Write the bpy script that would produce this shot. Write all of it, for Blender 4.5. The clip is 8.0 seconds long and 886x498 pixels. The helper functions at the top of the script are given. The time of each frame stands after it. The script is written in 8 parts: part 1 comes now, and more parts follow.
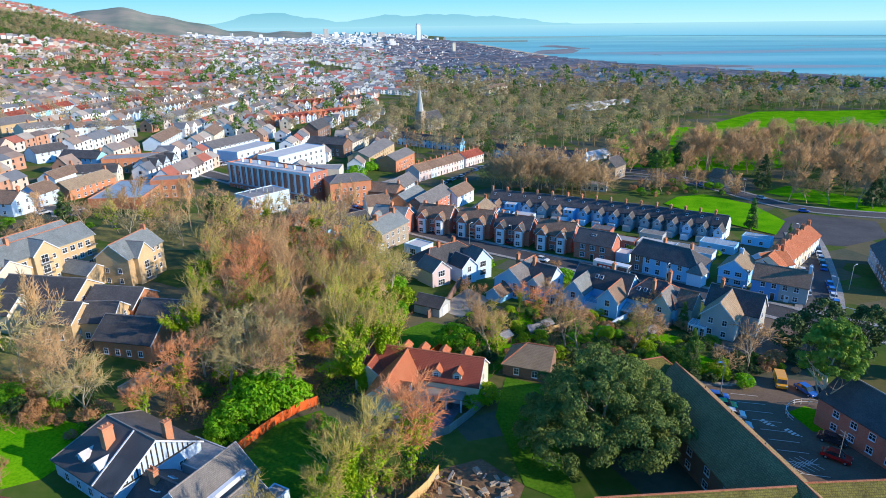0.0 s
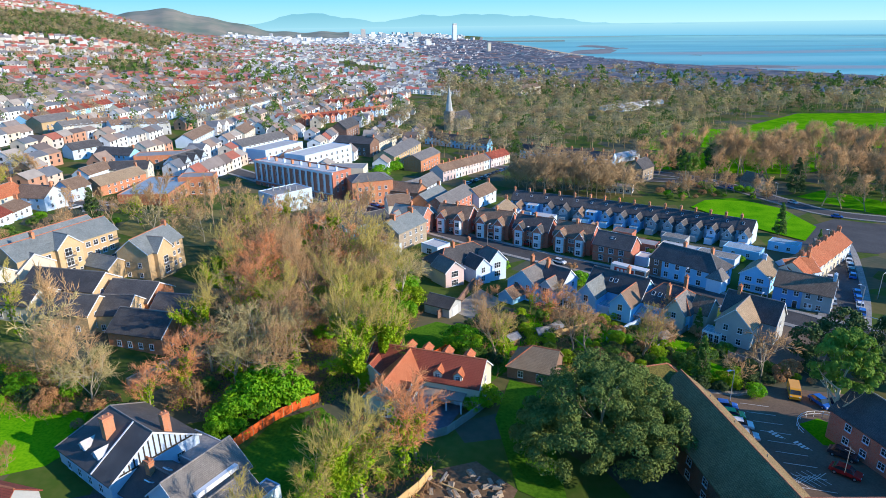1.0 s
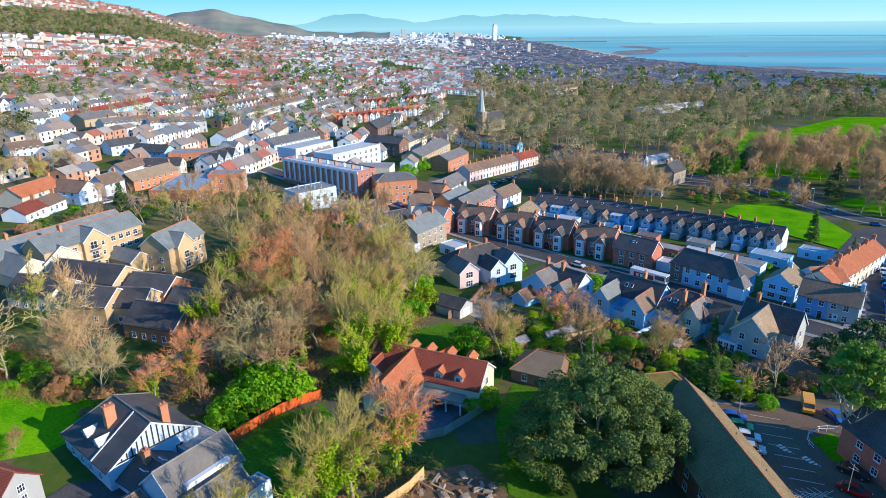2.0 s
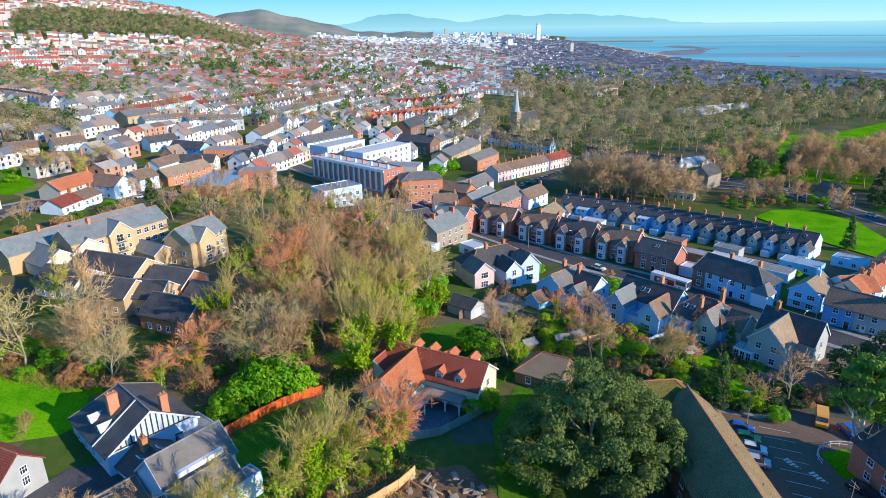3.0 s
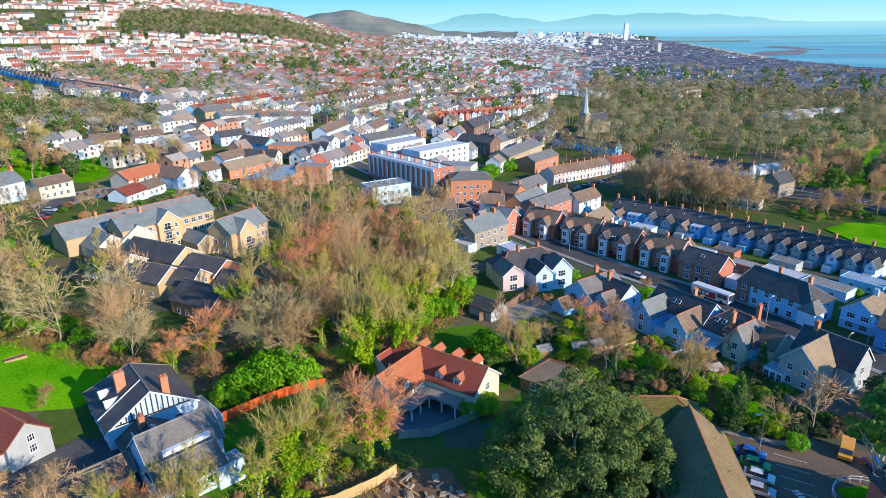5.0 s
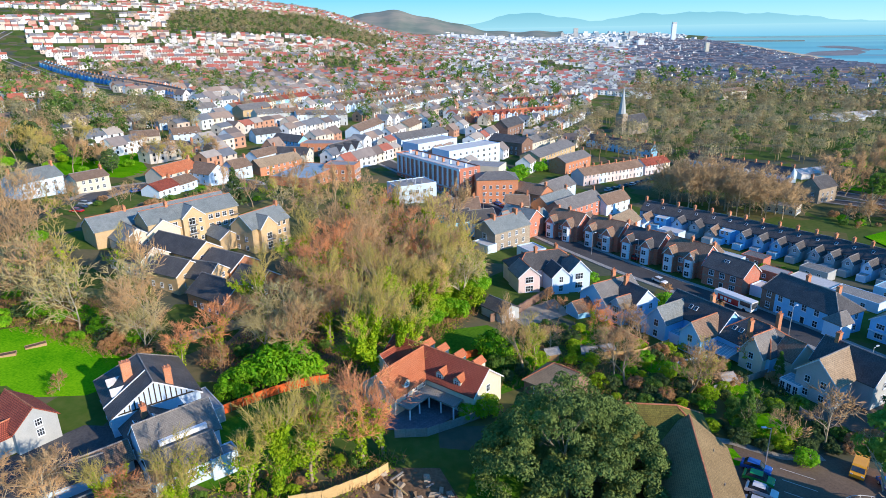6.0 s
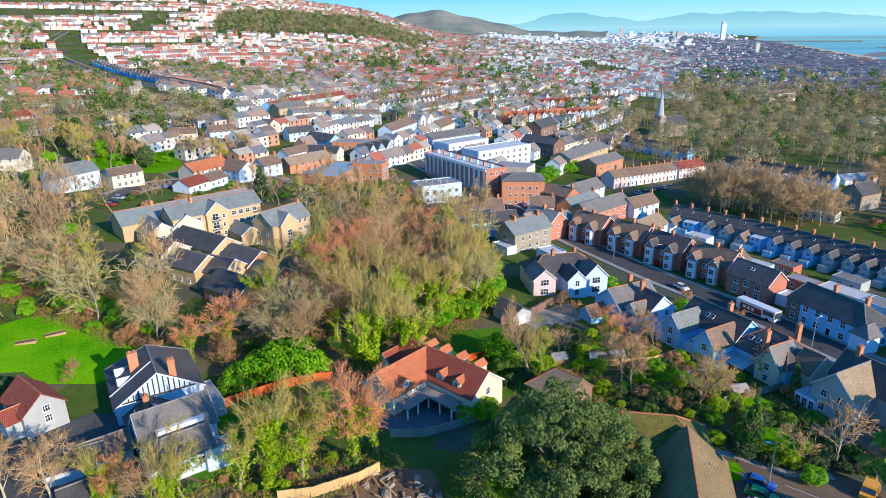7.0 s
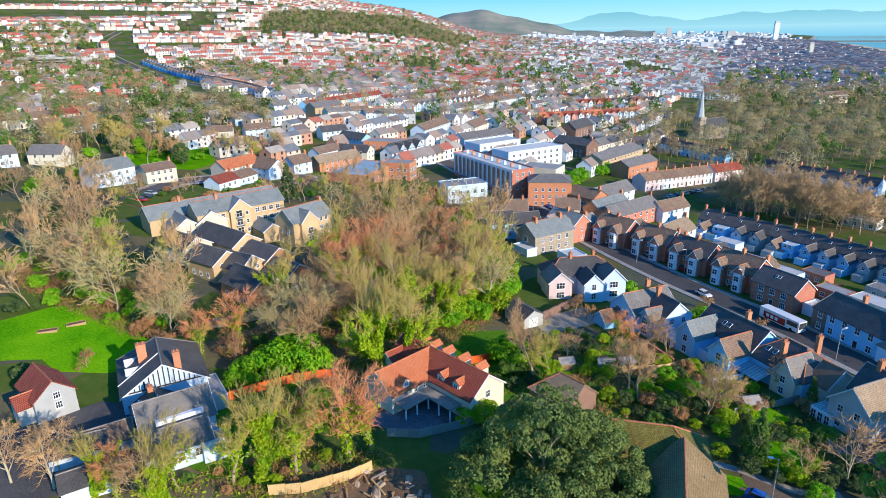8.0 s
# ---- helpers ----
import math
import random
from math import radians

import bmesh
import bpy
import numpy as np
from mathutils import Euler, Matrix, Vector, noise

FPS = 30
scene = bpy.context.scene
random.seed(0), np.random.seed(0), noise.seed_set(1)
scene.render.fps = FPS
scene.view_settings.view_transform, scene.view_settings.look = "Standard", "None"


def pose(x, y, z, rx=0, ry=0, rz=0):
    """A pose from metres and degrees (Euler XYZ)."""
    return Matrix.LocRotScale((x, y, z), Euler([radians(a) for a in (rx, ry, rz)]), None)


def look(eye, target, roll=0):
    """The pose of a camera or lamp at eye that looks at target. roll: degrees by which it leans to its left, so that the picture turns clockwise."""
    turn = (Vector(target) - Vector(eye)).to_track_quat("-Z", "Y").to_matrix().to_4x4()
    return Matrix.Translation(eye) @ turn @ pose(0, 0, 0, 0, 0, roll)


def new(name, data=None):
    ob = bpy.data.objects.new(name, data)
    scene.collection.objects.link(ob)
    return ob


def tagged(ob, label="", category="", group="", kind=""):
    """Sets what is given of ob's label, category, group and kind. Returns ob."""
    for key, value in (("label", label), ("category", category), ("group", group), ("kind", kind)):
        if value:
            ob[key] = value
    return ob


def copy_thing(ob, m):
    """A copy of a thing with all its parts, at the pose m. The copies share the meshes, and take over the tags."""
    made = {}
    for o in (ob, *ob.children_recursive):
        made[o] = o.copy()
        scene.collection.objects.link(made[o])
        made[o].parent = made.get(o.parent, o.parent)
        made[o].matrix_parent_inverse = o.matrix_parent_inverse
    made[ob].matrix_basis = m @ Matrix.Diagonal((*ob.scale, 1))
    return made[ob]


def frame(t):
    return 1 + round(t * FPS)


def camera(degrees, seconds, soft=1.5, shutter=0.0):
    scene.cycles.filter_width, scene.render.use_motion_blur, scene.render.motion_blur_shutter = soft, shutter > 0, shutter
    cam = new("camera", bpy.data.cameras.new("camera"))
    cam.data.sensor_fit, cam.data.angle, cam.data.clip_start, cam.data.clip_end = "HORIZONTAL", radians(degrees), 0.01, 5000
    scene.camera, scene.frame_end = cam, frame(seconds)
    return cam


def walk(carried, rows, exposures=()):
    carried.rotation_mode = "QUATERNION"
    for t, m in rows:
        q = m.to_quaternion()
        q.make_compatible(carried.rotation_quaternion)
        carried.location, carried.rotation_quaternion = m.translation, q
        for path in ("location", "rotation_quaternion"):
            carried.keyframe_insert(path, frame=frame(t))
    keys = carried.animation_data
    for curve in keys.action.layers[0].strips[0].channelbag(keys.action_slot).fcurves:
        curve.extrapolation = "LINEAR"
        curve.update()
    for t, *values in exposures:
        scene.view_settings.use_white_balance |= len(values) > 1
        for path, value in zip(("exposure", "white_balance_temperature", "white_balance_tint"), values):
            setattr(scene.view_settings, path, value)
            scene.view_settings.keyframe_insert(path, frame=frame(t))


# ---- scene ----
cam = camera(70.3, 8.0, soft=0.65)

PATH = [
    (0, (1.375, -96.613, 55.579), (1.353, -94.73, 54.907), -0.6),
    (0.5, (3.918, -96.427, 55.534), (3.845, -94.544, 54.863), -0.6),
    (1, (6.74, -96.132, 55.52), (6.611, -94.253, 54.849), -0.7),
    (1.5, (9.597, -95.788, 55.49), (9.411, -93.912, 54.82), -0.7),
    (3, (18.993, -94.169, 55.267), (18.622, -92.321, 54.599), -0.8),
    (3.5, (22.072, -93.392, 55.199), (21.641, -91.557, 54.532), -0.8),
    (4, (25.216, -92.398, 55.11), (24.723, -90.578, 54.442), -0.9),
    (4.5, (28.23, -91.375, 55.006), (27.68, -89.572, 54.34), -0.9),
    (6, (37.138, -87.645, 54.7), (36.409, -85.905, 54.036), -1.0),
    (6.5, (39.967, -86.213, 54.631), (39.182, -84.497, 53.968), -1.0),
    (7, (42.787, -84.567, 54.559), (41.943, -82.879, 53.897), -1.0),
    (7.5, (45.499, -82.948, 54.485), (44.598, -81.289, 53.824), -1.1),
    (8, (48.31, -81.174, 54.448), (47.353, -79.547, 53.788), -1.1),
]
walk(cam, [(t, look(eye, target, roll)) for t, eye, target, roll in PATH])

# ---- sky, sun, exposure ----
SUN_EL, SUN_AZ = 21.5, -16.0          # degrees up, degrees from +x towards +y
world = bpy.data.worlds.new("sky_world")
scene.world = world
world.use_nodes = True
wn, wl = world.node_tree.nodes, world.node_tree.links
sky = wn.new("ShaderNodeTexSky")
sky.sky_type = "NISHITA"
sky.sun_disc = False
sky.sun_elevation, sky.sun_rotation = radians(SUN_EL), radians(90 - SUN_AZ)
sky.air_density, sky.dust_density, sky.ozone_density = 1.3, 0.3, 3.0
tint = wn.new("ShaderNodeMix")
tint.data_type, tint.blend_type = "RGBA", "MULTIPLY"
tint.inputs[0].default_value, tint.inputs[7].default_value = 1.0, (.20, .92, 1.52, 1)
wl.new(sky.outputs[0], tint.inputs[6])
wl.new(tint.outputs[2], wn["Background"].inputs[0])
wn["Background"].inputs[1].default_value = 0.115
sun = new("sun", bpy.data.lights.new("sun", "SUN"))
sun.data.energy, sun.data.angle, sun.data.color = 4.5, radians(0.5), (1.0, 0.81, 0.62)
SUN_DIR = Vector((math.cos(radians(SUN_EL)) * math.cos(radians(SUN_AZ)), math.cos(radians(SUN_EL)) * math.sin(radians(SUN_AZ)), math.sin(radians(SUN_EL))))
sun.matrix_world = look(SUN_DIR * 300, (0, 0, 0))
scene.view_settings.exposure = 0.42

# ---- materials ----
def surface(name, a, b, rough=0.85, grain=6.0, blotch=0.35, bump=0.25, tiles=None, mortar=None, gloss=0.3, vary=0.12, metal=0.0, coords="UV", thin=0.0):
    """Two-scale noise between colours a and b; tiles=(width, height, gap) lays courses in metres; vary shifts each object a little."""
    m = bpy.data.materials.new(name)
    m.use_nodes = True
    n, l = m.node_tree.nodes, m.node_tree.links
    p = n["Principled BSDF"]
    tc = n.new("ShaderNodeTexCoord")
    fine, coarse = n.new("ShaderNodeTexNoise"), n.new("ShaderNodeTexNoise")
    fine.inputs["Scale"].default_value, coarse.inputs["Scale"].default_value = grain, blotch
    fine.inputs["Detail"].default_value, coarse.inputs["Detail"].default_value = 4, 5
    for t in (fine, coarse):
        l.new(tc.outputs["Object"], t.inputs["Vector"])
    add = n.new("ShaderNodeMath")
    add.operation = "ADD"
    l.new(fine.outputs["Fac"], add.inputs[0])
    l.new(coarse.outputs["Fac"], add.inputs[1])
    ramp = n.new("ShaderNodeMapRange")
    ramp.inputs[1].default_value, ramp.inputs[2].default_value = 0.75, 1.25
    l.new(add.outputs[0], ramp.inputs[0])
    mix = n.new("ShaderNodeMix")
    mix.data_type = "RGBA"
    mix.inputs[6].default_value, mix.inputs[7].default_value = (*a, 1), (*b, 1)
    l.new(ramp.outputs[0], mix.inputs[0])
    colour, height = mix.outputs[2], fine.outputs["Fac"]
    if tiles:
        br = n.new("ShaderNodeTexBrick")
        br.inputs["Scale"].default_value = 1
        br.inputs["Brick Width"].default_value, br.inputs["Row Height"].default_value, br.inputs["Mortar Size"].default_value = tiles
        br.inputs["Mortar Smooth"].default_value = 0.3
        l.new(tc.outputs[coords], br.inputs["Vector"])
        dark = n.new("ShaderNodeHueSaturation")
        dark.inputs["Value"].default_value = 0.8
        l.new(colour, dark.inputs["Color"])
        l.new(colour, br.inputs["Color1"])
        l.new(dark.outputs[0], br.inputs["Color2"])
        br.inputs["Mortar"].default_value = (*(mortar or [c * 0.45 for c in a]), 1)
        colour, height = br.outputs["Color"], br.outputs["Fac"]
    if vary:
        info, hsv, val = n.new("ShaderNodeObjectInfo"), n.new("ShaderNodeHueSaturation"), n.new("ShaderNodeMapRange")
        val.inputs[3].default_value, val.inputs[4].default_value = 1 - vary, 1 + vary
        l.new(info.outputs["Random"], val.inputs[0])
        l.new(val.outputs[0], hsv.inputs["Value"])
        l.new(colour, hsv.inputs["Color"])
        colour = hsv.outputs[0]
    l.new(colour, p.inputs["Base Color"])
    p.inputs["Roughness"].default_value, p.inputs["Metallic"].default_value = rough, metal
    p.inputs["Specular IOR Level"].default_value = gloss
    if bump:
        bp = n.new("ShaderNodeBump")
        bp.inputs["Strength"].default_value, bp.inputs["Distance"].default_value = bump, 0.03
        if tiles:
            bp.invert = True
        l.new(height, bp.inputs["Height"])
        l.new(bp.outputs[0], p.inputs["Normal"])
    if thin:
        tr, both = n.new("ShaderNodeBsdfTranslucent"), n.new("ShaderNodeMixShader")
        both.inputs[0].default_value = thin
        l.new(colour, tr.inputs["Color"])
        l.new(p.outputs[0], both.inputs[1])
        l.new(tr.outputs[0], both.inputs[2])
        l.new(both.outputs[0], n["Material Output"].inputs["Surface"])
    return m


SLATE = surface("slate", (.17, .165, .16), (.26, .25, .24), 0.6, 5, .5, .5, (.3, .22, .012), gloss=.4)
SLATE_DARK = surface("dark_slate", (.075, .075, .08), (.13, .13, .135), 0.65, 5, .4, .5, (.3, .22, .012))
SLATE_BLUE = surface("blue_grey_slate", (.20, .24, .25), (.29, .33, .34), 0.6, 5, .5, .5, (.3, .22, .012))
# Kept dark for the shaded main slope of the red-roofed house.
RED_TILE = surface("red_clay_tile", (.34, .075, .05), (.47, .13, .08), 0.8, 6, .5, .8, (.28, .3, .035), (.10, .03, .025))
ORANGE_TILE = surface("orange_clay_tile", (.55, .16, .07), (.62, .24, .12), 0.8, 6, .5, .7, (.28, .3, .02), (.25, .07, .03))
BROWN_TILE = surface("brown_concrete_tile", (.22, .15, .11), (.32, .23, .17), 0.85, 6, .5, .7, (.3, .3, .02))
TAN_TILE = surface("tan_concrete_tile", (.36, .27, .18), (.46, .36, .25), 0.85, 6, .5, .6, (.3, .3, .02))
# Mossy tile lightened to tan, the sunlight on the east slope put in.
SUNLIT_TAN_MOSS = surface("sunlit_tan_roof_tile", (.26, .18, .09), (.40, .29, .15), 0.9, 4, .3, .8, (.3, .3, .02), (.10, .08, .04))
MOSS_TILE = surface("mossy_roof_tile", (.10, .085, .02), (.25, .23, .055), 0.9, 4, .3, .8, (.3, .3, .02), (.07, .06, .03))
RIDGE = surface("ridge_tile", (.50, .16, .08), (.62, .26, .15), 0.8, 6, 1, .3, (.45, 1, .02))
RIDGE_GREY = surface("grey_ridge_tile", (.24, .23, .23), (.33, .32, .31), 0.8, 6, 1, .3, (.45, 1, .02))
# White walls with the blue of their shaded sides put into the base colour.
WHITE = surface("white_render_with_shade_blue", (.50, .67, .86), (.60, .76, .93), 0.9, 3, .3, .1)
CREAM = surface("cream_render", (.64, .61, .50), (.73, .69, .58), 0.9, 3, .3, .1)
PINK = surface("pale_pink_render", (.66, .54, .54), (.74, .62, .62), 0.9, 3, .3, .1)
# Serves blue-painted houses, and the azure of shade on white villas.
PALE_BLUE_AND_SHADE = surface("pale_blue_and_shade_render", (.25, .60, .92), (.33, .68, .97), 0.9, 3, .3, .1)
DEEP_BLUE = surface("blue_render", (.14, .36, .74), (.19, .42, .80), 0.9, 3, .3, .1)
GREY_RENDER = surface("grey_pebble_dash", (.38, .42, .44), (.48, .52, .54), 0.95, 9, .4, .4)
STONE = surface("squared_stone", (.34, .29, .23), (.47, .41, .33), 0.9, 4, .8, .5, (.45, .25, .02), (.24, .21, .18))
BRICK = surface("red_brick", (.60, .14, .08), (.70, .22, .13), 0.9, 5, .6, .4, (.235, .085, .012), (.42, .34, .28))
BRICK_ORANGE = surface("orange_brick", (.64, .20, .08), (.72, .28, .12), 0.9, 5, .6, .4, (.235, .085, .012), (.46, .36, .28))
BRICK_YELLOW = surface("buff_brick", (.60, .42, .20), (.70, .52, .28), 0.9, 5, .6, .4, (.235, .085, .012), (.55, .47, .36))
BRICK_DARK = surface("weathered_brown_brick", (.22, .11, .08), (.30, .17, .12), 0.9, 5, .6, .4, (.235, .085, .012), (.3, .25, .21))
PAINT_WHITE = surface("white_paint", (.68, .76, .85), (.76, .83, .91), 0.5, 6, 1, .05, vary=.03)
PAINT_BLACK = surface("black_timber", (.03, .028, .026), (.06, .055, .05), 0.6, 6, 1, .1)
TERRACOTTA = surface("terracotta_pot", (.45, .17, .08), (.55, .24, .13), 0.8, 10, 1, .1)
GLASS = surface("window_glass", (.025, .032, .04), (.06, .075, .09), 0.06, 1, .4, 0, gloss=.9, vary=.4)
FELT = surface("flat_roof_felt", (.24, .24, .25), (.36, .36, .36), 0.9, 2, .25, .15)
FELT_PALE = surface("pale_flat_roof", (.50, .51, .52), (.62, .63, .64), 0.8, 2, .25, .1)
METAL_BLUE = surface("blue_grey_metal_roof", (.36, .46, .54), (.42, .52, .60), 0.5, 2, .2, .3, (.5, 40, .02), gloss=.4)
GLASSHOUSE = surface("conservatory_roof", (.26, .42, .50), (.34, .50, .58), 0.15, 2, .3, .1, (.7, 40, .05), (.7, .72, .74), gloss=.7)
SHEET = surface("corrugated_sheet", (.30, .29, .27), (.42, .41, .38), 0.7, 3, .4, .6, (.25, 40, .05))
ASPHALT = surface("asphalt", (.055, .056, .06), (.10, .10, .105), 0.9, 3, .12, .15)
TARMAC_PALE = surface("worn_tarmac", (.12, .088, .066), (.19, .14, .10), 0.9, 3, .1, .15)
PAVING = surface("concrete_paving", (.28, .27, .26), (.38, .37, .35), 0.9, 3, .3, .3, (.6, .6, .015), coords="Object")
GRAVEL = surface("pale_gravel", (.34, .29, .23), (.46, .40, .32), 0.95, 6, .4, .3)
# Dark blue tone stands for the shadow lying on this paving.
PATIO = surface("shade_dark_paving", (.10, .12, .15), (.17, .19, .23), 0.55, 2, .3, .2, (.4, .4, .015), coords="Object")
LAWN = surface("bright_lawn", (.05, .25, .004), (.17, .42, .008), 0.95, 2.5, .12, .4, gloss=0)
GRASS = surface("garden_grass", (.04, .13, .010), (.10, .23, .018), 0.95, 2, .10, .4, gloss=0)
ROUGH_GRASS = surface("rough_grass", (.13, .15, .035), (.27, .22, .08), 0.95, 1.5, .08, .5)
EARTH = surface("bare_earth", (.13, .085, .05), (.24, .16, .10), 0.95, 2, .2, .5)
FENCE_ORANGE = surface("orange_stained_fence", (.62, .09, .018), (.74, .15, .03), 0.8, 4, .5, .2)
FENCE_PALE = surface("weathered_pale_fence", (.52, .36, .16), (.62, .45, .22), 0.85, 4, .5, .2)
FENCE_GREY = surface("grey_fence", (.24, .24, .23), (.34, .33, .32), 0.85, 4, .5, .2)
WOOD = surface("raw_timber", (.34, .21, .11), (.46, .30, .17), 0.8, 5, .7, .3)
STEEL = surface("galvanised_steel", (.55, .56, .58), (.65, .66, .68), 0.4, 6, 1, .05, metal=.7)
RUBBER = surface("tyre_rubber", (.02, .02, .02), (.035, .035, .035), 0.9, 10, 1, 0)
BARK = surface("grey_brown_bark", (.30, .24, .16), (.46, .38, .26), 0.95, 5, .7, .5)
BARK_PALE = surface("pale_lichen_bark", (.40, .35, .25), (.54, .48, .36), 0.95, 5, .7, .4)
TWIG = surface("brown_twigs", (.43, .27, .13), (.60, .40, .21), 0.95, 3, .25, 0, vary=.22)
TWIG_RED = surface("russet_twigs", (.60, .23, .10), (.74, .36, .17), 0.95, 3, .25, 0)
TWIG_PALE = surface("pale_twigs", (.44, .36, .15), (.58, .49, .24), 0.95, 3, .25, 0)
TWIG_OLIVE = surface("olive_twigs", (.37, .31, .08), (.56, .46, .14), 0.95, 3, .25, 0)
IVY = surface("ivy_leaves", (.19, .40, .010), (.46, .58, .02), 0.7, 2, .3, 0, thin=.35)
LAUREL = surface("laurel_leaves", (.12, .40, .008), (.34, .62, .02), 0.6, 2, .4, 0, thin=.35)
OAK = surface("holm_oak_leaves", (.10, .165, .045), (.23, .30, .09), 0.9, 1.2, .25, 0, gloss=.08, thin=.2)
CONIFER = surface("dark_conifer_needles", (.04, .085, .03), (.10, .16, .045), 0.8, 1.5, .3, 0)
FAR_EVERGREEN = surface("far_evergreens", (.07, .15, .03), (.19, .31, .06), 0.9, .4, .05, 0, thin=.2)
CYPRESS = surface("cypress_green", (.07, .18, .03), (.18, .32, .05), 0.8, 1.5, .3, 0, thin=.2)
PINE = surface("pine_needles", (.13, .26, .03), (.28, .44, .07), 0.8, 1.5, .3, 0, thin=.25)
WOODLAND = surface("woodland_twigs", (.40, .34, .16), (.66, .53, .27), 0.95, .09, .02, 0, vary=0, thin=.35)
WOODLAND_GREY = surface("grey_woodland_twigs", (.33, .30, .17), (.54, .47, .27), 0.95, .09, .02, 0, vary=0, thin=.35)
WOODLAND_DARK = surface("dark_woodland_twigs", (.30, .22, .12), (.48, .36, .20), 0.95, .09, .02, 0, vary=0, thin=.35)
CLUMP_TWIG = surface("golden_brown_twigs", (.38, .26, .14), (.52, .38, .21), 0.95, .3, .06, 0, vary=.12)
BUSH_BROWN = surface("winter_shrub", (.36, .19, .09), (.50, .30, .14), 0.95, 2, .3, 0)
SAND = surface("wet_beach_sand", (.60, .44, .28), (.72, .56, .38), 0.8, .05, .006, 0)
MARK = surface("road_marking_paint", (.62, .62, .60), (.72, .72, .70), 0.7, 6, 1, 0)


def ground_cover():
    """Town and garden floor: patches of grass, soil and paving about ten metres across."""
    m = surface("mixed_ground", (.045, .085, .018), (.14, .13, .05), 0.95, .6, .045, .3, gloss=.05, vary=0)
    n, l = m.node_tree.nodes, m.node_tree.links
    p = n["Principled BSDF"]
    base = p.inputs["Base Color"].links[0].from_socket
    tc, vor = n.new("ShaderNodeTexCoord"), n.new("ShaderNodeTexVoronoi")
    vor.inputs["Scale"].default_value = 0.075
    l.new(tc.outputs["Object"], vor.inputs["Vector"])
    sep, ramp = n.new("ShaderNodeSeparateColor"), n.new("ShaderNodeValToRGB")
    l.new(vor.outputs["Color"], sep.inputs[0])
    l.new(sep.outputs[0], ramp.inputs[0])
    ramp.color_ramp.interpolation = "CONSTANT"
    e = ramp.color_ramp.elements
    e[0].position, e[0].color = 0, (.06, .13, .02, 1)
    e[1].position, e[1].color = .3, (.16, .14, .06, 1)
    for at, c in ((.5, (.20, .16, .12, 1)), (.65, (.11, .115, .12, 1)), (.8, (.09, .17, .025, 1))):
        e.new(at).color = c
    mix = n.new("ShaderNodeMix")
    mix.data_type = "RGBA"
    mix.inputs[0].default_value = 0.5
    l.new(base, mix.inputs[6])
    l.new(ramp.outputs[0], mix.inputs[7])
    l.new(mix.outputs[2], p.inputs["Base Color"])
    return m


GROUND = ground_cover()


def island_mix(name, stops, rough=0.85):
    """A colour for each separate piece of a joined mesh."""
    m = bpy.data.materials.new(name)
    m.use_nodes = True
    n, l = m.node_tree.nodes, m.node_tree.links
    geo, ramp, noise_tex, hsv, mr = n.new("ShaderNodeNewGeometry"), n.new("ShaderNodeValToRGB"), n.new("ShaderNodeTexNoise"), n.new("ShaderNodeHueSaturation"), n.new("ShaderNodeMapRange")
    ramp.color_ramp.interpolation = "CONSTANT"
    e = ramp.color_ramp.elements
    e[0].position, e[0].color = 0, (*stops[0][1], 1)
    e[1].position, e[1].color = stops[1][0], (*stops[1][1], 1)
    for at, c in stops[2:]:
        e.new(at).color = (*c, 1)
    noise_tex.inputs["Scale"].default_value = 0.4
    mr.inputs[3].default_value, mr.inputs[4].default_value = .75, 1.25
    tc = n.new("ShaderNodeTexCoord")
    l.new(tc.outputs["Object"], noise_tex.inputs["Vector"])
    l.new(noise_tex.outputs[0], mr.inputs[0])
    l.new(geo.outputs["Random Per Island"], ramp.inputs[0])
    l.new(ramp.outputs[0], hsv.inputs["Color"])
    l.new(mr.outputs[0], hsv.inputs["Value"])
    l.new(hsv.outputs[0], n["Principled BSDF"].inputs["Base Color"])
    n["Principled BSDF"].inputs["Roughness"].default_value = rough
    return m


# Far whites hold a weaker share of the same shade blue.
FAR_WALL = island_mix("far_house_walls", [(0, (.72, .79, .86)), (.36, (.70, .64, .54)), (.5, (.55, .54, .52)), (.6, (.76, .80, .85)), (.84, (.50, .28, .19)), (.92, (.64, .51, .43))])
# Light house walls, paled further in colour for the haze over the valley.
HAZED_VALLEY_WALL = island_mix("hazed_valley_house_walls", [(0, (.82, .86, .90)), (.55, (.76, .74, .72)), (.68, (.62, .64, .68)), (.76, (.80, .82, .84)), (.93, (.54, .38, .32))])
VALLEY_ROOF = island_mix("valley_house_roofs", [(0, (.44, .14, .12)), (.2, (.26, .24, .24)), (.46, (.17, .20, .25)), (.74, (.42, .18, .16)), (.84, (.42, .43, .45))])
TOWN_ROOF = island_mix("town_house_roofs", [(0, (.17, .14, .13)), (.2, (.30, .23, .19)), (.42, (.16, .18, .21)), (.62, (.38, .13, .09)), (.74, (.25, .22, .21)), (.88, (.40, .36, .32))])
COAST_ROOF = island_mix("coastal_slate_roofs", [(0, (.10, .12, .16)), (.4, (.16, .18, .23)), (.7, (.24, .24, .27)), (.9, (.32, .20, .17))])
FAR_ROOF = island_mix("far_house_roofs", [(0, (.46, .13, .08)), (.35, (.26, .20, .17)), (.55, (.20, .20, .23)), (.75, (.52, .20, .12)), (.88, (.36, .34, .34))])
HILL_WALL = island_mix("hillside_house_walls", [(0, (.66, .68, .70)), (.4, (.64, .52, .46)), (.6, (.56, .54, .52)), (.75, (.70, .70, .70)), (.9, (.52, .32, .26))])
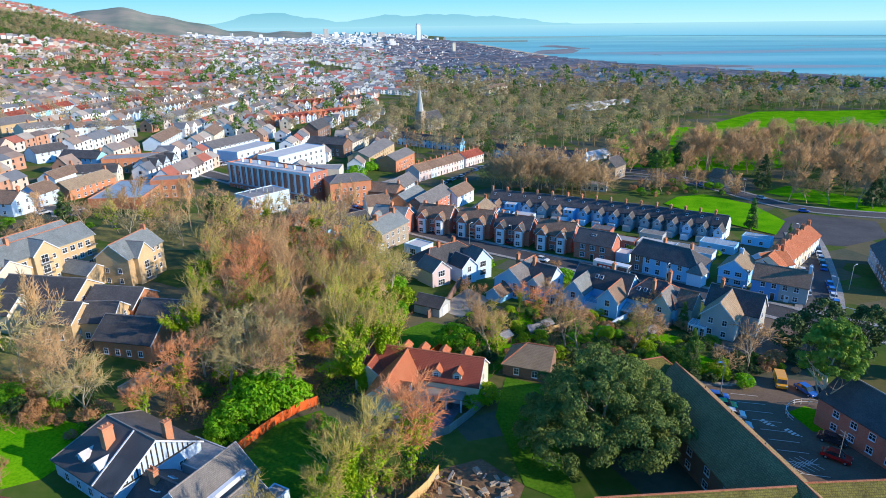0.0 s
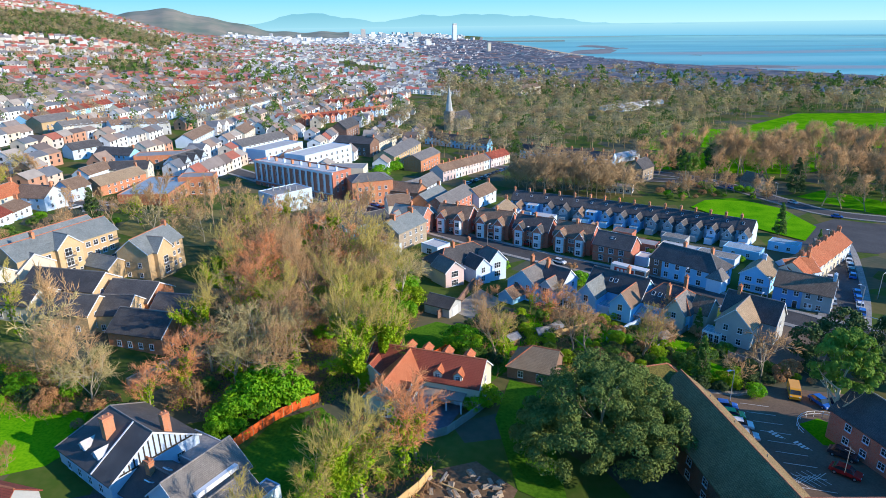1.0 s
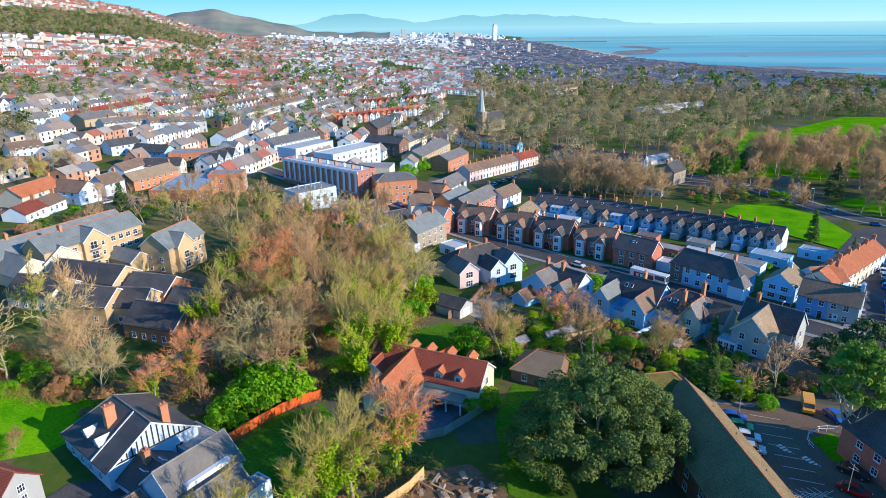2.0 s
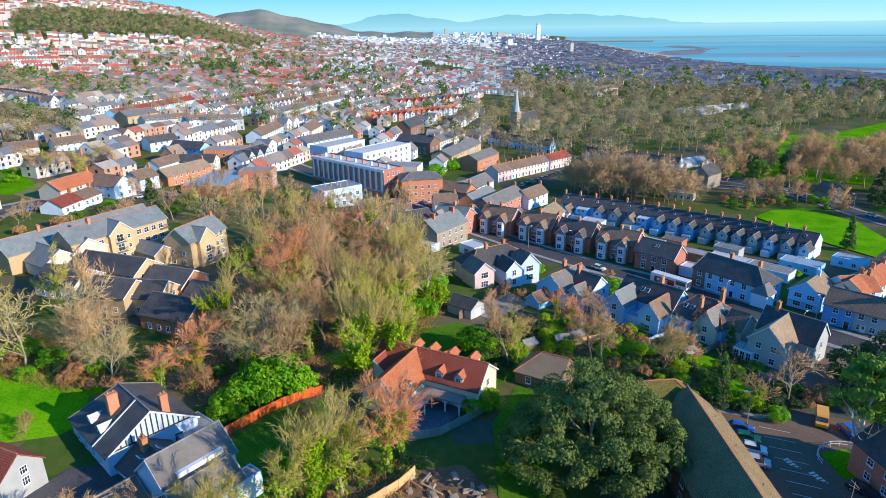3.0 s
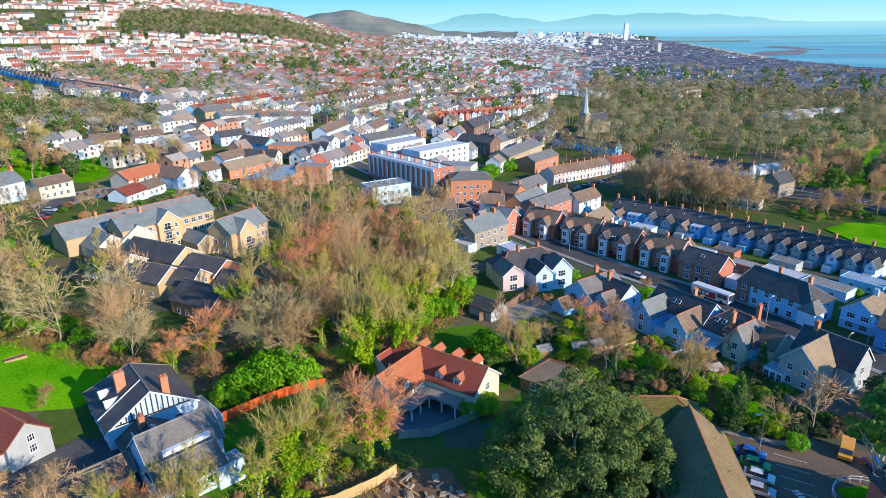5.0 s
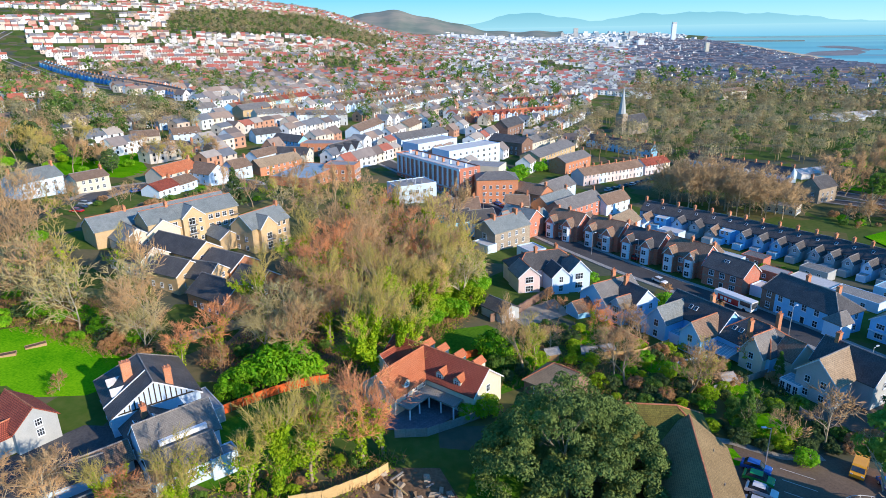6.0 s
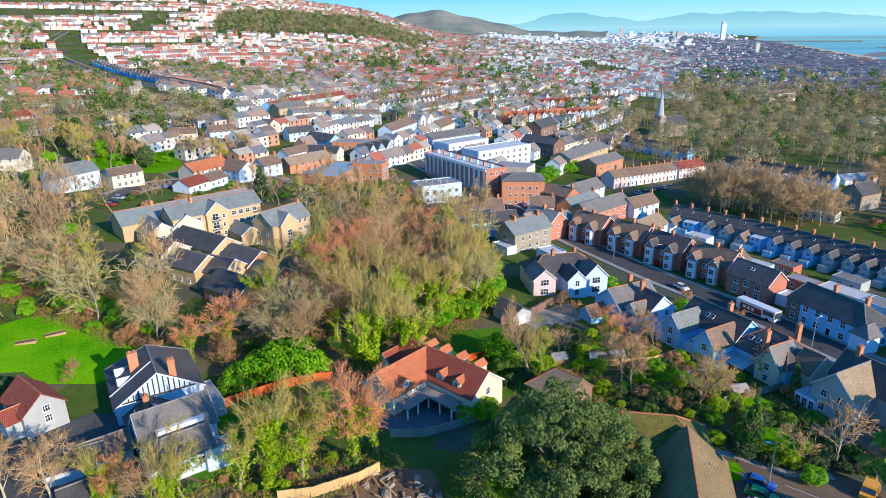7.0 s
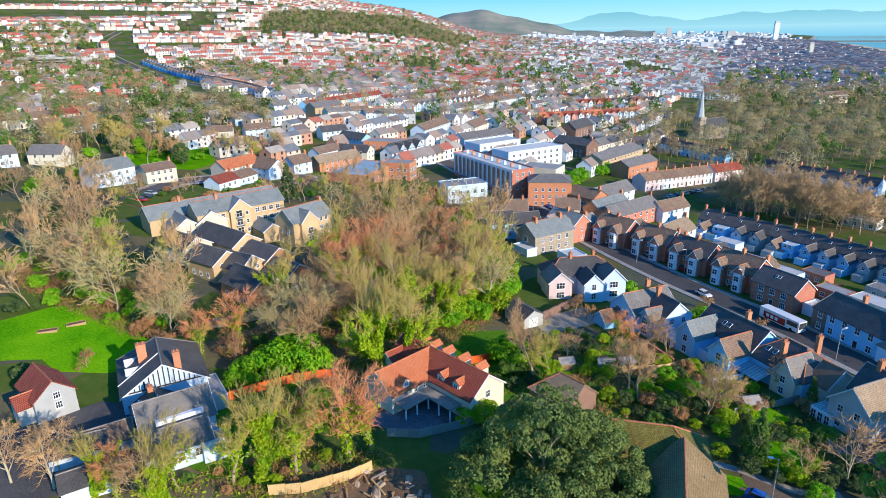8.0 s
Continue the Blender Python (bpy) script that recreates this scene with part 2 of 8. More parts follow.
HILL_ROOF = island_mix("hillside_house_roofs", [(0, (.44, .13, .10)), (.34, (.30, .20, .17)), (.52, (.22, .22, .24)), (.76, (.48, .18, .14)), (.9, (.34, .32, .32))])
# City walls paled and blued in their colours to stand for haze.
HAZED_CITY_WALL = island_mix("hazed_city_walls", [(0, (.80, .83, .86)), (.3, (.58, .62, .68)), (.5, (.50, .50, .49)), (.62, (.62, .66, .70)), (.84, (.40, .47, .56))])


def glow(name, colour, strength=1.0):
    m = bpy.data.materials.new(name)
    m.use_nodes = True
    p = m.node_tree.nodes["Principled BSDF"]
    p.inputs["Base Color"].default_value = (0, 0, 0, 1)
    p.inputs["Emission Color"].default_value = (*colour, 1)
    p.inputs["Emission Strength"].default_value = strength
    p.inputs["Specular IOR Level"].default_value = 0
    return m


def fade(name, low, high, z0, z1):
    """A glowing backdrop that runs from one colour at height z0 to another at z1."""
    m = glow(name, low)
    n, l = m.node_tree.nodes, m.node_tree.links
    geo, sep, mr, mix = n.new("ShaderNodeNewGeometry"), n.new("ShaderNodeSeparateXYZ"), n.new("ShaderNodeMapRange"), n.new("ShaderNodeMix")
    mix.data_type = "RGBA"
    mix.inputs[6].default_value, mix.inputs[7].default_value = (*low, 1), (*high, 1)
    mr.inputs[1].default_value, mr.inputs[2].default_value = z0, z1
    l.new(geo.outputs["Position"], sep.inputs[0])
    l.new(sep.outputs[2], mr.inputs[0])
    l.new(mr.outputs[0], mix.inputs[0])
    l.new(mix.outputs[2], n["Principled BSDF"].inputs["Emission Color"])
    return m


def water_material():
    m = bpy.data.materials.new("sea_water")
    m.use_nodes = True
    n, l = m.node_tree.nodes, m.node_tree.links
    p = n["Principled BSDF"]
    tc, a, ramp, bump, b = n.new("ShaderNodeTexCoord"), n.new("ShaderNodeTexNoise"), n.new("ShaderNodeValToRGB"), n.new("ShaderNodeBump"), n.new("ShaderNodeTexNoise")
    mp = n.new("ShaderNodeMapping")
    mp.inputs["Rotation"].default_value[2] = radians(20)
    mp.inputs["Scale"].default_value = (.0007, .004, 1)
    a.inputs["Scale"].default_value, a.inputs["Detail"].default_value = 1.0, 6
    b.inputs["Scale"].default_value = .15
    l.new(tc.outputs["Object"], mp.inputs["Vector"])
    l.new(mp.outputs[0], a.inputs["Vector"])
    l.new(tc.outputs["Object"], b.inputs["Vector"])
    l.new(a.outputs[0], ramp.inputs[0])
    e = ramp.color_ramp.elements
    e[0].position, e[0].color = .33, (.34, .28, .28, 1)
    e[1].position, e[1].color = .40, (.09, .38, .42, 1)
    e.new(.62).color = (.26, .56, .56, 1)
    l.new(ramp.outputs[0], p.inputs["Base Color"])
    p.inputs["Roughness"].default_value = .35
    bump.inputs["Strength"].default_value = .3
    l.new(b.outputs[0], bump.inputs["Height"])
    l.new(bump.outputs[0], p.inputs["Normal"])
    return m


WATER = water_material()
# Distance haze is painted here: the hills glow, paler towards their foot.
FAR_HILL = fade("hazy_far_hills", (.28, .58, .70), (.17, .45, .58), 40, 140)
# Moor greens and browns, greyed in the colour itself for distance haze.
MOOR = surface("moorland", (.15, .21, .17), (.34, .31, .25), .95, .011, .0028, 0, vary=0)
MUD = surface("wet_tidal_mud", (.20, .17, .17), (.34, .28, .25), .6, .05, .01, 0, vary=0)
# Sea wall and low sky glow as well, their haze a ramp of colour.
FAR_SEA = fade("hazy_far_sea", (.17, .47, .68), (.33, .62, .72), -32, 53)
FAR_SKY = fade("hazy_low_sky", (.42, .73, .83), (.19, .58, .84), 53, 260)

# ---- the lie of the land ----
def smooth(a, b, v):
    u = np.clip((v - a) / (b - a), 0, 1)
    return u * u * (3 - 2 * u)


def shore(y):
    """x of the shoreline at y."""
    y = np.asarray(y, float)
    return np.interp(y, (500, 840, 1100, 1300, 1600, 2200, 2900, 3600), (860, 630, 468, 372, 285, 205, 120, -20))


def ground(x, y):
    x, y = np.asarray(x, float), np.asarray(y, float)
    r, az = np.hypot(x, y), np.degrees(np.arctan2(-x, y))
    hill = (30 * smooth(14, 26, az) + 85 * smooth(24, 36, az) + 60 * smooth(34, 48, az)) * smooth(600, 1900, r)
    knoll = lambda cx, cy, s: np.exp(-((x - cx) ** 2 + (y - cy) ** 2) / (2 * s * s))
    z = (-4.84 - 0.37 * np.tanh((x - 20) / 80) - 3.9 * np.tanh((y - 50) / 80) - 6.26 * np.tanh((y - 250) / 200) - 4.82 * np.tanh((x + 60) / 80)
         - 7.83 * np.tanh((x + 250) / 100) + 1.95 * knoll(-190, 30, 60) - 1.5 * knoll(-120, 220, 60) + 3.6 * knoll(-330, 330, 130)) + hill
    z = np.maximum(z, -31.0)
    out = x - shore(y)
    ripple = 0.24 * np.sin(x * .011 + 2 * np.sin(y * .006)) * np.sin(y * .017 + 1.5 * np.sin(x * .009))
    bed = -31.7 + ripple - np.maximum(out - 350, 0) * 0.01
    return np.where(out > 0, np.maximum(bed, -45), z)


def gz(x, y):
    return float(ground(x, y))


# ---- mesh helpers ----
class Shape:
    """Vertices and faces gathered for one mesh; each face keeps a material number."""
    def __init__(self):
        self.v, self.f, self.m = [], [], []

    def face(self, pts, m=0):
        k = len(self.v)
        self.v += [tuple(p) for p in pts]
        self.f.append(tuple(range(k, k + len(pts))))
        self.m.append(m)

    def solid(self, pts, faces, m=0):
        k = len(self.v)
        self.v += [tuple(p) for p in pts]
        self.f += [tuple(i + k for i in f) for f in faces]
        self.m += [m] * len(faces)

    def box(self, x0, x1, y0, y1, z0, z1, m=0, pose_m=None):
        p = [Vector((x, y, z)) for z in (z0, z1) for y in (y0, y1) for x in (x0, x1)]
        if pose_m:
            p = [pose_m @ q for q in p]
        self.solid(p, [(0, 2, 3, 1), (4, 5, 7, 6), (0, 1, 5, 4), (2, 6, 7, 3), (0, 4, 6, 2), (1, 3, 7, 5)], m)

    def tube(self, a, b, r0, r1, sides=6, m=0, cap=True):
        a, b = Vector(a), Vector(b)
        d = (b - a).normalized()
        s = d.orthogonal().normalized()
        t = d.cross(s)
        ring = [(math.cos(2 * math.pi * i / sides), math.sin(2 * math.pi * i / sides)) for i in range(sides)]
        p = [a + (s * c + t * n) * r0 for c, n in ring] + [b + (s * c + t * n) * r1 for c, n in ring]
        f = [(i, (i + 1) % sides, sides + (i + 1) % sides, sides + i) for i in range(sides)]
        if cap:
            f += [tuple(range(sides - 1, -1, -1)), tuple(range(sides, 2 * sides))]
        self.solid(p, f, m)

    def mesh(self, name, mats):
        me = bpy.data.meshes.new(name)
        me.from_pydata(self.v, [], self.f)
        for m in mats:
            me.materials.append(m)
        me.polygons.foreach_set("material_index", self.m)
        uv = me.uv_layers.new(name="UVMap").data
        for poly in me.polygons:
            n = poly.normal
            u = Vector((0, 0, 1)).cross(n)
            u = u.normalized() if u.length > .05 else Vector((1, 0, 0))
            w = n.cross(u)
            for li in poly.loop_indices:
                co = me.vertices[me.loops[li].vertex_index].co
                uv[li].uv = (co.dot(u), co.dot(w))
        me.update()
        return me


def fast_mesh(name, verts, faces, mats):
    """A mesh from arrays: faces all of one corner count."""
    me = bpy.data.meshes.new(name)
    nv, nf, k = len(verts), len(faces), faces.shape[1]
    me.vertices.add(nv)
    me.vertices.foreach_set("co", np.ascontiguousarray(verts, np.float32).ravel())
    me.loops.add(nf * k)
    me.loops.foreach_set("vertex_index", np.ascontiguousarray(faces, np.int32).ravel())
    me.polygons.add(nf)
    me.polygons.foreach_set("loop_start", np.arange(0, nf * k, k, dtype=np.int32))
    me.polygons.foreach_set("loop_total", np.full(nf, k, np.int32))
    me.update(calc_edges=True)
    for m in mats:
        me.materials.append(m)
    return me


def root(name, m, label, category, group="", kind=""):
    ob = new(name)
    ob.empty_display_size = 0.5
    ob.matrix_world = m
    return tagged(ob, label, category, group, kind)


def hang(name, me, parent, m=None, label=""):
    ob = new(name, me)
    ob.parent = parent
    if m is not None:
        ob.matrix_basis = m
    return tagged(ob, label)


def part(name, shape, mats, parent, label="", m=None):
    return hang(name, shape.mesh(name, mats if isinstance(mats, (list, tuple)) else [mats]), parent, m, label)


def thing(name, shape, mats, m, label, category, group="", kind=""):
    ob = new(name, shape.mesh(name, mats if isinstance(mats, (list, tuple)) else [mats]))
    ob.matrix_world = m
    return tagged(ob, label, category, group, kind)


def at(x, y, rz=0, dz=0):
    return pose(x, y, gz(x, y) + dz, 0, 0, rz)


# ---- ground sheets ----
def spread(a, b, fine_a, fine_b, step, grow=1.12):
    s, d, mid = [], step, np.arange(fine_a, fine_b + .1, step)
    v = fine_a
    left = []
    while v > a:
        d *= grow
        v -= d
        left.append(max(v, a))
    d, v, right = step, mid[-1], []
    while v < b:
        d *= grow
        v += d
        right.append(min(v, b))
    return np.array(left[::-1] + list(mid) + right)


def sheet(name, xs, ys, height, mat, label, kind="structure"):
    X, Y = np.meshgrid(xs, ys)
    v = np.stack([X, Y, height(X, Y)], -1).reshape(-1, 3)
    nx, ny = len(xs), len(ys)
    i = (np.arange(ny - 1)[:, None] * nx + np.arange(nx - 1)[None]).ravel()
    ob = new(name, fast_mesh(name, v, np.stack([i, i + 1, i + nx + 1, i + nx], 1), [mat]))
    for p in ob.data.polygons:
        p.use_smooth = True
    return tagged(ob, label, name, kind=kind)


land = sheet("ground", spread(-4300, 3000, -300, 240, 5), spread(-700, 4500, -120, 420, 5), ground, GROUND, "sloping ground with gardens, winter grass and soil")
land.data.materials.append(MUD)
mid = np.array([p.center[:] for p in land.data.polygons])
land.data.polygons.foreach_set("material_index", (mid[:, 0] > shore(mid[:, 1]) - 10).astype(np.int32))
sheet("water", np.linspace(-200, 4900, 30), np.linspace(100, 4900, 30), lambda X, Y: X * 0 - 31.6, WATER, "calm pale blue bay at low tide")


def inside(poly, x, y):
    x, y = np.asarray(x, float), np.asarray(y, float)
    hit = np.zeros(x.shape, bool)
    for (x0, y0), (x1, y1) in zip(poly, poly[1:] + poly[:1]):
        if y0 != y1:
            hit ^= ((y0 > y) != (y1 > y)) & (x < (x1 - x0) * (y - y0) / (y1 - y0) + x0)
    return hit


def patch(name, poly, mat, label, step=4.0, lift=0.07, kind="structure", category=""):
    """A thin sheet of the given outline laid over the ground: cut into a grid and draped."""
    bm = bmesh.new()
    bm.faces.new([bm.verts.new((x, y, 0)) for x, y in poly])
    xs, ys = [p[0] for p in poly], [p[1] for p in poly]
    for axis, lo, hi in ((0, min(xs), max(xs)), (1, min(ys), max(ys))):
        for c in np.arange(lo + step, hi, step):
            co, no = [0, 0, 0], [0, 0, 0]
            co[axis], no[axis] = c, 1
            bmesh.ops.bisect_plane(bm, geom=bm.verts[:] + bm.edges[:] + bm.faces[:], plane_co=co, plane_no=no)
    bmesh.ops.recalc_face_normals(bm, faces=bm.faces)
    for f in bm.faces:
        if f.normal.z < 0:
            f.normal_flip()
    for v in bm.verts:
        v.co.z = gz(v.co.x, v.co.y) + lift
    me = bpy.data.meshes.new(name)
    bm.to_mesh(me)
    bm.free()
    me.materials.append(mat)
    return tagged(new(name, me), label, category or name.replace("_", " "), kind=kind)


def curve_points(pts, step=4.0):
    """Points along a smooth line through pts."""
    out, n = [], len(pts)
    for i in range(n - 1):
        p0, p1, p2, p3 = (Vector(pts[max(0, min(n - 1, k))]).to_2d() for k in (i - 1, i, i + 1, i + 2))
        m = max(2, int((p2 - p1).length / step))
        for k in range(m):
            t = k / m
            out.append(0.5 * ((2 * p1) + (p2 - p0) * t + (2 * p0 - 5 * p1 + 4 * p2 - p3) * t * t + (3 * p1 - p0 - 3 * p2 + p3) * t ** 3))
    return out + [Vector(pts[-1]).to_2d()]


def ribbon(name, pts, width, mat, label, lift=0.09, thick=0.0, off=0.0, kind="structure", category=""):
    """A strip along pts, draped on the ground; thick gives it a raised edge."""
    line, s = curve_points(pts), Shape()
    rows = []
    for i, p in enumerate(line):
        d = (line[min(i + 1, len(line) - 1)] - line[max(i - 1, 0)]).normalized()
        n = Vector((-d.y, d.x))
        a, b = p + n * (off + width / 2), p + n * (off - width / 2)
        rows.append(((a.x, a.y, gz(a.x, a.y) + lift), (b.x, b.y, gz(b.x, b.y) + lift)))
    for (a, b), (c, d) in zip(rows, rows[1:]):
        s.face((b, d, c, a))
        if thick:
            for p, q in ((a, c), (d, b)):
                s.face((p, q, (q[0], q[1], q[2] - thick), (p[0], p[1], p[2] - thick)))
    ob = new(name, s.mesh(name, [mat]))
    return tagged(ob, label, category or name, kind=kind)


def street(pts, width, label, pave=1.8):
    ribbon("road", pts, width, ASPHALT, label)
    for side in (1, -1):
        ribbon("pavement", pts, pave, PAVING, "grey concrete pavement with a raised kerb beside the road", .21, .22, side * (width / 2 + pave / 2))


# ---- houses ----
WINDOWS = {}


def window_meshes(w, h, bars):
    """Frame, pane, and both in one for a window: bars, sill and glass stand at their own depths in one folded sheet."""
    key = (round(w, 2), round(h, 2), bars)
    if key in WINDOWS:
        return WINDOWS[key]
    t, mid = .09, h * .55
    cols, rows = [(-w / 2, "F")], [(-.09, "S"), (0, "F"), (t, "P"), (mid - .03, "B"), (mid + .03, "P"), (h - t, "F")]
    x = -w / 2 + t
    for i in range(1, bars + 1):
        c = -w / 2 + w * i / (bars + 1)
        cols += [(x, "P"), (c - .03, "B")]
        x = c + .03
    cols += [(x, "P"), (w / 2 - t, "F")]
    xs, zs = [c[0] for c in cols] + [w / 2], [r[0] for r in rows] + [h]

    def depth(i, j):
        if not (0 <= i < len(cols) and 0 <= j < len(rows)):
            return .04
        c, r = cols[i][1], rows[j][1]
        return -.14 if r == "S" else -.07 if "F" in (c, r) else -.05 if "B" in (c, r) else -.02

    def fold(glazed):
        f, index = Shape(), {}

        def quad(pts, m):
            ids = []
            for q in pts:
                q = tuple(round(e, 4) for e in q)
                if q not in index:
                    index[q] = len(f.v)
                    f.v.append(q)
                ids.append(index[q])
            f.f.append(tuple(ids))
            f.m.append(m)

        for i in range(len(cols)):
            for j in range(len(rows)):
                d, x0, x1, z0, z1 = depth(i, j), xs[i], xs[i + 1], zs[j], zs[j + 1]
                if d != -.02 or glazed:
                    quad(((x0, d, z0), (x1, d, z0), (x1, d, z1), (x0, d, z1)), 1 if d == -.02 else 0)
                for di, dj, p0, p1 in ((1, 0, (x1, z0), (x1, z1)), (-1, 0, (x0, z1), (x0, z0)), (0, 1, (x1, z1), (x0, z1)), (0, -1, (x0, z0), (x1, z0))):
                    e = depth(i + di, j + dj)
                    if e > d + 1e-6:
                        quad(((p0[0], d, p0[1]), (p0[0], e, p0[1]), (p1[0], e, p1[1]), (p1[0], d, p1[1])), 0)
        return f

    g = Shape()
    g.box(-w / 2 + t, w / 2 - t, -.02, .01, t, h - t)
    WINDOWS[key] = (fold(False).mesh("window", [PAINT_WHITE]), g.mesh("pane", [GLASS]), fold(True).mesh("window", [PAINT_WHITE, GLASS]))
    return WINDOWS[key]


PLACED = []


def close_by(parent, reach=75):
    p = parent.matrix_basis.translation
    return math.hypot(p.x - 10, p.y - 10) < reach


def window(parent, m, w=1.1, h=1.4, bars=1, name="window"):
    """A window whose outer face looks along local -y of m; m is its sill's middle. Near houses have the pane as a piece of its own."""
    f, g, both = window_meshes(w, h, bars)
    if close_by(parent):
        ob = hang(name, f, parent, m)
        hang("pane", g, ob)
        return ob
    return hang(name, both, parent, m)


def door(parent, m, mat=None):
    s = Shape()
    s.box(-.5, .5, -.06, .04, 0, 2.1)
    s.box(-.58, -.5, -.09, .04, 0, 2.18, 1)
    s.box(.5, .58, -.09, .04, 0, 2.18, 1)
    s.box(-.5, .5, -.09, .04, 2.1, 2.18, 1)
    s.box(-.3, .3, -.075, -.05, 1.2, 1.9, 2)
    return part("door", s, [mat or PAINT_BLACK, PAINT_WHITE, GLASS], parent, "", m)


CHIMNEYS = {}


def chimney(parent, x, y, z, mat=None, w=.7, d=1.1, h=1.9, pots=2):
    mat = mat or BRICK_ORANGE
    key = (mat.name, w, d, h)
    if key not in CHIMNEYS:
        s = Shape()
        s.box(-w / 2, w / 2, -d / 2, d / 2, -1.2, h)
        s.box(-w / 2 - .07, w / 2 + .07, -d / 2 - .07, d / 2 + .07, h - .35, h - .2)
        s.box(-w / 2 - .05, w / 2 + .05, -d / 2 - .05, d / 2 + .05, h, h + .1)
        for k in (-.25, .25):
            s.tube((0, d * k, h + .1), (0, d * k, h + .45), .13, .11, 5)
        p = Shape()
        p.tube((0, 0, 0), (0, 0, .5), .15, .12, 6)
        CHIMNEYS[key] = (s.mesh("chimney", [mat]), p.mesh("chimney_pot", [TERRACOTTA]))
    c, p = CHIMNEYS[key]
    ob = hang("chimney", c, parent, pose(x, y, z))
    for i in range(pots if close_by(parent, 60) else 0):
        hang("chimney_pot", p, ob, pose(0, (i - (pots - 1) / 2) * d / max(pots, 1) * .9, h + .1))
    return ob


def roof_shape(L, W, he, hr, hip=(0, 0), over=.35, verge=.25, t=.2, skew=0.0):
    """A pitched roof of real thickness, its ridge along x; hip: how far the ridge stops short at each end, as a share of half the width."""
    slope = (hr - he) / (W / 2)
    ze = he - over * slope
    s, x0, x1, y1 = Shape(), -L / 2 - verge, L / 2 + verge, W / 2 + over
    a, b = x0 + hip[0] * y1, x1 - hip[1] * y1
    top = [(x0, -y1, ze), (x1, -y1, ze), (x1, y1, ze), (x0, y1, ze), (a, skew, hr), (b, skew, hr)]
    p = [(x, y, z + t * .6) for x, y, z in top] + [(x, y, z - t * .4) for x, y, z in top]
    f = [(0, 1, 5, 4), (2, 3, 4, 5), (6, 10, 11, 7), (8, 11, 10, 9), (0, 6, 7, 1), (2, 8, 9, 3)]
    f += [(3, 0, 4), (9, 10, 6), (3, 9, 6, 0)] if hip[0] else [(0, 4, 10, 6), (4, 3, 9, 10)]
    f += [(1, 2, 5), (7, 11, 8), (1, 7, 8, 2)] if hip[1] else [(5, 1, 7, 11), (2, 5, 11, 8)]
    s.solid(p, f)
    ridge = Shape()
    ends = [((a, skew, hr), (b, skew, hr))]
    for k, c in ((0, a), (1, b)):
        if hip[k]:
            xe = x0 if k == 0 else x1
            ends += [((c, skew, hr), (xe, -y1, ze)), ((c, skew, hr), (xe, y1, ze))]
    for p, q in ends:
        ridge.tube(Vector(p) + Vector((0, 0, t * .55)), Vector(q) + Vector((0, 0, t * .55)), .14, .14, 5)
    return s, ridge


def wall_shape(L, W, he, hr, hip=(0, 0), deep=3.0):
    s, x, y = Shape(), L / 2, W / 2
    h = he + .02
    p = [(-x, -y, -deep), (x, -y, -deep), (x, y, -deep), (-x, y, -deep), (-x, -y, h), (x, -y, h), (x, y, h), (-x, y, h)]
    s.solid(p, [(0, 1, 5, 4), (2, 3, 7, 6), (0, 3, 2, 1), (4, 5, 6, 7), (1, 2, 6, 5), (3, 0, 4, 7)])
    for sx, hp in ((-1, hip[0]), (1, hip[1])):
        if not hp:
            q = [(sx * x, -y, h), (sx * x, y, h), (sx * x, 0, hr - .05), (sx * (x - .25), -y, h), (sx * (x - .25), y, h), (sx * (x - .25), 0, hr - .05)]
            s.solid(q, [(0, 1, 2), (3, 5, 4), (0, 2, 5, 3), (1, 4, 5, 2)] if sx > 0 else [(1, 0, 2), (4, 5, 3), (2, 0, 3, 5), (4, 1, 2, 5)])
    return s


def block(parent, m, L, W, he, hr, wall, roof, hip=(0, 0), ridge=RIDGE_GREY, barge=True, over=.35, verge=.25, wall_label="", roof_label=""):
    """Walls and a pitched roof, with ridge tiles and white barge boards; the ridge runs along local x."""
    part("wall", wall_shape(L, W, he, hr, hip), wall, parent, wall_label, m)
    r, tiles = roof_shape(L, W, he, hr, hip, over, verge)
    ob = part("roof", r, roof, parent, roof_label, m)
    part("ridge_tiles", tiles, ridge, ob)
    if barge and close_by(parent, 140):
        s, slope = Shape(), (hr - he) / (W / 2)
        for sx, hp in ((-1, hip[0]), (1, hip[1])):
            if hp:
                continue
            x = sx * (L / 2 + verge + .02)
            y1, z1, z2 = W / 2 + over, he - over * slope + .1, hr + .1
            q = [(-y1, z1 - .28), (-y1, z1), (0, z2), (y1, z1), (y1, z1 - .28), (0, z2 - .28)]
            s = Shape()
            s.solid([(x + d, y, z) for d in (-.03, .03) for y, z in q], [(0, 1, 2, 5), (5, 2, 3, 4), (6, 11, 8, 7), (11, 10, 9, 8)] + [(i, 6 + i, 6 + (i + 1) % 6, (i + 1) % 6) for i in range(6)])
            part("barge_board", s, PAINT_WHITE, ob)
    return ob


SIDES = {"-y": 0, "+x": 90, "+y": 180, "-x": 270}


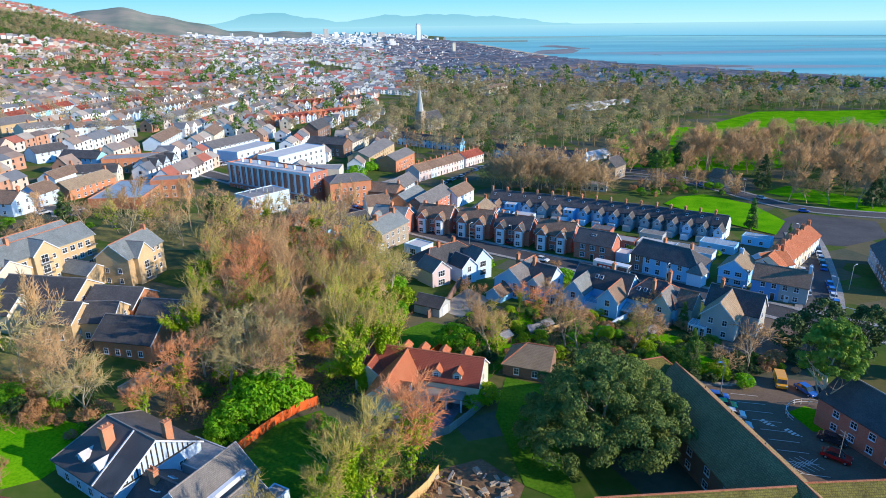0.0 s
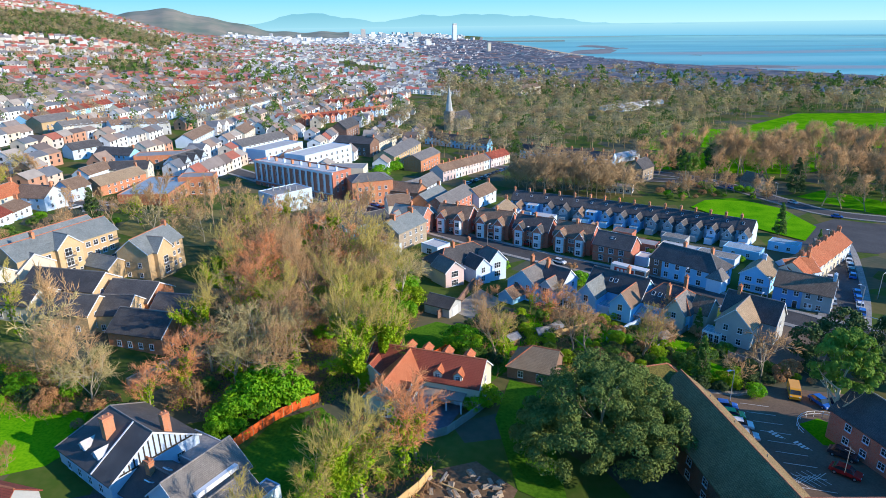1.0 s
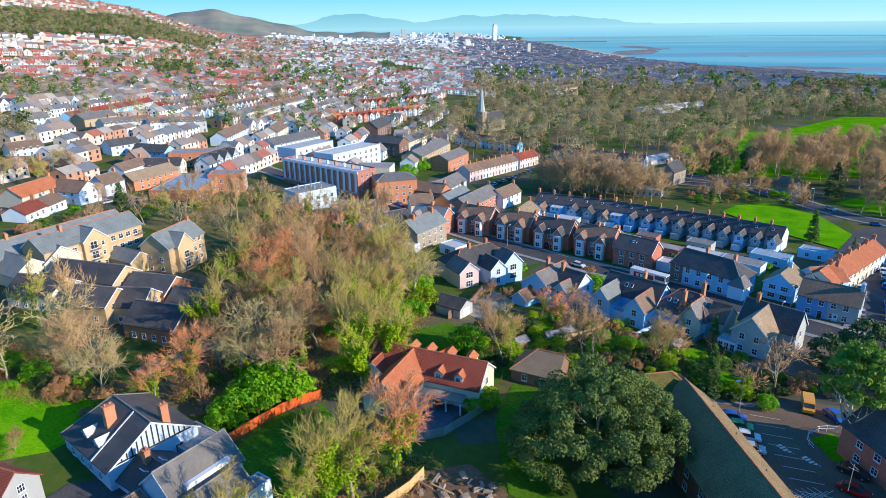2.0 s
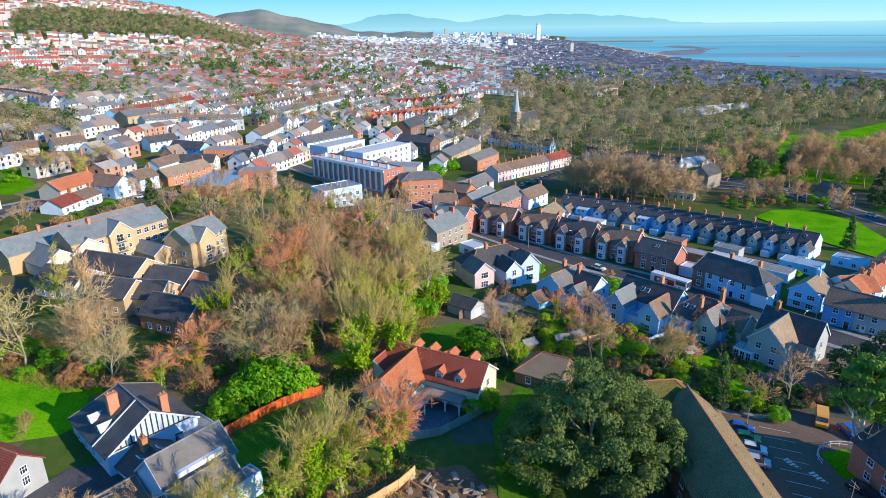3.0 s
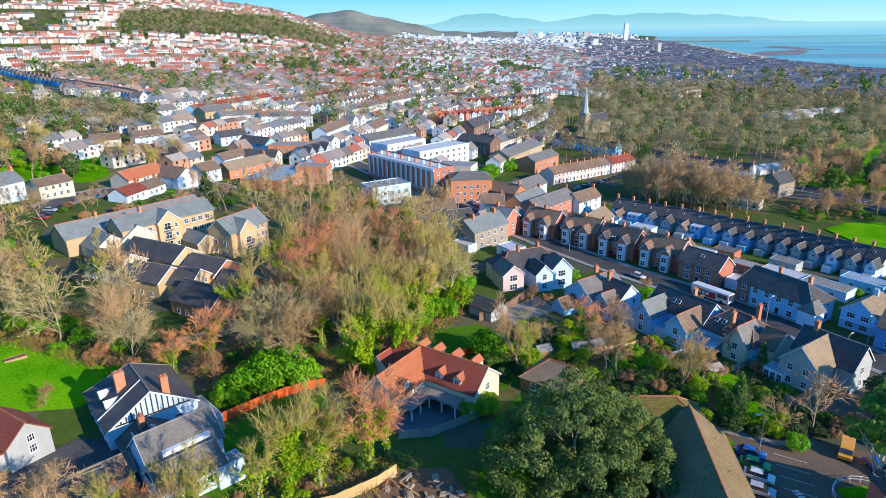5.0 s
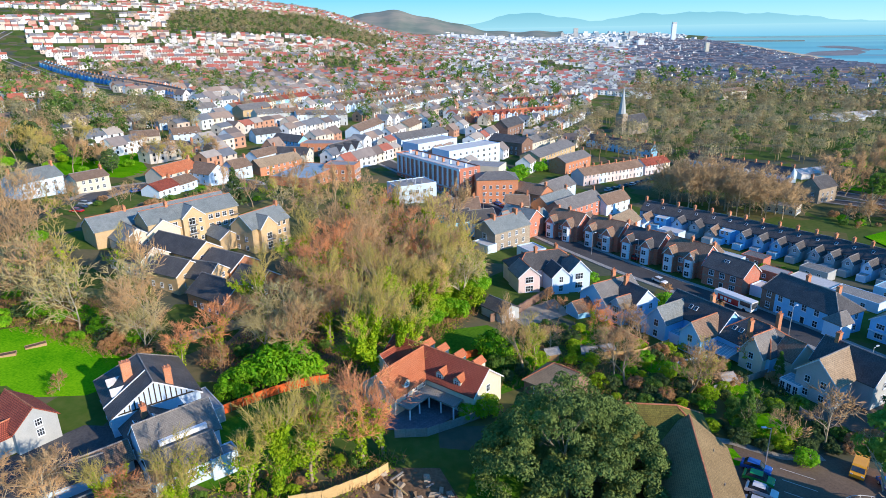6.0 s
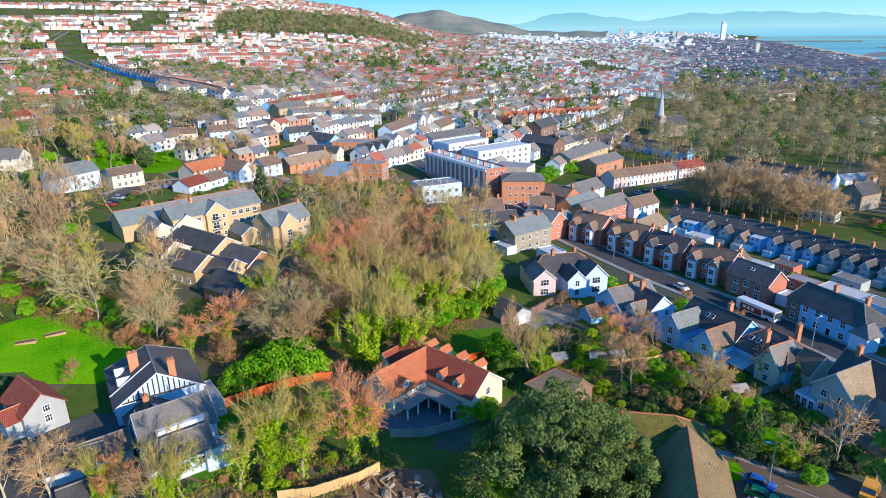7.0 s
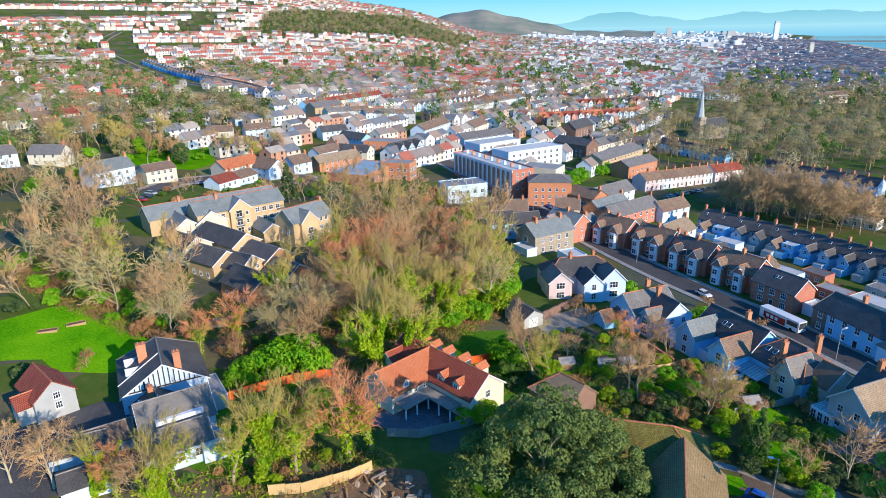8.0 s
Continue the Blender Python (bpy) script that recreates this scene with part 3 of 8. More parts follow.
def openings(parent, m, L, W, side, n, floors=(.9, 3.6), w=1.1, h=1.4, bars=1, door_at=None, span=.8, door_mat=None):
    """Rows of windows on one side of a block; door_at replaces that one on the lowest row by a door."""
    a = radians(SIDES[side])
    width, dist = (L, W / 2) if side in ("-y", "+y") else (W, L / 2)
    turned = parent.matrix_basis @ m @ pose(0, 0, 0, 0, 0, SIDES[side])
    out = turned.to_3x3() @ Vector((0, -1, 0))
    if out.dot(Vector((24, -92, 30)) - turned.translation) < 0:
        return
    for k, z in enumerate(floors):
        for i in range(n):
            u = ((i + .5) / n - .5) * width * span * (1 if n > 1 else 0)
            if k == 0 and door_at == i:
                door(parent, m @ pose(0, 0, 0, 0, 0, SIDES[side]) @ pose(u, -dist, 0), door_mat)
            else:
                window(parent, m @ pose(0, 0, 0, 0, 0, SIDES[side]) @ pose(u, -dist - .01, z), w, h, bars)


def house(x, y, rot, label, name="house", group="", dz=0):
    PLACED.append((x, y, 9))
    return root(name, at(x, y, rot, dz), label, "house", group)


def dormer(parent, m, w, h, depth, wall, roof, ridge=RIDGE):
    """A small gabled dormer; its face looks along local -y."""
    d = hang("dormer", wall_shape(depth, w, h, h + w * .42, deep=.6).mesh("dormer", [wall]), parent, m @ pose(0, depth / 2, 0, 0, 0, 90))
    r, t = roof_shape(depth, w, h, h + w * .42, over=.2, verge=.15, t=.14)
    part("dormer_roof", r, roof, d)
    f, g, both = window_meshes(w * .62, h * .75, 1)
    hang("window", both, d, pose(-depth / 2 - .01, 0, .15, 0, 0, -90))
    return d


def rooflight(parent, m, w=.8, h=1.1):
    s = Shape()
    s.box(-w / 2, w / 2, -h / 2, h / 2, -.05, .1)
    s.box(-w / 2 + .08, w / 2 - .08, -h / 2 + .08, h / 2 - .08, .1, .115, 1)
    return part("rooflight", s, [PAINT_WHITE, GLASS], parent, "", m)


def flat_block(parent, m, L, W, h, wall, roof=None, parapet=.35, name="wall"):
    s = Shape()
    s.box(-L / 2, L / 2, -W / 2, W / 2, -3, h)
    part(name, s, wall, parent, "", m)
    r = Shape()
    r.box(-L / 2 + .2, L / 2 - .2, -W / 2 + .2, W / 2 - .2, h, h + .06)
    part("flat_roof", r, roof or FELT, parent, "", m)
    if parapet:
        p = Shape()
        for a in ((-L / 2, L / 2, -W / 2, -W / 2 + .2), (-L / 2, L / 2, W / 2 - .2, W / 2), (-L / 2, -L / 2 + .2, -W / 2 + .2, W / 2 - .2), (L / 2 - .2, L / 2, -W / 2 + .2, W / 2 - .2)):
            p.box(*a, h, h + parapet)
        part("parapet", p, wall, parent, "", m)


def I(x=0, y=0, z=0, rz=0):
    return pose(x, y, z, 0, 0, rz)

# ---- the foreground houses ----
def timbering(parent, m, W, he, hr, n=9):
    """Black timbers on a white gable that looks along local +x."""
    s = Shape()
    for i in range(n):
        y = (i - (n - 1) / 2) * W / n
        top = hr - (hr - he) * abs(y) / (W / 2) - .25
        if top > he + .3:
            s.box(.0, .07, y - .09, y + .09, he + .1, top)
    s.box(.0, .08, -W / 2, W / 2, he - .12, he + .1)
    part("timbering", s, PAINT_BLACK, parent, "black-painted vertical gable timbers", m)


def timbered_house():
    h = house(-43.7, -22.5, -31.5, "white house with dark slate roof, black-timbered gable and brick chimneys", "detached_house")
    m = I(-1.35, 0)
    block(h, m, 14.3, 13.4, 3.5, 7.8, WHITE, SLATE_DARK, hip=(.5, 0), ridge=RIDGE_GREY)
    timbering(h, I(5.8, 0), 13.2, 3.9, 7.8, 17)
    for x, y, z in ((-3.4, -5.2, 4.3), (.3, -5.2, 4.3)):
        dormer(h, I(x, y - .3, z - .3), 1.5, 1.0, 2.2, WHITE, FELT_PALE)
    verge = Shape()
    verge.solid([(x, y, z) for y, z in ((-7.1, 3.4), (-.2, 7.85)) for x, z in ((1.45, z), (1.65, z), (1.65, z + .16), (1.45, z + .16))], [(0, 1, 2, 3), (7, 6, 5, 4), (0, 4, 5, 1), (1, 5, 6, 2), (2, 6, 7, 3), (3, 7, 4, 0)])
    part("verge_strip", verge, PAINT_WHITE, h, "white verge between the two halves of the slate roof")
    chimney(h, -1.0, -2.6, 6.4, h=2.7, w=1.1, d=1.5, pots=3)
    chimney(h, 5.2, 2.4, 6.3, h=2.9, w=.9, d=1.1)
    openings(h, m, 14.3, 13.4, "-y", 4, (.9,))
    openings(h, m, 14.3, 13.4, "+x", 3, (.8,), 1.4, 1.5)
    h2 = house(-30.3, -30.3, 63, "white house with grey slate roofs and a black-timbered gable", "detached_house")
    block(h2, I(), 10.5, 7.0, 4.8, 8.0, WHITE, SLATE, ridge=RIDGE_GREY)
    low = I(-.9, -4.6)
    block(h2, low, 9.2, 5.8, 3.2, 5.4, WHITE, SLATE, ridge=RIDGE_GREY)
    timbering(h2, low @ I(-4.6, 0, 0, 180), 5.6, 3.4, 5.4, 9)
    openings(h2, low, 9.2, 5.8, "-x", 3, (.8,), 1.0, 1.6)
    openings(h2, low, 9.2, 5.8, "-y", 3, (.9,))
    flat_block(h2, I(4.0, -7.0), 4, 2.6, 2.9, WHITE, FELT, .2)
    s = Shape()
    s.box(-3.4, 3.4, -.35, .35, -.6, .55)
    part("gutter_box", s, PAINT_WHITE, h2, "white boxed gutter between the roof slopes", I(.3, -2.9, 5.3))
    block(h2, I(-1.5, 7.2, 0, 90), 8.2, 7.5, 2.4, 4.8, WHITE, SLATE_DARK)
    flat_block(h2, I(6.3, 8.6), 5.5, 8, 2.4, GREY_RENDER, FELT, .2)
    chimney(h2, -2.2, 7.3, 4.2, h=2.2, w=.8, d=1.0)
    for k in (-1, 1):
        rooflight(h2, I(-2.6 + 1.4 * k, 4.9, 5.3) @ pose(0, 0, 0, 0, 38, 0))
    block(h2, I(-9.5, 3.2, 0, 0), 7, 5, 2.6, 4.2, GREY_RENDER, BROWN_TILE)
    c = house(-54.4, -36.4, -12, "white cottage, walls greyed as half shade, red clay-tiled roof, sash windows", "cottage")
    # Cottage walls are white; the grey puts their half shade into the colour.
    block(c, I(), 8.6, 6.0, 3.9, 6.5, GREY_RENDER, RED_TILE, ridge=RIDGE, barge=False)
    window(c, I(4.31, .3, 3.2, 90), 1.1, 1.2, 2)
    window(c, I(4.31, .3, 1.4, 90), 1.1, 1.3, 2)
    openings(c, I(), 8.6, 6.0, "-y", 2, (1.0,))
    block(c, I(1.4, -3.6, 0, 90), 3, 3.4, 3.2, 4.6, GREY_RENDER, RED_TILE, ridge=RIDGE, barge=False)
    for x, y, rot, L, W, label in ((-38.5, -41.0, 56, 7.5, 5, "low outbuilding with a brown tiled roof"), (-31.5, -44.5, 63, 6, 5, "white-walled garage with a grey tiled roof")):
        o = house(x, y, rot, label, "outbuilding")
        block(o, I(), L, W, 2.3, 3.5, WHITE, SLATE_DARK, barge=False)
        openings(o, I(), L, W, "-x", 1, (.8,), 1.6, 1.2)


def red_roof_house():
    h = house(-3.1, 5.6, -15.5, "L-shaped cream house with red clay-tiled roofs, dormers and a veranda", "detached_house", dz=-.1)
    # Same tiles throughout: dark red stands for shade, orange for sun on the wing.
    block(h, I(), 21.5, 8.4, 4.4, 7.6, CREAM, RED_TILE, ridge=RIDGE, roof_label="red tiled roof, darker tile colour for the shaded slope")
    wing = I(-3.5, -6.0, 0, -90)
    block(h, wing, 13, 7.6, 4.4, 7.5, CREAM, ORANGE_TILE, ridge=RIDGE, roof_label="clay-tiled wing roof, lighter orange tile colour for sunlight")
    block(h, I(-9.2, -3.2, 0, -90), 5, 5.4, 4.2, 6.4, CREAM, RED_TILE, ridge=RIDGE)
    for x in (-7.6, -4.6, -1.2, 2.8, 7.0):
        dormer(h, I(x, 3.4, 5.6, 180), 1.7, 1.2, 2.4, CREAM, ORANGE_TILE)
    for x in (3.0, 6.8):
        dormer(h, I(x, -3.7, 4.6), 1.6, 1.2, 2.4, CREAM, ORANGE_TILE)
    dormer(h, wing @ I(3.0, 3.5, 4.6, 180), 1.5, 1.1, 2.2, CREAM, ORANGE_TILE)
    openings(h, wing, 13, 7.6, "+y", 4, (2.9,), .9, 1.0, span=.7)
    openings(h, I(), 21.5, 8.4, "+x", 1, (1.0, 3.2))
    openings(h, wing, 13, 7.6, "+x", 1, (1.0,), 1.2, 1.3)
    v = Shape()
    v.box(.4, 8.6, -6.9, -4.1, 2.7, 2.9)
    v.box(.4, 3.2, -12.0, -6.9, 2.7, 2.9)
    part("veranda_roof", v, SHEET, h, "grey felted veranda roof")
    for x, y in ((8.3, -6.7), (5.6, -6.7), (3.0, -6.7), (3.0, -9.3), (3.0, -11.8)):
        c = Shape()
        c.tube((x, y, -.6), (x, y, 2.7), .16, .14, 8)
        c.box(x - .22, x + .22, y - .22, y + .22, -.6, .1)
        part("column", c, PAINT_WHITE, h)
    for x in (4.4, 6.8):
        door(h, I(x, -4.22, 0), PAINT_WHITE)


def school():
    h = root("institution_building", pose(42.3, -16.1, gz(40.9, -16.1), 0, 0, -79), "large brick building with steep mossy tiled roofs and orange ridge tiles", "building")
    block(h, I(3, 0), 34, 11.0, 5.2, 9.8, BRICK_DARK, SUNLIT_TAN_MOSS, hip=(0, 0), ridge=RIDGE, barge=False)
    back = I(-15.4, -6.9, 0, 95.6)
    block(h, back, 22, 11.0, 5.3, 10.1, BRICK_DARK, MOSS_TILE, hip=(0, 1), ridge=RIDGE, barge=False)
    front = I(15.1, -14.0, 0, 83.5)
    block(h, front, 25, 9.6, 5.2, 9.8, BRICK_DARK, MOSS_TILE, ridge=RIDGE, barge=False)
    side = I(16.2, 12.9, 0, 82)
    block(h, side, 26, 9.0, 4.0, 8.2, BRICK_DARK, MOSS_TILE, ridge=RIDGE, barge=False)
    openings(h, I(3, 0), 34, 11.0, "-y", 6, (.9, 3.2), 1.3, 1.2)
    openings(h, side, 26, 9.0, "-y", 6, (.9,), 1.3, 1.2)
    for k, (x, y, z) in enumerate(((-9, 2.6, 7.6), (-2, 2.6, 7.6), (6, 2.6, 7.6))):
        s = Shape()
        s.tube((0, 0, -.5), (0, 0, .55), .09, .09, 6)
        part("vent_pipe", s, FENCE_GREY, h, "", I(x, y, z))
    aerial = Shape()
    aerial.tube((0, 0, -1), (0, 0, 3.2), .05, .04, 5)
    aerial.tube((-.8, 0, 2.9), (.8, 0, 2.9), .03, .03, 4)
    aerial.tube((-.5, -.3, 2.4), (.5, .3, 2.4), .03, .03, 4)
    part("aerial", aerial, STEEL, h, "", I(9.6, 11.5, 8.0))
    b = root("brick_building", at(71.0, -12.5, -71), "red brick two-storey building with a dark tiled roof", "building")
    block(b, I(), 20, 9, 5.4, 9.0, BRICK, SLATE_DARK, ridge=RIDGE_GREY, barge=False)
    openings(b, I(), 20, 9, "-y", 5, (1.0, 3.4), 1.2, 1.2)
    openings(b, I(), 20, 9, "-x", 2, (1.0, 3.4), 1.2, 1.2)
    g = house(17.0, 13.0, -20, "small brown-roofed pavilion behind the holm oak", "pavilion")
    block(g, I(), 9, 7.5, 3.0, 6.0, BRICK_DARK, TAN_TILE, hip=(1, 0), ridge=RIDGE, barge=False)
    openings(g, I(), 9, 7.5, "-y", 2, (.9,))


# ---- the flats and the care home ----
def apartments():
    h = root("apartment_building", at(-100.9, 48, 69), "four-storey buff brick flats with blue-grey slate roofs and balconies", "apartment building")
    block(h, I(), 27, 9, 8.7, 11.6, BRICK_YELLOW, SLATE_BLUE, ridge=RIDGE)
    block(h, I(-4.3, 9.7), 40, 10, 7.3, 10.3, BRICK_YELLOW, SLATE_BLUE, ridge=RIDGE)
    # the gabled bay and the two lower cross wings
    for x, front, back, W, he, hr, wall in ((-.9, -5.6, 0, 6.4, 8.7, 11.5, BRICK_YELLOW), (-9.5, -5.0, 6, 9, 6.2, 9.3, CREAM), (-16.5, -4.4, 8, 9, 5.2, 8.3, CREAM)):
        m, L = I(x, (front + back) / 2, 0, 90), back - front
        block(h, m, L, W, he, hr, wall, SLATE_BLUE, ridge=RIDGE_GREY)
        if he > 7:
            for z in (.9, 3.6, 6.2):
                window(h, I(x - .6, front - .01, z), 1.9, 2.0, 1)
                balcony(h, I(x - .6, front, z - .1))
                window(h, I(x + 1.9, front - .01, z + .3), .9, 1.2, 0)
        else:
            openings(h, m, L, W, "-x", 3, (.9, 3.4), 1.1, 1.3)
    openings(h, I(8, 0), 11, 9, "-y", 4, (.9, 3.6, 6.3), 1.4, 1.4)
    openings(h, I(-6, 0), 4, 9, "-y", 1, (.9, 3.6, 6.3), 1.4, 1.4)
    openings(h, I(), 27, 9, "+x", 2, (.9, 3.6, 6.3), 1.1, 1.3)
    for z in (3.5, 6.2):
        balcony(h, I(12.2, -4.5, z))
    block(h, I(5, -9.5, 0, 90), 9, 6, 2.6, 4.6, BRICK_YELLOW, SLATE_BLUE)
    chimney(h, -6, 0, 11.0, BRICK_ORANGE)
    chimney(h, -14, 9.7, 9.7, BRICK_ORANGE)
    s = house(-81.4, 56.0, 80, "three-storey buff brick block of flats with a slate roof", "apartment_block")
    block(s, I(), 14.3, 9, 7.6, 11, BRICK_YELLOW, SLATE_BLUE, ridge=RIDGE)
    block(s, I(-2.0, -3.2, 0, 90), 5, 6, 7.4, 10.4, BRICK_YELLOW, SLATE_BLUE, ridge=RIDGE_GREY)
    for z in (.9, 3.6):
        window(s, I(-2.0, -5.72, z), 1.8, 1.9, 1)
        balcony(s, I(-2.0, -5.7, z - .1))
    openings(s, I(4, 0), 5, 9, "-y", 2, (.9, 3.6, 6.0), 1.1, 1.3)
    openings(s, I(), 14.3, 9, "-x", 2, (.9, 3.6), 1.1, 1.3)
    chimney(s, 6.4, 0, 10.2, BRICK_ORANGE)
    for x, y, rot, L, W, he, hr, wall in ((-87.9, 32, -9, 19, 9, 4.8, 7.6, BRICK_YELLOW), (-71.2, 30.0, -8.6, 11.5, 9.4, 4.4, 7.2, BRICK_ORANGE), (-60.0, 26.2, -8, 9, 8, 3.8, 6.4, BRICK_ORANGE), (-60.9, 15.2, -11, 12.5, 9.4, 3.9, 7.0, BRICK_ORANGE), (-78.6, 19.4, -5, 11, 8.6, 4.6, 7.2, BRICK_YELLOW), (-70.6, 21.0, 2, 7.5, 8, 4.5, 7.2, BRICK_YELLOW), (-93.5, 22.5, -6, 12, 8.6, 4.2, 6.8, CREAM)):
        c = house(x, y, rot, "low brick care home wing with a dark slate roof", "care_home_wing", "care home wings")
        block(c, I(), L, W, he, hr, wall, SLATE_DARK, ridge=RIDGE_GREY)
        openings(c, I(), L, W, "-y", max(2, int(L / 3)), (.9,), 1.0, 1.3)
        openings(c, I(), L, W, "+x", 2, (.9, 3.2) if he > 4.4 else (.9,), 1.0, 1.2)


def balcony(parent, m):
    s = Shape()
    s.box(-1.2, 1.2, -1.1, 0, -.12, 0)
    b = part("balcony", s, SHEET, parent, "", m)
    r = Shape()
    for i in range(9):
        r.box(-1.18 + i * .295 - .02, -1.18 + i * .295 + .02, -1.1, -1.06, 0, 1.0)
    r.box(-1.2, 1.2, -1.12, -1.05, 1.0, 1.06)
    for x in (-1.18, 1.18):
        r.box(x - .03, x + .03, -1.1, 0, 1.0, 1.06)
    part("balcony_rail", r, PAINT_BLACK, b)


# ---- the villas along the road ----
def villas():
    pk = house(1.5, 69.5, 38, "pale pink rendered villa with hipped slate roofs and white bays", "villa")
    block(pk, I(0, 3), 19, 9, 5.6, 8.8, PINK, SLATE_DARK, hip=(1, 1), ridge=RIDGE)
    block(pk, I(6.5, -2.5, 0, 90), 8, 6.4, 5.4, 8.6, WHITE, SLATE, hip=(0, 1), ridge=RIDGE)
    block(pk, I(-7, -1.5, 0, 90), 7, 6, 5.3, 7.8, PINK, SLATE, ridge=RIDGE)
    block(pk, I(1.0, -4.2, 0, 90), 6, 5, 5.2, 7.6, WHITE, SLATE_DARK, hip=(0, 0))
    openings(pk, I(6.5, -2.5, 0, 90), 8, 6.4, "-x", 1, (.9, 3.4), 2.2, 1.7, 2)
    openings(pk, I(-7, -1.5, 0, 90), 7, 6, "-x", 1, (.9, 3.4), 2.2, 1.7, 2)
    openings(pk, I(1.0, -4.2, 0, 90), 6, 5, "-x", 1, (.9, 3.4), 1.2, 1.6, 1)
    openings(pk, I(0, 3), 19, 9, "+x", 2, (.9, 3.6))
    chimney(pk, -2, 3, 8.2)
    chimney(pk, 5, 5, 7.6)
    # White villas from here on: their pale blue walls are painted shade.
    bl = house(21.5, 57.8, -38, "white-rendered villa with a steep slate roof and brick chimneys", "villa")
    block(bl, I(-1.5, 0, 0, 90), 12, 9.0, 4.9, 8.4, PALE_BLUE_AND_SHADE, SLATE, ridge=RIDGE)
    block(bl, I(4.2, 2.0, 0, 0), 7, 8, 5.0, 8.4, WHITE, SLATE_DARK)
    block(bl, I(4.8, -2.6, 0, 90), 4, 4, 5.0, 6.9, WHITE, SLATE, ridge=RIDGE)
    block(bl, I(-2.8, -8.6, 0, 90), 5.2, 4.4, 2.7, 4.5, PALE_BLUE_AND_SHADE, BROWN_TILE, ridge=RIDGE)
    openings(bl, I(-1.5, 0, 0, 90), 12, 9.0, "-x", 2, (.9, 3.4))
    openings(bl, I(4.2, 2.0), 7, 8, "+x", 2, (.9, 3.4))
    openings(bl, I(4.8, -2.6, 0, 90), 4, 4, "-x", 1, (.9, 3.2), 1.8, 1.6, 2)
    chimney(bl, -4.8, 3.5, 6.6, h=2.4)
    chimney(bl, 1.5, 1.5, 8.2, h=1.8)
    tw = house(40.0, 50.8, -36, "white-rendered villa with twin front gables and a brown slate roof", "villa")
    block(tw, I(0, 2), 14.5, 8.5, 5.2, 8.8, PALE_BLUE_AND_SHADE, SLATE_DARK)
    block(tw, I(-4.3, -4.0, 0, 90), 8, 5.2, 5.0, 7.9, PALE_BLUE_AND_SHADE, SLATE_BLUE)
    block(tw, I(4.6, -4.0, 0, 90), 8, 5.2, 5.0, 7.9, PALE_BLUE_AND_SHADE, BROWN_TILE, ridge=RIDGE)
    flat_block(tw, I(.1, -4.8), 3.8, 4, 2.8, WHITE, GLASSHOUSE, 0)
    for x in (-4.3, 4.6):
        openings(tw, I(x, -4.0, 0, 90), 8, 5.2, "-x", 1, (.9, 3.4), 1.2, 1.6)
    openings(tw, I(0, 2), 14.5, 8.5, "+x", 1, (.9, 3.6))
    chimney(tw, 1.6, 2.6, 8.2, h=2.2)
    for k in range(2):
        rooflight(tw, I(-1.5 + k * 1.3, -.3, 7.25) @ pose(0, 0, 0, 40, 0, 0))
    flat_block(tw, I(-9.5, -6.5), 4, 4, 2.6, PAINT_WHITE, GLASSHOUSE, 0)
    openings(tw, I(-9.5, -6.5), 4, 4, "-y", 3, (.3,), 1.0, 2.0, 1, span=.95)
    br = house(52.0, 45.5, -38, "wide villa with brown hipped slate roofs, rooflights and a glass lean-to", "villa")
    block(br, I(), 13, 10.4, 4.6, 8.4, PALE_BLUE_AND_SHADE, SLATE_DARK, hip=(.8, .8), ridge=RIDGE)
    block(br, I(3.2, -3.4, 0, 90), 6, 5, 4.6, 8.2, CREAM, SLATE, ridge=RIDGE)
    block(br, I(7.6, .5, 0, 0), 4, 7, 4.6, 7.4, CREAM, BROWN_TILE, ridge=RIDGE)
    for x in (-3.4, -1.8, -.2):
        rooflight(br, I(x, -3.0, 6.4) @ pose(0, 0, 0, 36, 0, 0))
    lean = Shape()
    lean.solid([(-6, -9, 2.3), (0, -9, 2.3), (0, -5.4, 3.2), (-6, -5.4, 3.2), (-6, -9, 2.2), (0, -9, 2.2), (0, -5.4, 3.1), (-6, -5.4, 3.1)], [(0, 1, 2, 3), (7, 6, 5, 4), (0, 4, 5, 1), (1, 5, 6, 2), (3, 2, 6, 7), (0, 3, 7, 4)])
    for x in (-5.9, -4, -2, -.1):
        lean.box(x - .06, x + .06, -8.95, -8.83, -1, 2.2)
    part("conservatory", lean, GLASSHOUSE, br, "blue-tinted glass lean-to")
    chimney(br, .5, -3.8, 7.6, h=2.2, pots=3)
    chimney(br, 1.5, 4.0, 7.2, h=2.6)
    openings(br, I(3.2, -3.4, 0, 90), 6, 5, "-x", 1, (.9, 3.2))
    openings(br, I(), 13, 10.4, "+x", 2, (.9, 3.0))
    gr = house(65.6, 34.4, -38, "grey pebble-dashed house with a slate roof and a conservatory", "detached_house")
    block(gr, I(0, 3.2), 11.5, 7.5, 5.4, 9.2, GREY_RENDER, SLATE_DARK)
    block(gr, I(-1.2, -1.6, 0, 90), 9.5, 7.4, 5.4, 9.0, GREY_RENDER, TAN_TILE)
    flat_block(gr, I(-5.2, -5.5), 4, 3.6, 2.5, PAINT_WHITE, GLASSHOUSE, 0)
    openings(gr, I(-5.2, -5.5), 4, 3.6, "-y", 3, (.3,), 1.0, 1.9, 1, span=.95)
    openings(gr, I(-1.2, -1.6, 0, 90), 9.5, 7.4, "-x", 2, (.9, 3.6))
    openings(gr, I(0, 3.2), 11.5, 7.5, "+x", 1, (.9, 3.6))
    chimney(gr, -3.5, 3.2, 8.6, h=2.2)
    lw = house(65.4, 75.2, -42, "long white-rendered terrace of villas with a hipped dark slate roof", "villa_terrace")
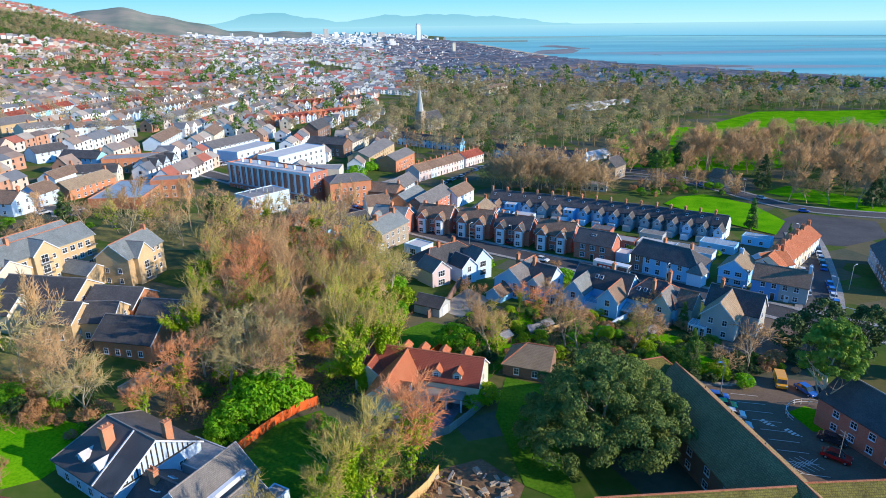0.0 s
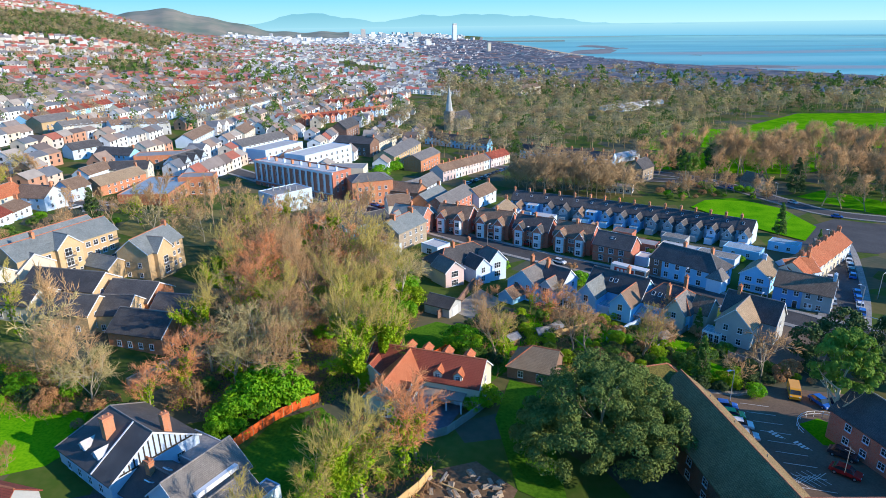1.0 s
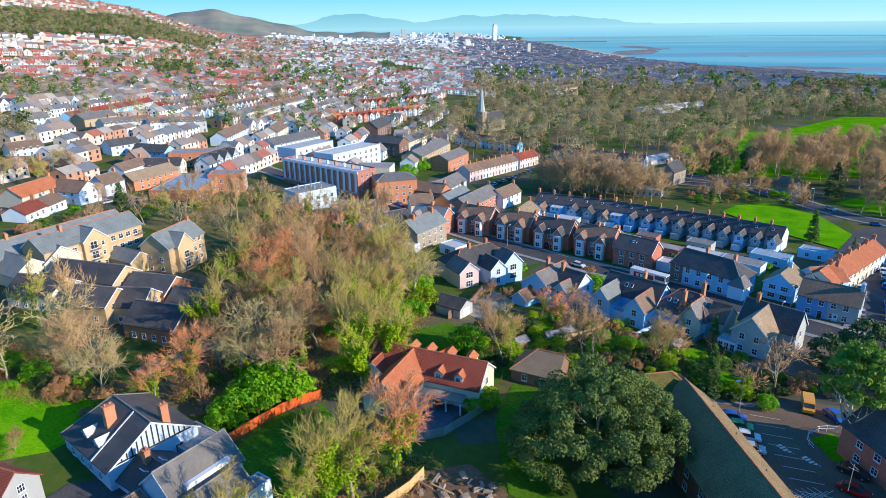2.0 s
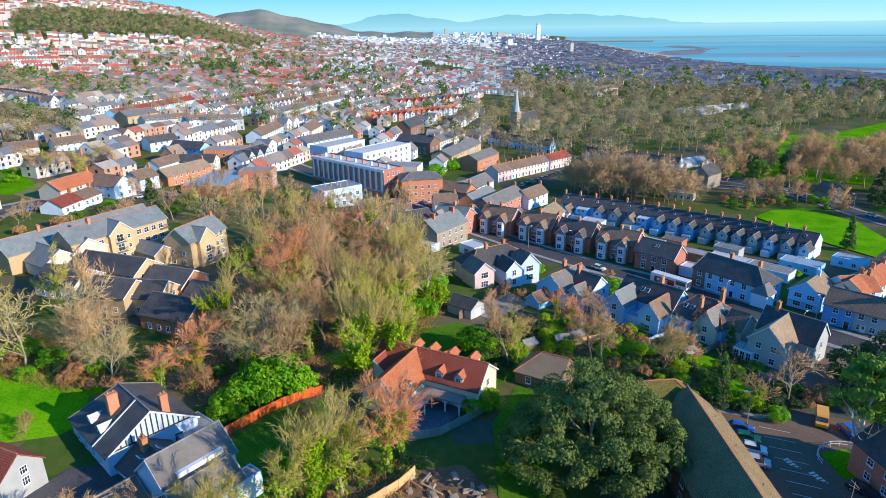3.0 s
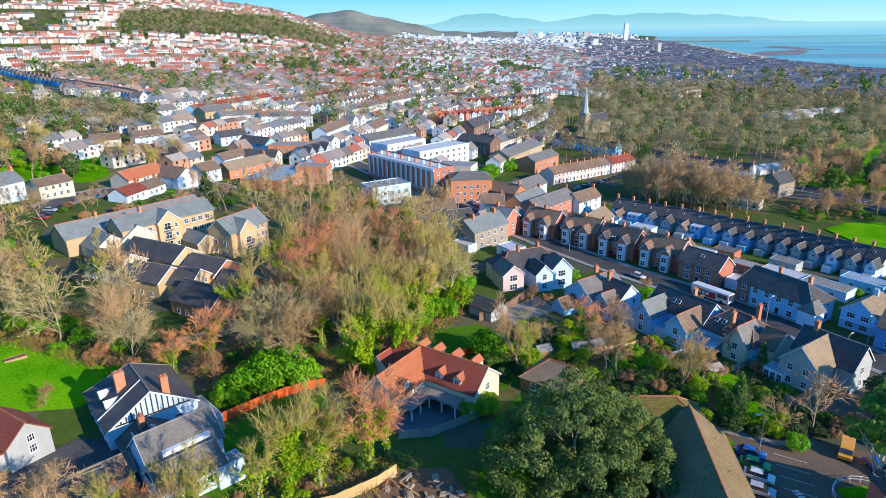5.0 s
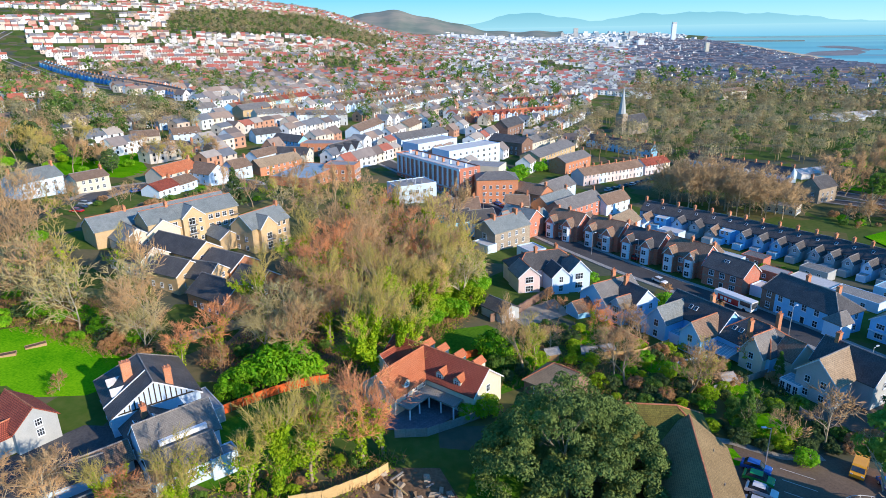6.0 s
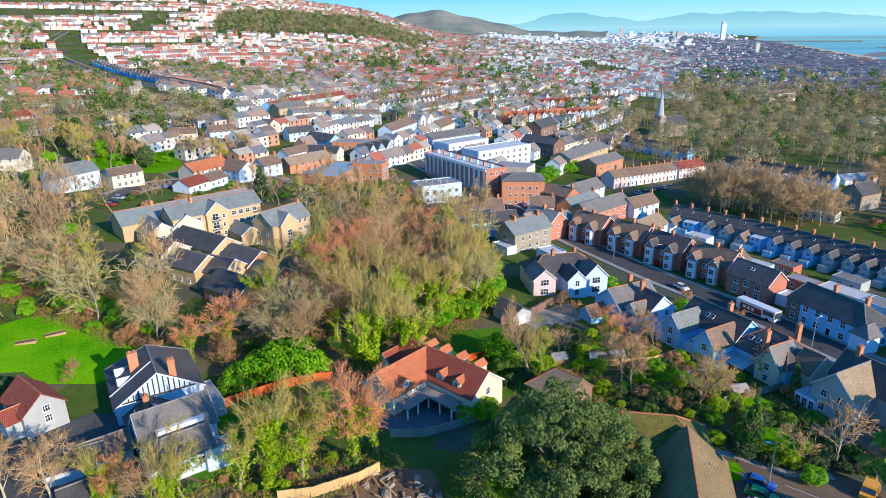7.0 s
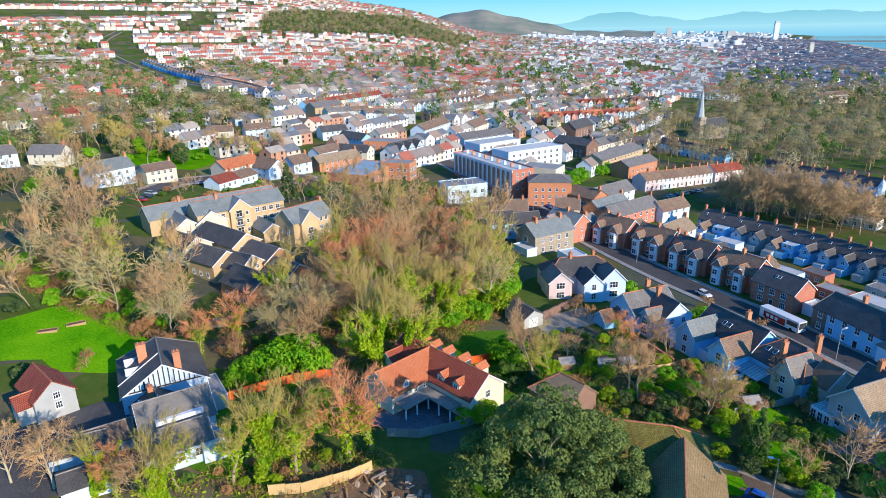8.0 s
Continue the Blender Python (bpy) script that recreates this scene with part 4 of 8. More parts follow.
    block(lw, I(0, 0), 20, 9, 5.6, 9.0, PALE_BLUE_AND_SHADE, SLATE_DARK, hip=(.3, 1), ridge=RIDGE_GREY)
    w = Shape()
    w.box(-10.02, -6.2, -4.53, -4.4, -2, 5.5)
    part("wall_facing", w, BRICK_DARK, lw, "brown brick end bay")
    openings(lw, I(), 20, 9, "-y", 6, (.8, 3.6), 1.3, 1.6, 1, door_at=3, span=.95)
    openings(lw, I(), 20, 9, "+x", 2, (.8, 3.6), 1.2, 1.5)
    block(lw, I(9.5, -3.8, 0, 90), 4, 4, 4.6, 6.4, WHITE, SLATE, hip=(.9, 0))
    chimney(lw, -3, 2.2, 8.0)
    chimney(lw, 5.2, 1.5, 8.2)
    bk = house(48.0, 92.0, -33, "red brick two-storey house with a dark slate roof", "detached_house")
    block(bk, I(), 12, 8.2, 5.6, 8.8, BRICK, SLATE_DARK, wall_label="red brick wall with pale stone bands")
    band = Shape()
    for z in (2.8, 5.3):
        band.box(-6.03, 6.03, -4.15, -4.08, z, z + .22)
    part("stone_band", band, STONE, bk)
    openings(bk, I(), 12, 8.2, "-y", 3, (.8, 3.4), 1.6, 1.6, 2, door_at=1)
    flat_block(bk, I(8.5, 1.5), 4, 5, 2.8, WHITE, FELT_PALE)
    for k in range(2):
        rooflight(bk, I(-1 + k * .9, -1.6, 7.65) @ pose(0, 0, 0, 38, 0, 0), .6, .9)
    wb = house(82.5, 69.5, 52, "white house with a tan-tiled roof and black-framed windows", "detached_house")
    block(wb, I(), 10, 7.5, 5.0, 7.8, PALE_BLUE_AND_SHADE, TAN_TILE)
    openings(wb, I(), 10, 7.5, "-x", 2, (.9, 3.2), 1.8, 1.3, 2)
    openings(wb, I(), 10, 7.5, "-y", 2, (.9, 3.2))
    chimney(wb, 2, 0, 7.2, WHITE)
    s = Shape()
    s.box(-.6, 0, -3.6, 3.6, 2.55, 2.7)
    part("canopy", s, PAINT_WHITE, wb, "white timber balcony canopy", I(-5.2, 0))
    db = house(88.5, 57.0, -33, "pair of rendered houses, one painted bright blue, slate roofed", "semi_detached_house")
    block(db, I(), 13, 8, 5.2, 8.2, GREY_RENDER, BROWN_TILE)
    w = Shape()
    w.box(-6.54, 0, -4.05, -3.95, -2.5, 5.1)
    w.box(-6.55, -6.45, -3.95, 4, -2.5, 5.1)
    part("wall_facing", w, DEEP_BLUE, db, "bright blue painted render")
    openings(db, I(0, -.06), 13, 8, "-y", 4, (.8, 3.4), 1.2, 1.4, 1, door_at=1)
    openings(db, I(), 13, 8, "+x", 1, (.8, 3.4))
    chimney(db, 6, 0, 7.8, WHITE)
    door(db, I(2.0, -4.06), PAINT_WHITE)


# ---- brick semis with white bays ----
def bay_semi(x, y, rot, roof, wall, side=1, tall=9.2):
    h = house(x, y, rot, "red brick semi-detached house with white gabled bay windows", "semi_detached_house", "brick semis along the road")
    block(h, I(0, 1.5), 12.5, 9, 5.8, tall, wall, roof, ridge=RIDGE)
    for bx in (-3.4, 3.2):
        block(h, I(bx, -3.4, 0, 90), 3.2, 3.4, 5.8, 7.9, wall, roof, ridge=RIDGE)
        for z in (.7, 3.3):
            s = Shape()
            s.solid([(-1.4, 0, 0), (-.9, -.7, 0), (.9, -.7, 0), (1.4, 0, 0), (-1.4, 0, 2.5), (-.9, -.7, 2.5), (.9, -.7, 2.5), (1.4, 0, 2.5)], [(0, 1, 5, 4), (1, 2, 6, 5), (2, 3, 7, 6), (0, 3, 2, 1), (4, 5, 6, 7)])
            b = part("bay", s, PAINT_WHITE, h, "white-painted canted bay", I(bx, -5.0, z - .25))
            hang("window", window_meshes(1.5, 1.5, 1)[2], b, I(0, -.71, .4))
    openings(h, I(0, 1.5), 12.5, 9, "-y", 3, (.8, 3.5), 1.0, 1.4, 1, door_at=1, span=.15)
    openings(h, I(0, 1.5), 12.5, 9, "+x", 1, (.9, 3.6), .9, 1.2)
    chimney(h, 0, 1.5, tall - .6, h=1.8, pots=4)
    chimney(h, 5.8 * side, 3.5, tall - 2.2, h=2.6)
    block(h, I(2.0, 8.6, 0, 90), 6, 5.5, 4.8, 7.0, wall, roof)
    return h


def semis():
    bay_semi(-19.5, 116.0, -22, SLATE_BLUE, BRICK)
    bay_semi(-3.5, 120.0, -22, BROWN_TILE, BRICK, -1)
    bay_semi(10.6, 115.5, -24, BROWN_TILE, BRICK)
    bay_semi(23.5, 108.0, -26, SLATE_DARK, BRICK, -1)
    bay_semi(36.5, 101.0, -28, BROWN_TILE, BRICK)
    st = house(-20.5, 100.5, 62, "tall grey stone house with a slate roof and brick chimneys", "stone_house")
    block(st, I(), 16, 9.5, 6.4, 9.6, STONE, SLATE_BLUE, ridge=RIDGE)
    openings(st, I(), 16, 9.5, "-y", 4, (1.0, 3.9), 1.1, 1.5)
    openings(st, I(), 16, 9.5, "-x", 1, (1.0, 3.6), 2.0, 1.8, 2)
    chimney(st, -4.5, 0, 8.8, h=2.2, w=.8, d=1.8, pots=4)
    chimney(st, 5.5, 0, 8.8, h=2.2, w=.8, d=1.8, pots=4)
    flat_block(st, I(-9.8, -2), 4, 7, 3.0, WHITE, FELT_PALE)
    for i, (x, y, wall, roof) in enumerate(((-31.0, 108.5, PALE_BLUE_AND_SHADE, SLATE_DARK), (-38, 103.5, PALE_BLUE_AND_SHADE, SLATE_DARK))):
        t = house(x, y, 42, "blue-rendered terraced house with a dark slate roof", "terraced_house")
        block(t, I(), 9, 8.5, 5.4, 8.4, wall, roof)
        openings(t, I(), 9, 8.5, "-y", 3, (.8, 3.4), 1.1, 1.3)
    for x, y, rot in ((-52, 122, 31), (-43, 127, 31)):
        t = house(x, y, rot, "grey stone cottage with a brown tiled roof", "cottage")
        block(t, I(), 9, 9, 4.2, 7.2, STONE, BROWN_TILE)
        openings(t, I(), 9, 9, "-y", 2, (.8,), 1.1, 1.3)
        chimney(t, 3, 0, 6.6)
    f = house(-8.5, 92.0, -38, "white flat-roofed garage beside the road", "garage")
    flat_block(f, I(), 7, 6, 3.0, WHITE, FELT_PALE)
    openings(f, I(), 7, 6, "-y", 1, (.4,), 2.2, 1.8, 2)


# ---- terraces, built unit by unit ----
UNITS = {}


def terrace_unit(key, m, W, D, he, hr, wall, roof, ridge, rear, label, name, storeys, group, gable):
    """The first house of a kind; the rest of its row are copies."""
    floors = [.8 + 2.7 * k for k in range(storeys)]
    h = root(name, m, label, "house", group)
    part("wall", wall_shape(W, D, he, hr), wall, h)
    r, t = roof_shape(W, D, he, hr, verge=0)
    ob = part("roof", r, roof, h)
    part("ridge_tiles", t, ridge, ob)
    openings(h, I(), W, D, "-y", 2, floors, 1.1, 1.4, 1, door_at=1, span=1.0)
    if rear:
        if rear == 2:
            flat_block(h, I(-W * .1, D / 2 + 2.0), W * .7, 4.0, he - .6, wall, FELT_PALE, .15, "rear_wing")
            openings(h, I(-W * .1, D / 2 + 2.0), W * .7, 4.0, "+y", 2, floors[:2], 1.0, 1.2)
            flat_block(h, I(W * .1, D / 2 + 5.5), W * .6, 3.0, 2.6, wall, SHEET, 0, "lean_to")
        else:
            deep = 5.2 if rear == 1 else 7.0
            block(h, I(-W * .2, D / 2 + deep / 2 - .2, 0, 90), deep, W * .55, he - (.8 if rear == 1 else 1.6), he + (.9 if rear == 1 else .2), wall, BROWN_TILE if rear == 3 else roof)
            openings(h, I(-W * .2, D / 2 + deep / 2 - .2, 0, 90), deep, W * .55, "+x", 1, floors[:2], 1.0, 1.2)
            flat_block(h, I(-W * .2, D / 2 + deep + 1.2), W * .5, 2.8, 2.5, wall, FELT, 0, "lean_to")
        rooflight(h, I(W * .2, D * .22, he + (hr - he) * .56 + .12) @ pose(0, 0, 0, -math.degrees(math.atan2(hr - he, D / 2)), 0, 0))
        openings(h, I(W * .25, 0), W * .4, D, "+y", 1, floors, 1.0, 1.3)
    else:
        openings(h, I(), W, D, "+y", 2, floors, 1.1, 1.3, 1, span=1.0)
    if gable:
        block(h, I(-W * .18, -D / 2 - .3, 0, 90), 2.4, W * .5, he, he + W * .22, wall, roof)
        openings(h, I(-W * .18, -D / 2 - .3, 0, 90), 2.4, W * .5, "-x", 1, floors, 1.5, 1.5, 1)
    chimney(h, W / 2 - .4, 0, hr - .5, pots=2)
    UNITS[key] = h
    return h


def terrace(x0, y0, x1, y1, n, walls, roofs, label, D=8.0, he=5.2, hr=8.0, ridge=None, rear=False, flip=False, storeys=2, name="terraced_house", group="", gable=False, gap=0.0):
    """n houses side by side from one end of a row to the other, stepping with the ground; the front looks to the row's right hand (left, if flip)."""
    rot = math.degrees(math.atan2(y1 - y0, x1 - x0))
    W = math.hypot(x1 - x0, y1 - y0) / n
    rng = random.Random(int(x0 * 7 + y0 * 13) & 0xffff)
    for i in range(n):
        wall, roof = rng.choice(walls), rng.choice(roofs)
        back = rng.choice((1, 1, 2, 3)) if rear else 0
        t = (i + .5) / n
        x, y = x0 + (x1 - x0) * t, y0 + (y1 - y0) * t
        m = pose(x, y, gz(x, y), 0, 0, rot + (180 if flip else 0))
        PLACED.append((x, y, 8))
        key = (round(W, 1), round(rot), D, he, hr, wall.name, roof.name, back, storeys, gable, label)
        if key not in UNITS:
            terrace_unit(key, m, W - gap, D, he, hr, wall, roof, ridge or RIDGE_GREY, back, label, name, storeys, group, gable)
        else:
            copy_thing(UNITS[key], m)


def gabled(x, y, rot, L, W, he, hr, wall, roof, label, name="house", hip=(0, 0), n=3, floors=(.8, 3.4), chim=1, ridge=RIDGE_GREY, sides=("-y", "+x")):
    h = house(x, y, rot, label, name)
    for k in (-.35, .35):
        PLACED.append((x + L * k * math.cos(radians(rot)), y + L * k * math.sin(radians(rot)), W * .6 + 3))
    block(h, I(), L, W, he, hr, wall, roof, hip, ridge)
    for s in sides:
        openings(h, I(), L, W, s, n if s in ("-y", "+y") else max(1, int(W / 4)), floors)
    for k in range(chim):
        chimney(h, (L / 2 - .6) * (1 if k % 2 == 0 else -1), 0, hr - .5)
    return h


def flat(x, y, rot, L, W, h, wall, label, roof=None, n=4, floors=(.8,), name="commercial_building", sides=("-y", "+x"), w=1.4):
    b = root(name, at(x, y, rot), label, "building")
    for k in (-.35, 0, .35):
        PLACED.append((x + L * k * math.cos(radians(rot)), y + L * k * math.sin(radians(rot)), W * .6 + 4))
    flat_block(b, I(), L, W, h, wall, roof)
    for s in sides:
        openings(b, I(), L, W, s, n, floors, w, 1.5, 1, span=.92)
    return b


def town():
    # the long terrace with rear wings, and the row behind the round trees
    for x0, y0, x1, y1, n in ((19, 157.5, 48, 146.5, 5), (48, 146.5, 78, 130, 6), (78, 130, 99.5, 115.5, 5)):
        terrace(x0, y0, x1, y1, n, [WHITE, PALE_BLUE_AND_SHADE, GREY_RENDER], [SLATE_DARK], "rendered terraced house with a dark slate roof and a rear wing", rear=True, flip=True)
    terrace(30, 290, 80, 262, 9, [PALE_BLUE_AND_SHADE, WHITE], [SLATE_DARK], "terraced house with a dark slate roof beside the park", ridge=RIDGE)
    terrace(-32, 329, 10, 309, 8, [PALE_BLUE_AND_SHADE], [SLATE_DARK], "pale blue terraced house with a dark slate roof")
    terrace(-17, 209, 6, 250, 8, [WHITE, PINK], [BROWN_TILE], "white terraced house with a brown tiled roof and pink window trims", gable=False, ridge=RIDGE)
    terrace(7, 252, 18, 271, 4, [PINK, CREAM], [RED_TILE], "pink terraced house with a red tiled roof", ridge=RIDGE)
    terrace(90, 68.5, 120, 103, 6, [WHITE, CREAM], [ORANGE_TILE, BROWN_TILE], "white terraced house with an orange tiled roof stepping up the street", ridge=RIDGE)
    gabled(93, 72.5, 17, 9, 8, 5.2, 8, WHITE, ORANGE_TILE, "white gabled house with an orange tiled roof")
    # roofs behind the brick semis
    gabled(-6.7, 150, 66, 26, 9, 5.4, 8.4, BRICK, SLATE, "brick building with a grey slate roof", n=6)
    gabled(-15.5, 152, 68, 18, 8, 5.2, 8.0, BRICK_ORANGE, SLATE_BLUE, "orange brick building with a pale slate roof", n=5)
    gabled(5, 165, 61, 15, 7.5, 5, 8, WHITE, BROWN_TILE, "white gabled house with a brown roof", n=3)
    gabled(13, 133, 70, 14, 8.5, 5, 8, WHITE, TAN_TILE, "white house with a tan tiled roof", n=3)
    gabled(-21.5, 176, 70, 24, 9, 4.8, 8.0, WHITE, SLATE, "white chapel-like hall with a pale slate roof", n=5, chim=0)
    for x, y, rot, L, W, wall, roof in ((24, 128, -26, 9, 6, GREY_RENDER, FELT), (36, 122, -28, 8, 6, WHITE, SHEET), (47, 114, -30, 10, 6, WHITE, FELT_PALE), (60, 104, -32, 8, 5, BRICK, FELT), (70, 99, -34, 13, 6, CREAM, FELT_PALE), (79, 92, -36, 12, 6, WHITE, SHEET), (90, 100, -36, 11, 6, PALE_BLUE_AND_SHADE, METAL_BLUE), (56, 118, -30, 7, 5, BRICK, SLATE), (30, 137, -26, 8, 5, WHITE, FELT_PALE), (72, 112, -33, 8, 5, GREY_RENDER, SHEET), (106, 107, -38, 9, 5, PALE_BLUE_AND_SHADE, METAL_BLUE)):
        g = house(x, y, rot, "flat-roofed rear garage in the back lane", "garage", "garages in the back lane")
        flat_block(g, I(), L, W, 2.9, wall, roof, .15)
        openings(g, I(), L, W, "-y", 2, (.8,), 1.2, 1.2)
    # shops and the street beyond the wood
    sh = root("shop_parade", at(-73, 169, -31.5), "four-storey red brick shop parade with white bands and flat roof", "building")
    flat_block(sh, I(), 49, 11, 11.6, BRICK, FELT_PALE, .6)
    for i in range(14):
        p = Shape()
        p.box(-.5, .5, -.16, 0, 3.4, 11.6)
        part("white_pier", p, PAINT_WHITE, sh, "white painted pier between windows", I(-24 + i * 3.6 + .6, -5.51))
    openings(sh, I(1.4, -.02), 49, 11, "-y", 13, (.3, 3.9, 6.6, 9.2), 1.5, 1.9, 1, span=.965)
    openings(sh, I(), 49, 11, "+x", 3, (3.9, 6.6, 9.2), 1.2, 1.6)
    s = Shape()
    s.box(-24.6, 24.6, -6.3, -5.4, 2.9, 3.3)
    part("shop_canopy", s, METAL_BLUE, sh)
    s = Shape()
    s.box(-24.6, 24.6, -5.72, -5.4, 11.2, 12.1)
    part("parapet_band", s, PAINT_WHITE, sh, "white painted parapet band")
    for i in range(9):
        chimney(sh, -21 + i * 5.3, 0, 11.6, BRICK_ORANGE if i % 2 else WHITE, h=1.5)
    flat(-70.5, 137.5, 50, 17, 11, 7.2, WHITE, "white flat-roofed building with rooftop plant", FELT, 5, (.8, 3.8))
    for k in range(5):
        s = Shape()
        s.tube((0, 0, 0), (0, 0, 1.6), .35, .35, 8)
        thing("roof_flue", s, STEEL, pose(-70.5 + 2.2 * (k - 2), 137.5 + 1.2 * (k % 3 - 1), gz(-70.5, 137.5) + 7.2), "short metal flue on a flat roof", "flue", "rooftop flues")
    b = root("brick_block", at(-41, 157, 24), "four-storey orange brick block with a shallow slate roof", "building")
    block(b, I(), 17, 12, 10.4, 12.4, BRICK_ORANGE, SLATE, (.8, .8), barge=False)
    openings(b, I(), 17, 12, "-y", 5, (1, 3.8, 6.6), 1.1, 1.4)
    openings(b, I(), 17, 12, "+x", 3, (1, 3.8, 6.6), 1.1, 1.4)
    gabled(-25, 157, -20, 13, 9, 6.6, 9.4, BRICK_ORANGE, BROWN_TILE, "orange brick house beside the brick block", n=4)
    gabled(-27, 140, 20, 9, 8, 5, 8, CREAM, BROWN_TILE, "small house with a brown gabled roof", n=2)
    flat(-80, 227, 62, 36, 14, 9.4, WHITE, "white flat-roofed commercial block", FELT_PALE, 8, (.8, 3.8, 6.6))
    flat(-58, 192, 0, 18, 12, 8.0, CREAM, "cream-walled building with a flat felt roof", FELT, 4, (.8, 3.8))
    flat(-110, 247, 65, 30, 14, 6.4, WHITE, "white low shop building with a flat roof", FELT_PALE, 6, (.8, 3.4))
    gabled(-127, 268, 65, 38, 13, 4.6, 7.6, WHITE, SLATE, "white-walled shop range with a pale slate roof", n=8)
    flat(-123, 141, 95, 30, 19, 4.6, BRICK_ORANGE, "low hall with a pale blue-grey metal roof", METAL_BLUE, 6, (.8,))
    flat(-112, 153, 12, 14, 9, 7.4, BRICK_ORANGE, "flat-roofed orange brick building", FELT, 4, (.8, 3.8))
    flat(-150, 199, 16, 24, 12, 7.0, BRICK_ORANGE, "unfinished brick building behind scaffolding", FELT, 6, (.8, 3.8))
    td = root("public_house", at(-136.6, 194, 80), "black-and-white half-timbered building with twin gables", "building")
    block(td, I(), 21, 9, 6, 9.4, WHITE, SLATE_DARK)
    for x in (-6.5, 0, 6.5):
        block(td, I(x, -3.6, 0, 90), 5, 5.4, 6, 9.2, WHITE, SLATE_DARK)
        timbering(td, I(x, -6.12, 0, -90), 5.4, 6, 9.2, 7)
        openings(td, I(x, -3.6, 0, 90), 5, 5.4, "-x", 2, (.9, 3.7), 1.2, 1.5)
    gabled(-144.5, 148, 75, 24, 8.5, 4.8, 7.6, BRICK_ORANGE, TAN_TILE, "orange brick cottages with a tan tiled roof", "cottage_row", n=6)
    gabled(-150, 128, 80, 10, 8, 5, 8, WHITE, BROWN_TILE, "white gabled house with a brown roof", n=2)
    gabled(-163.8, 164, 84, 17, 8, 4, 6.6, WHITE, BROWN_TILE, "white bungalow with a brown tiled roof", n=4, floors=(.8,))
    gabled(-152.7, 174, 11, 17, 9, 4.6, 7.4, CREAM, SLATE_DARK, "cream gabled house with a slate roof", n=4)
    gabled(-195.9, 208, 63, 16, 9, 5.2, 8, WHITE, SLATE_DARK, "white terraced house with a slate roof", n=4)
    gabled(-173.8, 201, -13, 21, 8, 5.2, 8, PALE_BLUE_AND_SHADE, SLATE_DARK, "pale blue terrace with a slate roof", n=6)
    gabled(-179, 57, 88, 16.5, 9, 6, 9.2, WHITE, SLATE_BLUE, "large white house with a grey slate roof", n=4, chim=2)
    gabled(-172.5, 73, 78, 12, 8.5, 5.2, 7.2, CREAM, BROWN_TILE, "cream modern house with a shallow roof", n=4)
    gabled(-162.5, 104, 87, 19, 9.5, 4.8, 7.8, CREAM, ORANGE_TILE, "buff brick house with an orange tiled roof", n=3)
    gabled(-152, 112.5, -8, 13, 10, 4.8, 8.0, WHITE, BROWN_TILE, "white gabled house with a brown roof", n=3)
    gabled(-149, 84, 95, 11, 8, 3.0, 5.4, WHITE, RED_TILE, "white bungalow with a red tiled roof", n=3, floors=(.8,))
    gabled(-151, 95.5, 95, 11, 8, 3.0, 5.2, WHITE, BROWN_TILE, "white bungalow with a brown tiled roof", n=3, floors=(.8,))
    gabled(-207, 153, 6, 18, 10, 3.4, 6.2, BRICK, BROWN_TILE, "brick bungalow with a brown hipped roof", hip=(.9, .9), n=4, floors=(.8,))
    gabled(-239, 163, 43, 14, 9, 3.4, 6.0, CREAM, BROWN_TILE, "cream bungalow with a brown roof", n=4, floors=(.8,))
    gabled(-259, 200, 67, 15, 9, 4.4, 7.2, WHITE, SLATE, "white house with a slate roof", n=4)
    gabled(-228, 180, 60, 15, 9, 4.4, 7.2, WHITE, BROWN_TILE, "white house with a brown tiled roof", n=4)
    gabled(-334, 235, 0, 12, 10, 5, 8, WHITE, RED_TILE, "white house with a red hipped roof", hip=(.9, .9))
    gabled(-279, 252, 69, 13, 9, 5, 8, WHITE, SLATE, "white gabled house with a slate roof")
    gabled(-251, 267, 75, 24, 12, 6.6, 9.6, BRICK_YELLOW, SLATE, "yellow brick flats with a slate roof", "apartment_block", n=7, floors=(.8, 3.4))
    gabled(-166, 271, 96, 40, 10, 5, 8.2, WHITE, BROWN_TILE, "long white hall with a brown tiled roof", n=9)
    gabled(-148, 297, 96, 26, 11, 5, 8.4, CREAM, BROWN_TILE, "cream house with a tan gabled roof", n=6)
    gabled(-89, 334, 82, 26, 11, 7, 11.5, BRICK_DARK, SLATE_DARK, "stone church hall with a steep slate roof", "church_hall", n=5)
    gabled(-69, 272, -19, 24, 11, 7.4, 10.4, BRICK_DARK, SLATE_DARK, "dark brick block with a slate roof", n=6)
    gabled(-58, 305, 76, 46, 9, 5.6, 8.6, CREAM, SLATE, "grey-roofed terrace in buff brick", n=12)
    gabled(-42, 255, 77, 44, 12, 7.4, 10.2, BRICK_YELLOW, SLATE, "buff brick apartment range with a slate roof", "apartment_block", n=10, floors=(.8, 3.4, 5.6))
    gabled(-27, 241, 70, 25, 10, 6.8, 9.4, BRICK_ORANGE, SLATE, "orange brick apartment range", "apartment_block", n=6)
    terrace(-190, 340, -187, 466, 20, [WHITE, CREAM], [SLATE, BROWN_TILE], "white three-storey terraced house with a grey roof", he=7.2, hr=10, D=9, storeys=3)
    terrace(-267, 262, -276, 368, 16, [WHITE, PALE_BLUE_AND_SHADE, CREAM], [RED_TILE, BROWN_TILE], "white terraced house with a red tiled roof")
    terrace(-256, 342, -252, 480, 20, [WHITE, CREAM, PINK], [RED_TILE, BROWN_TILE, SLATE], "white terraced house with a gabled bay", gable=True)
    terrace(-234, 247, -222, 278, 5, [GREY_RENDER, CREAM], [SLATE, BROWN_TILE], "grey three-storey terraced house", he=7.0, hr=9.6, storeys=3)
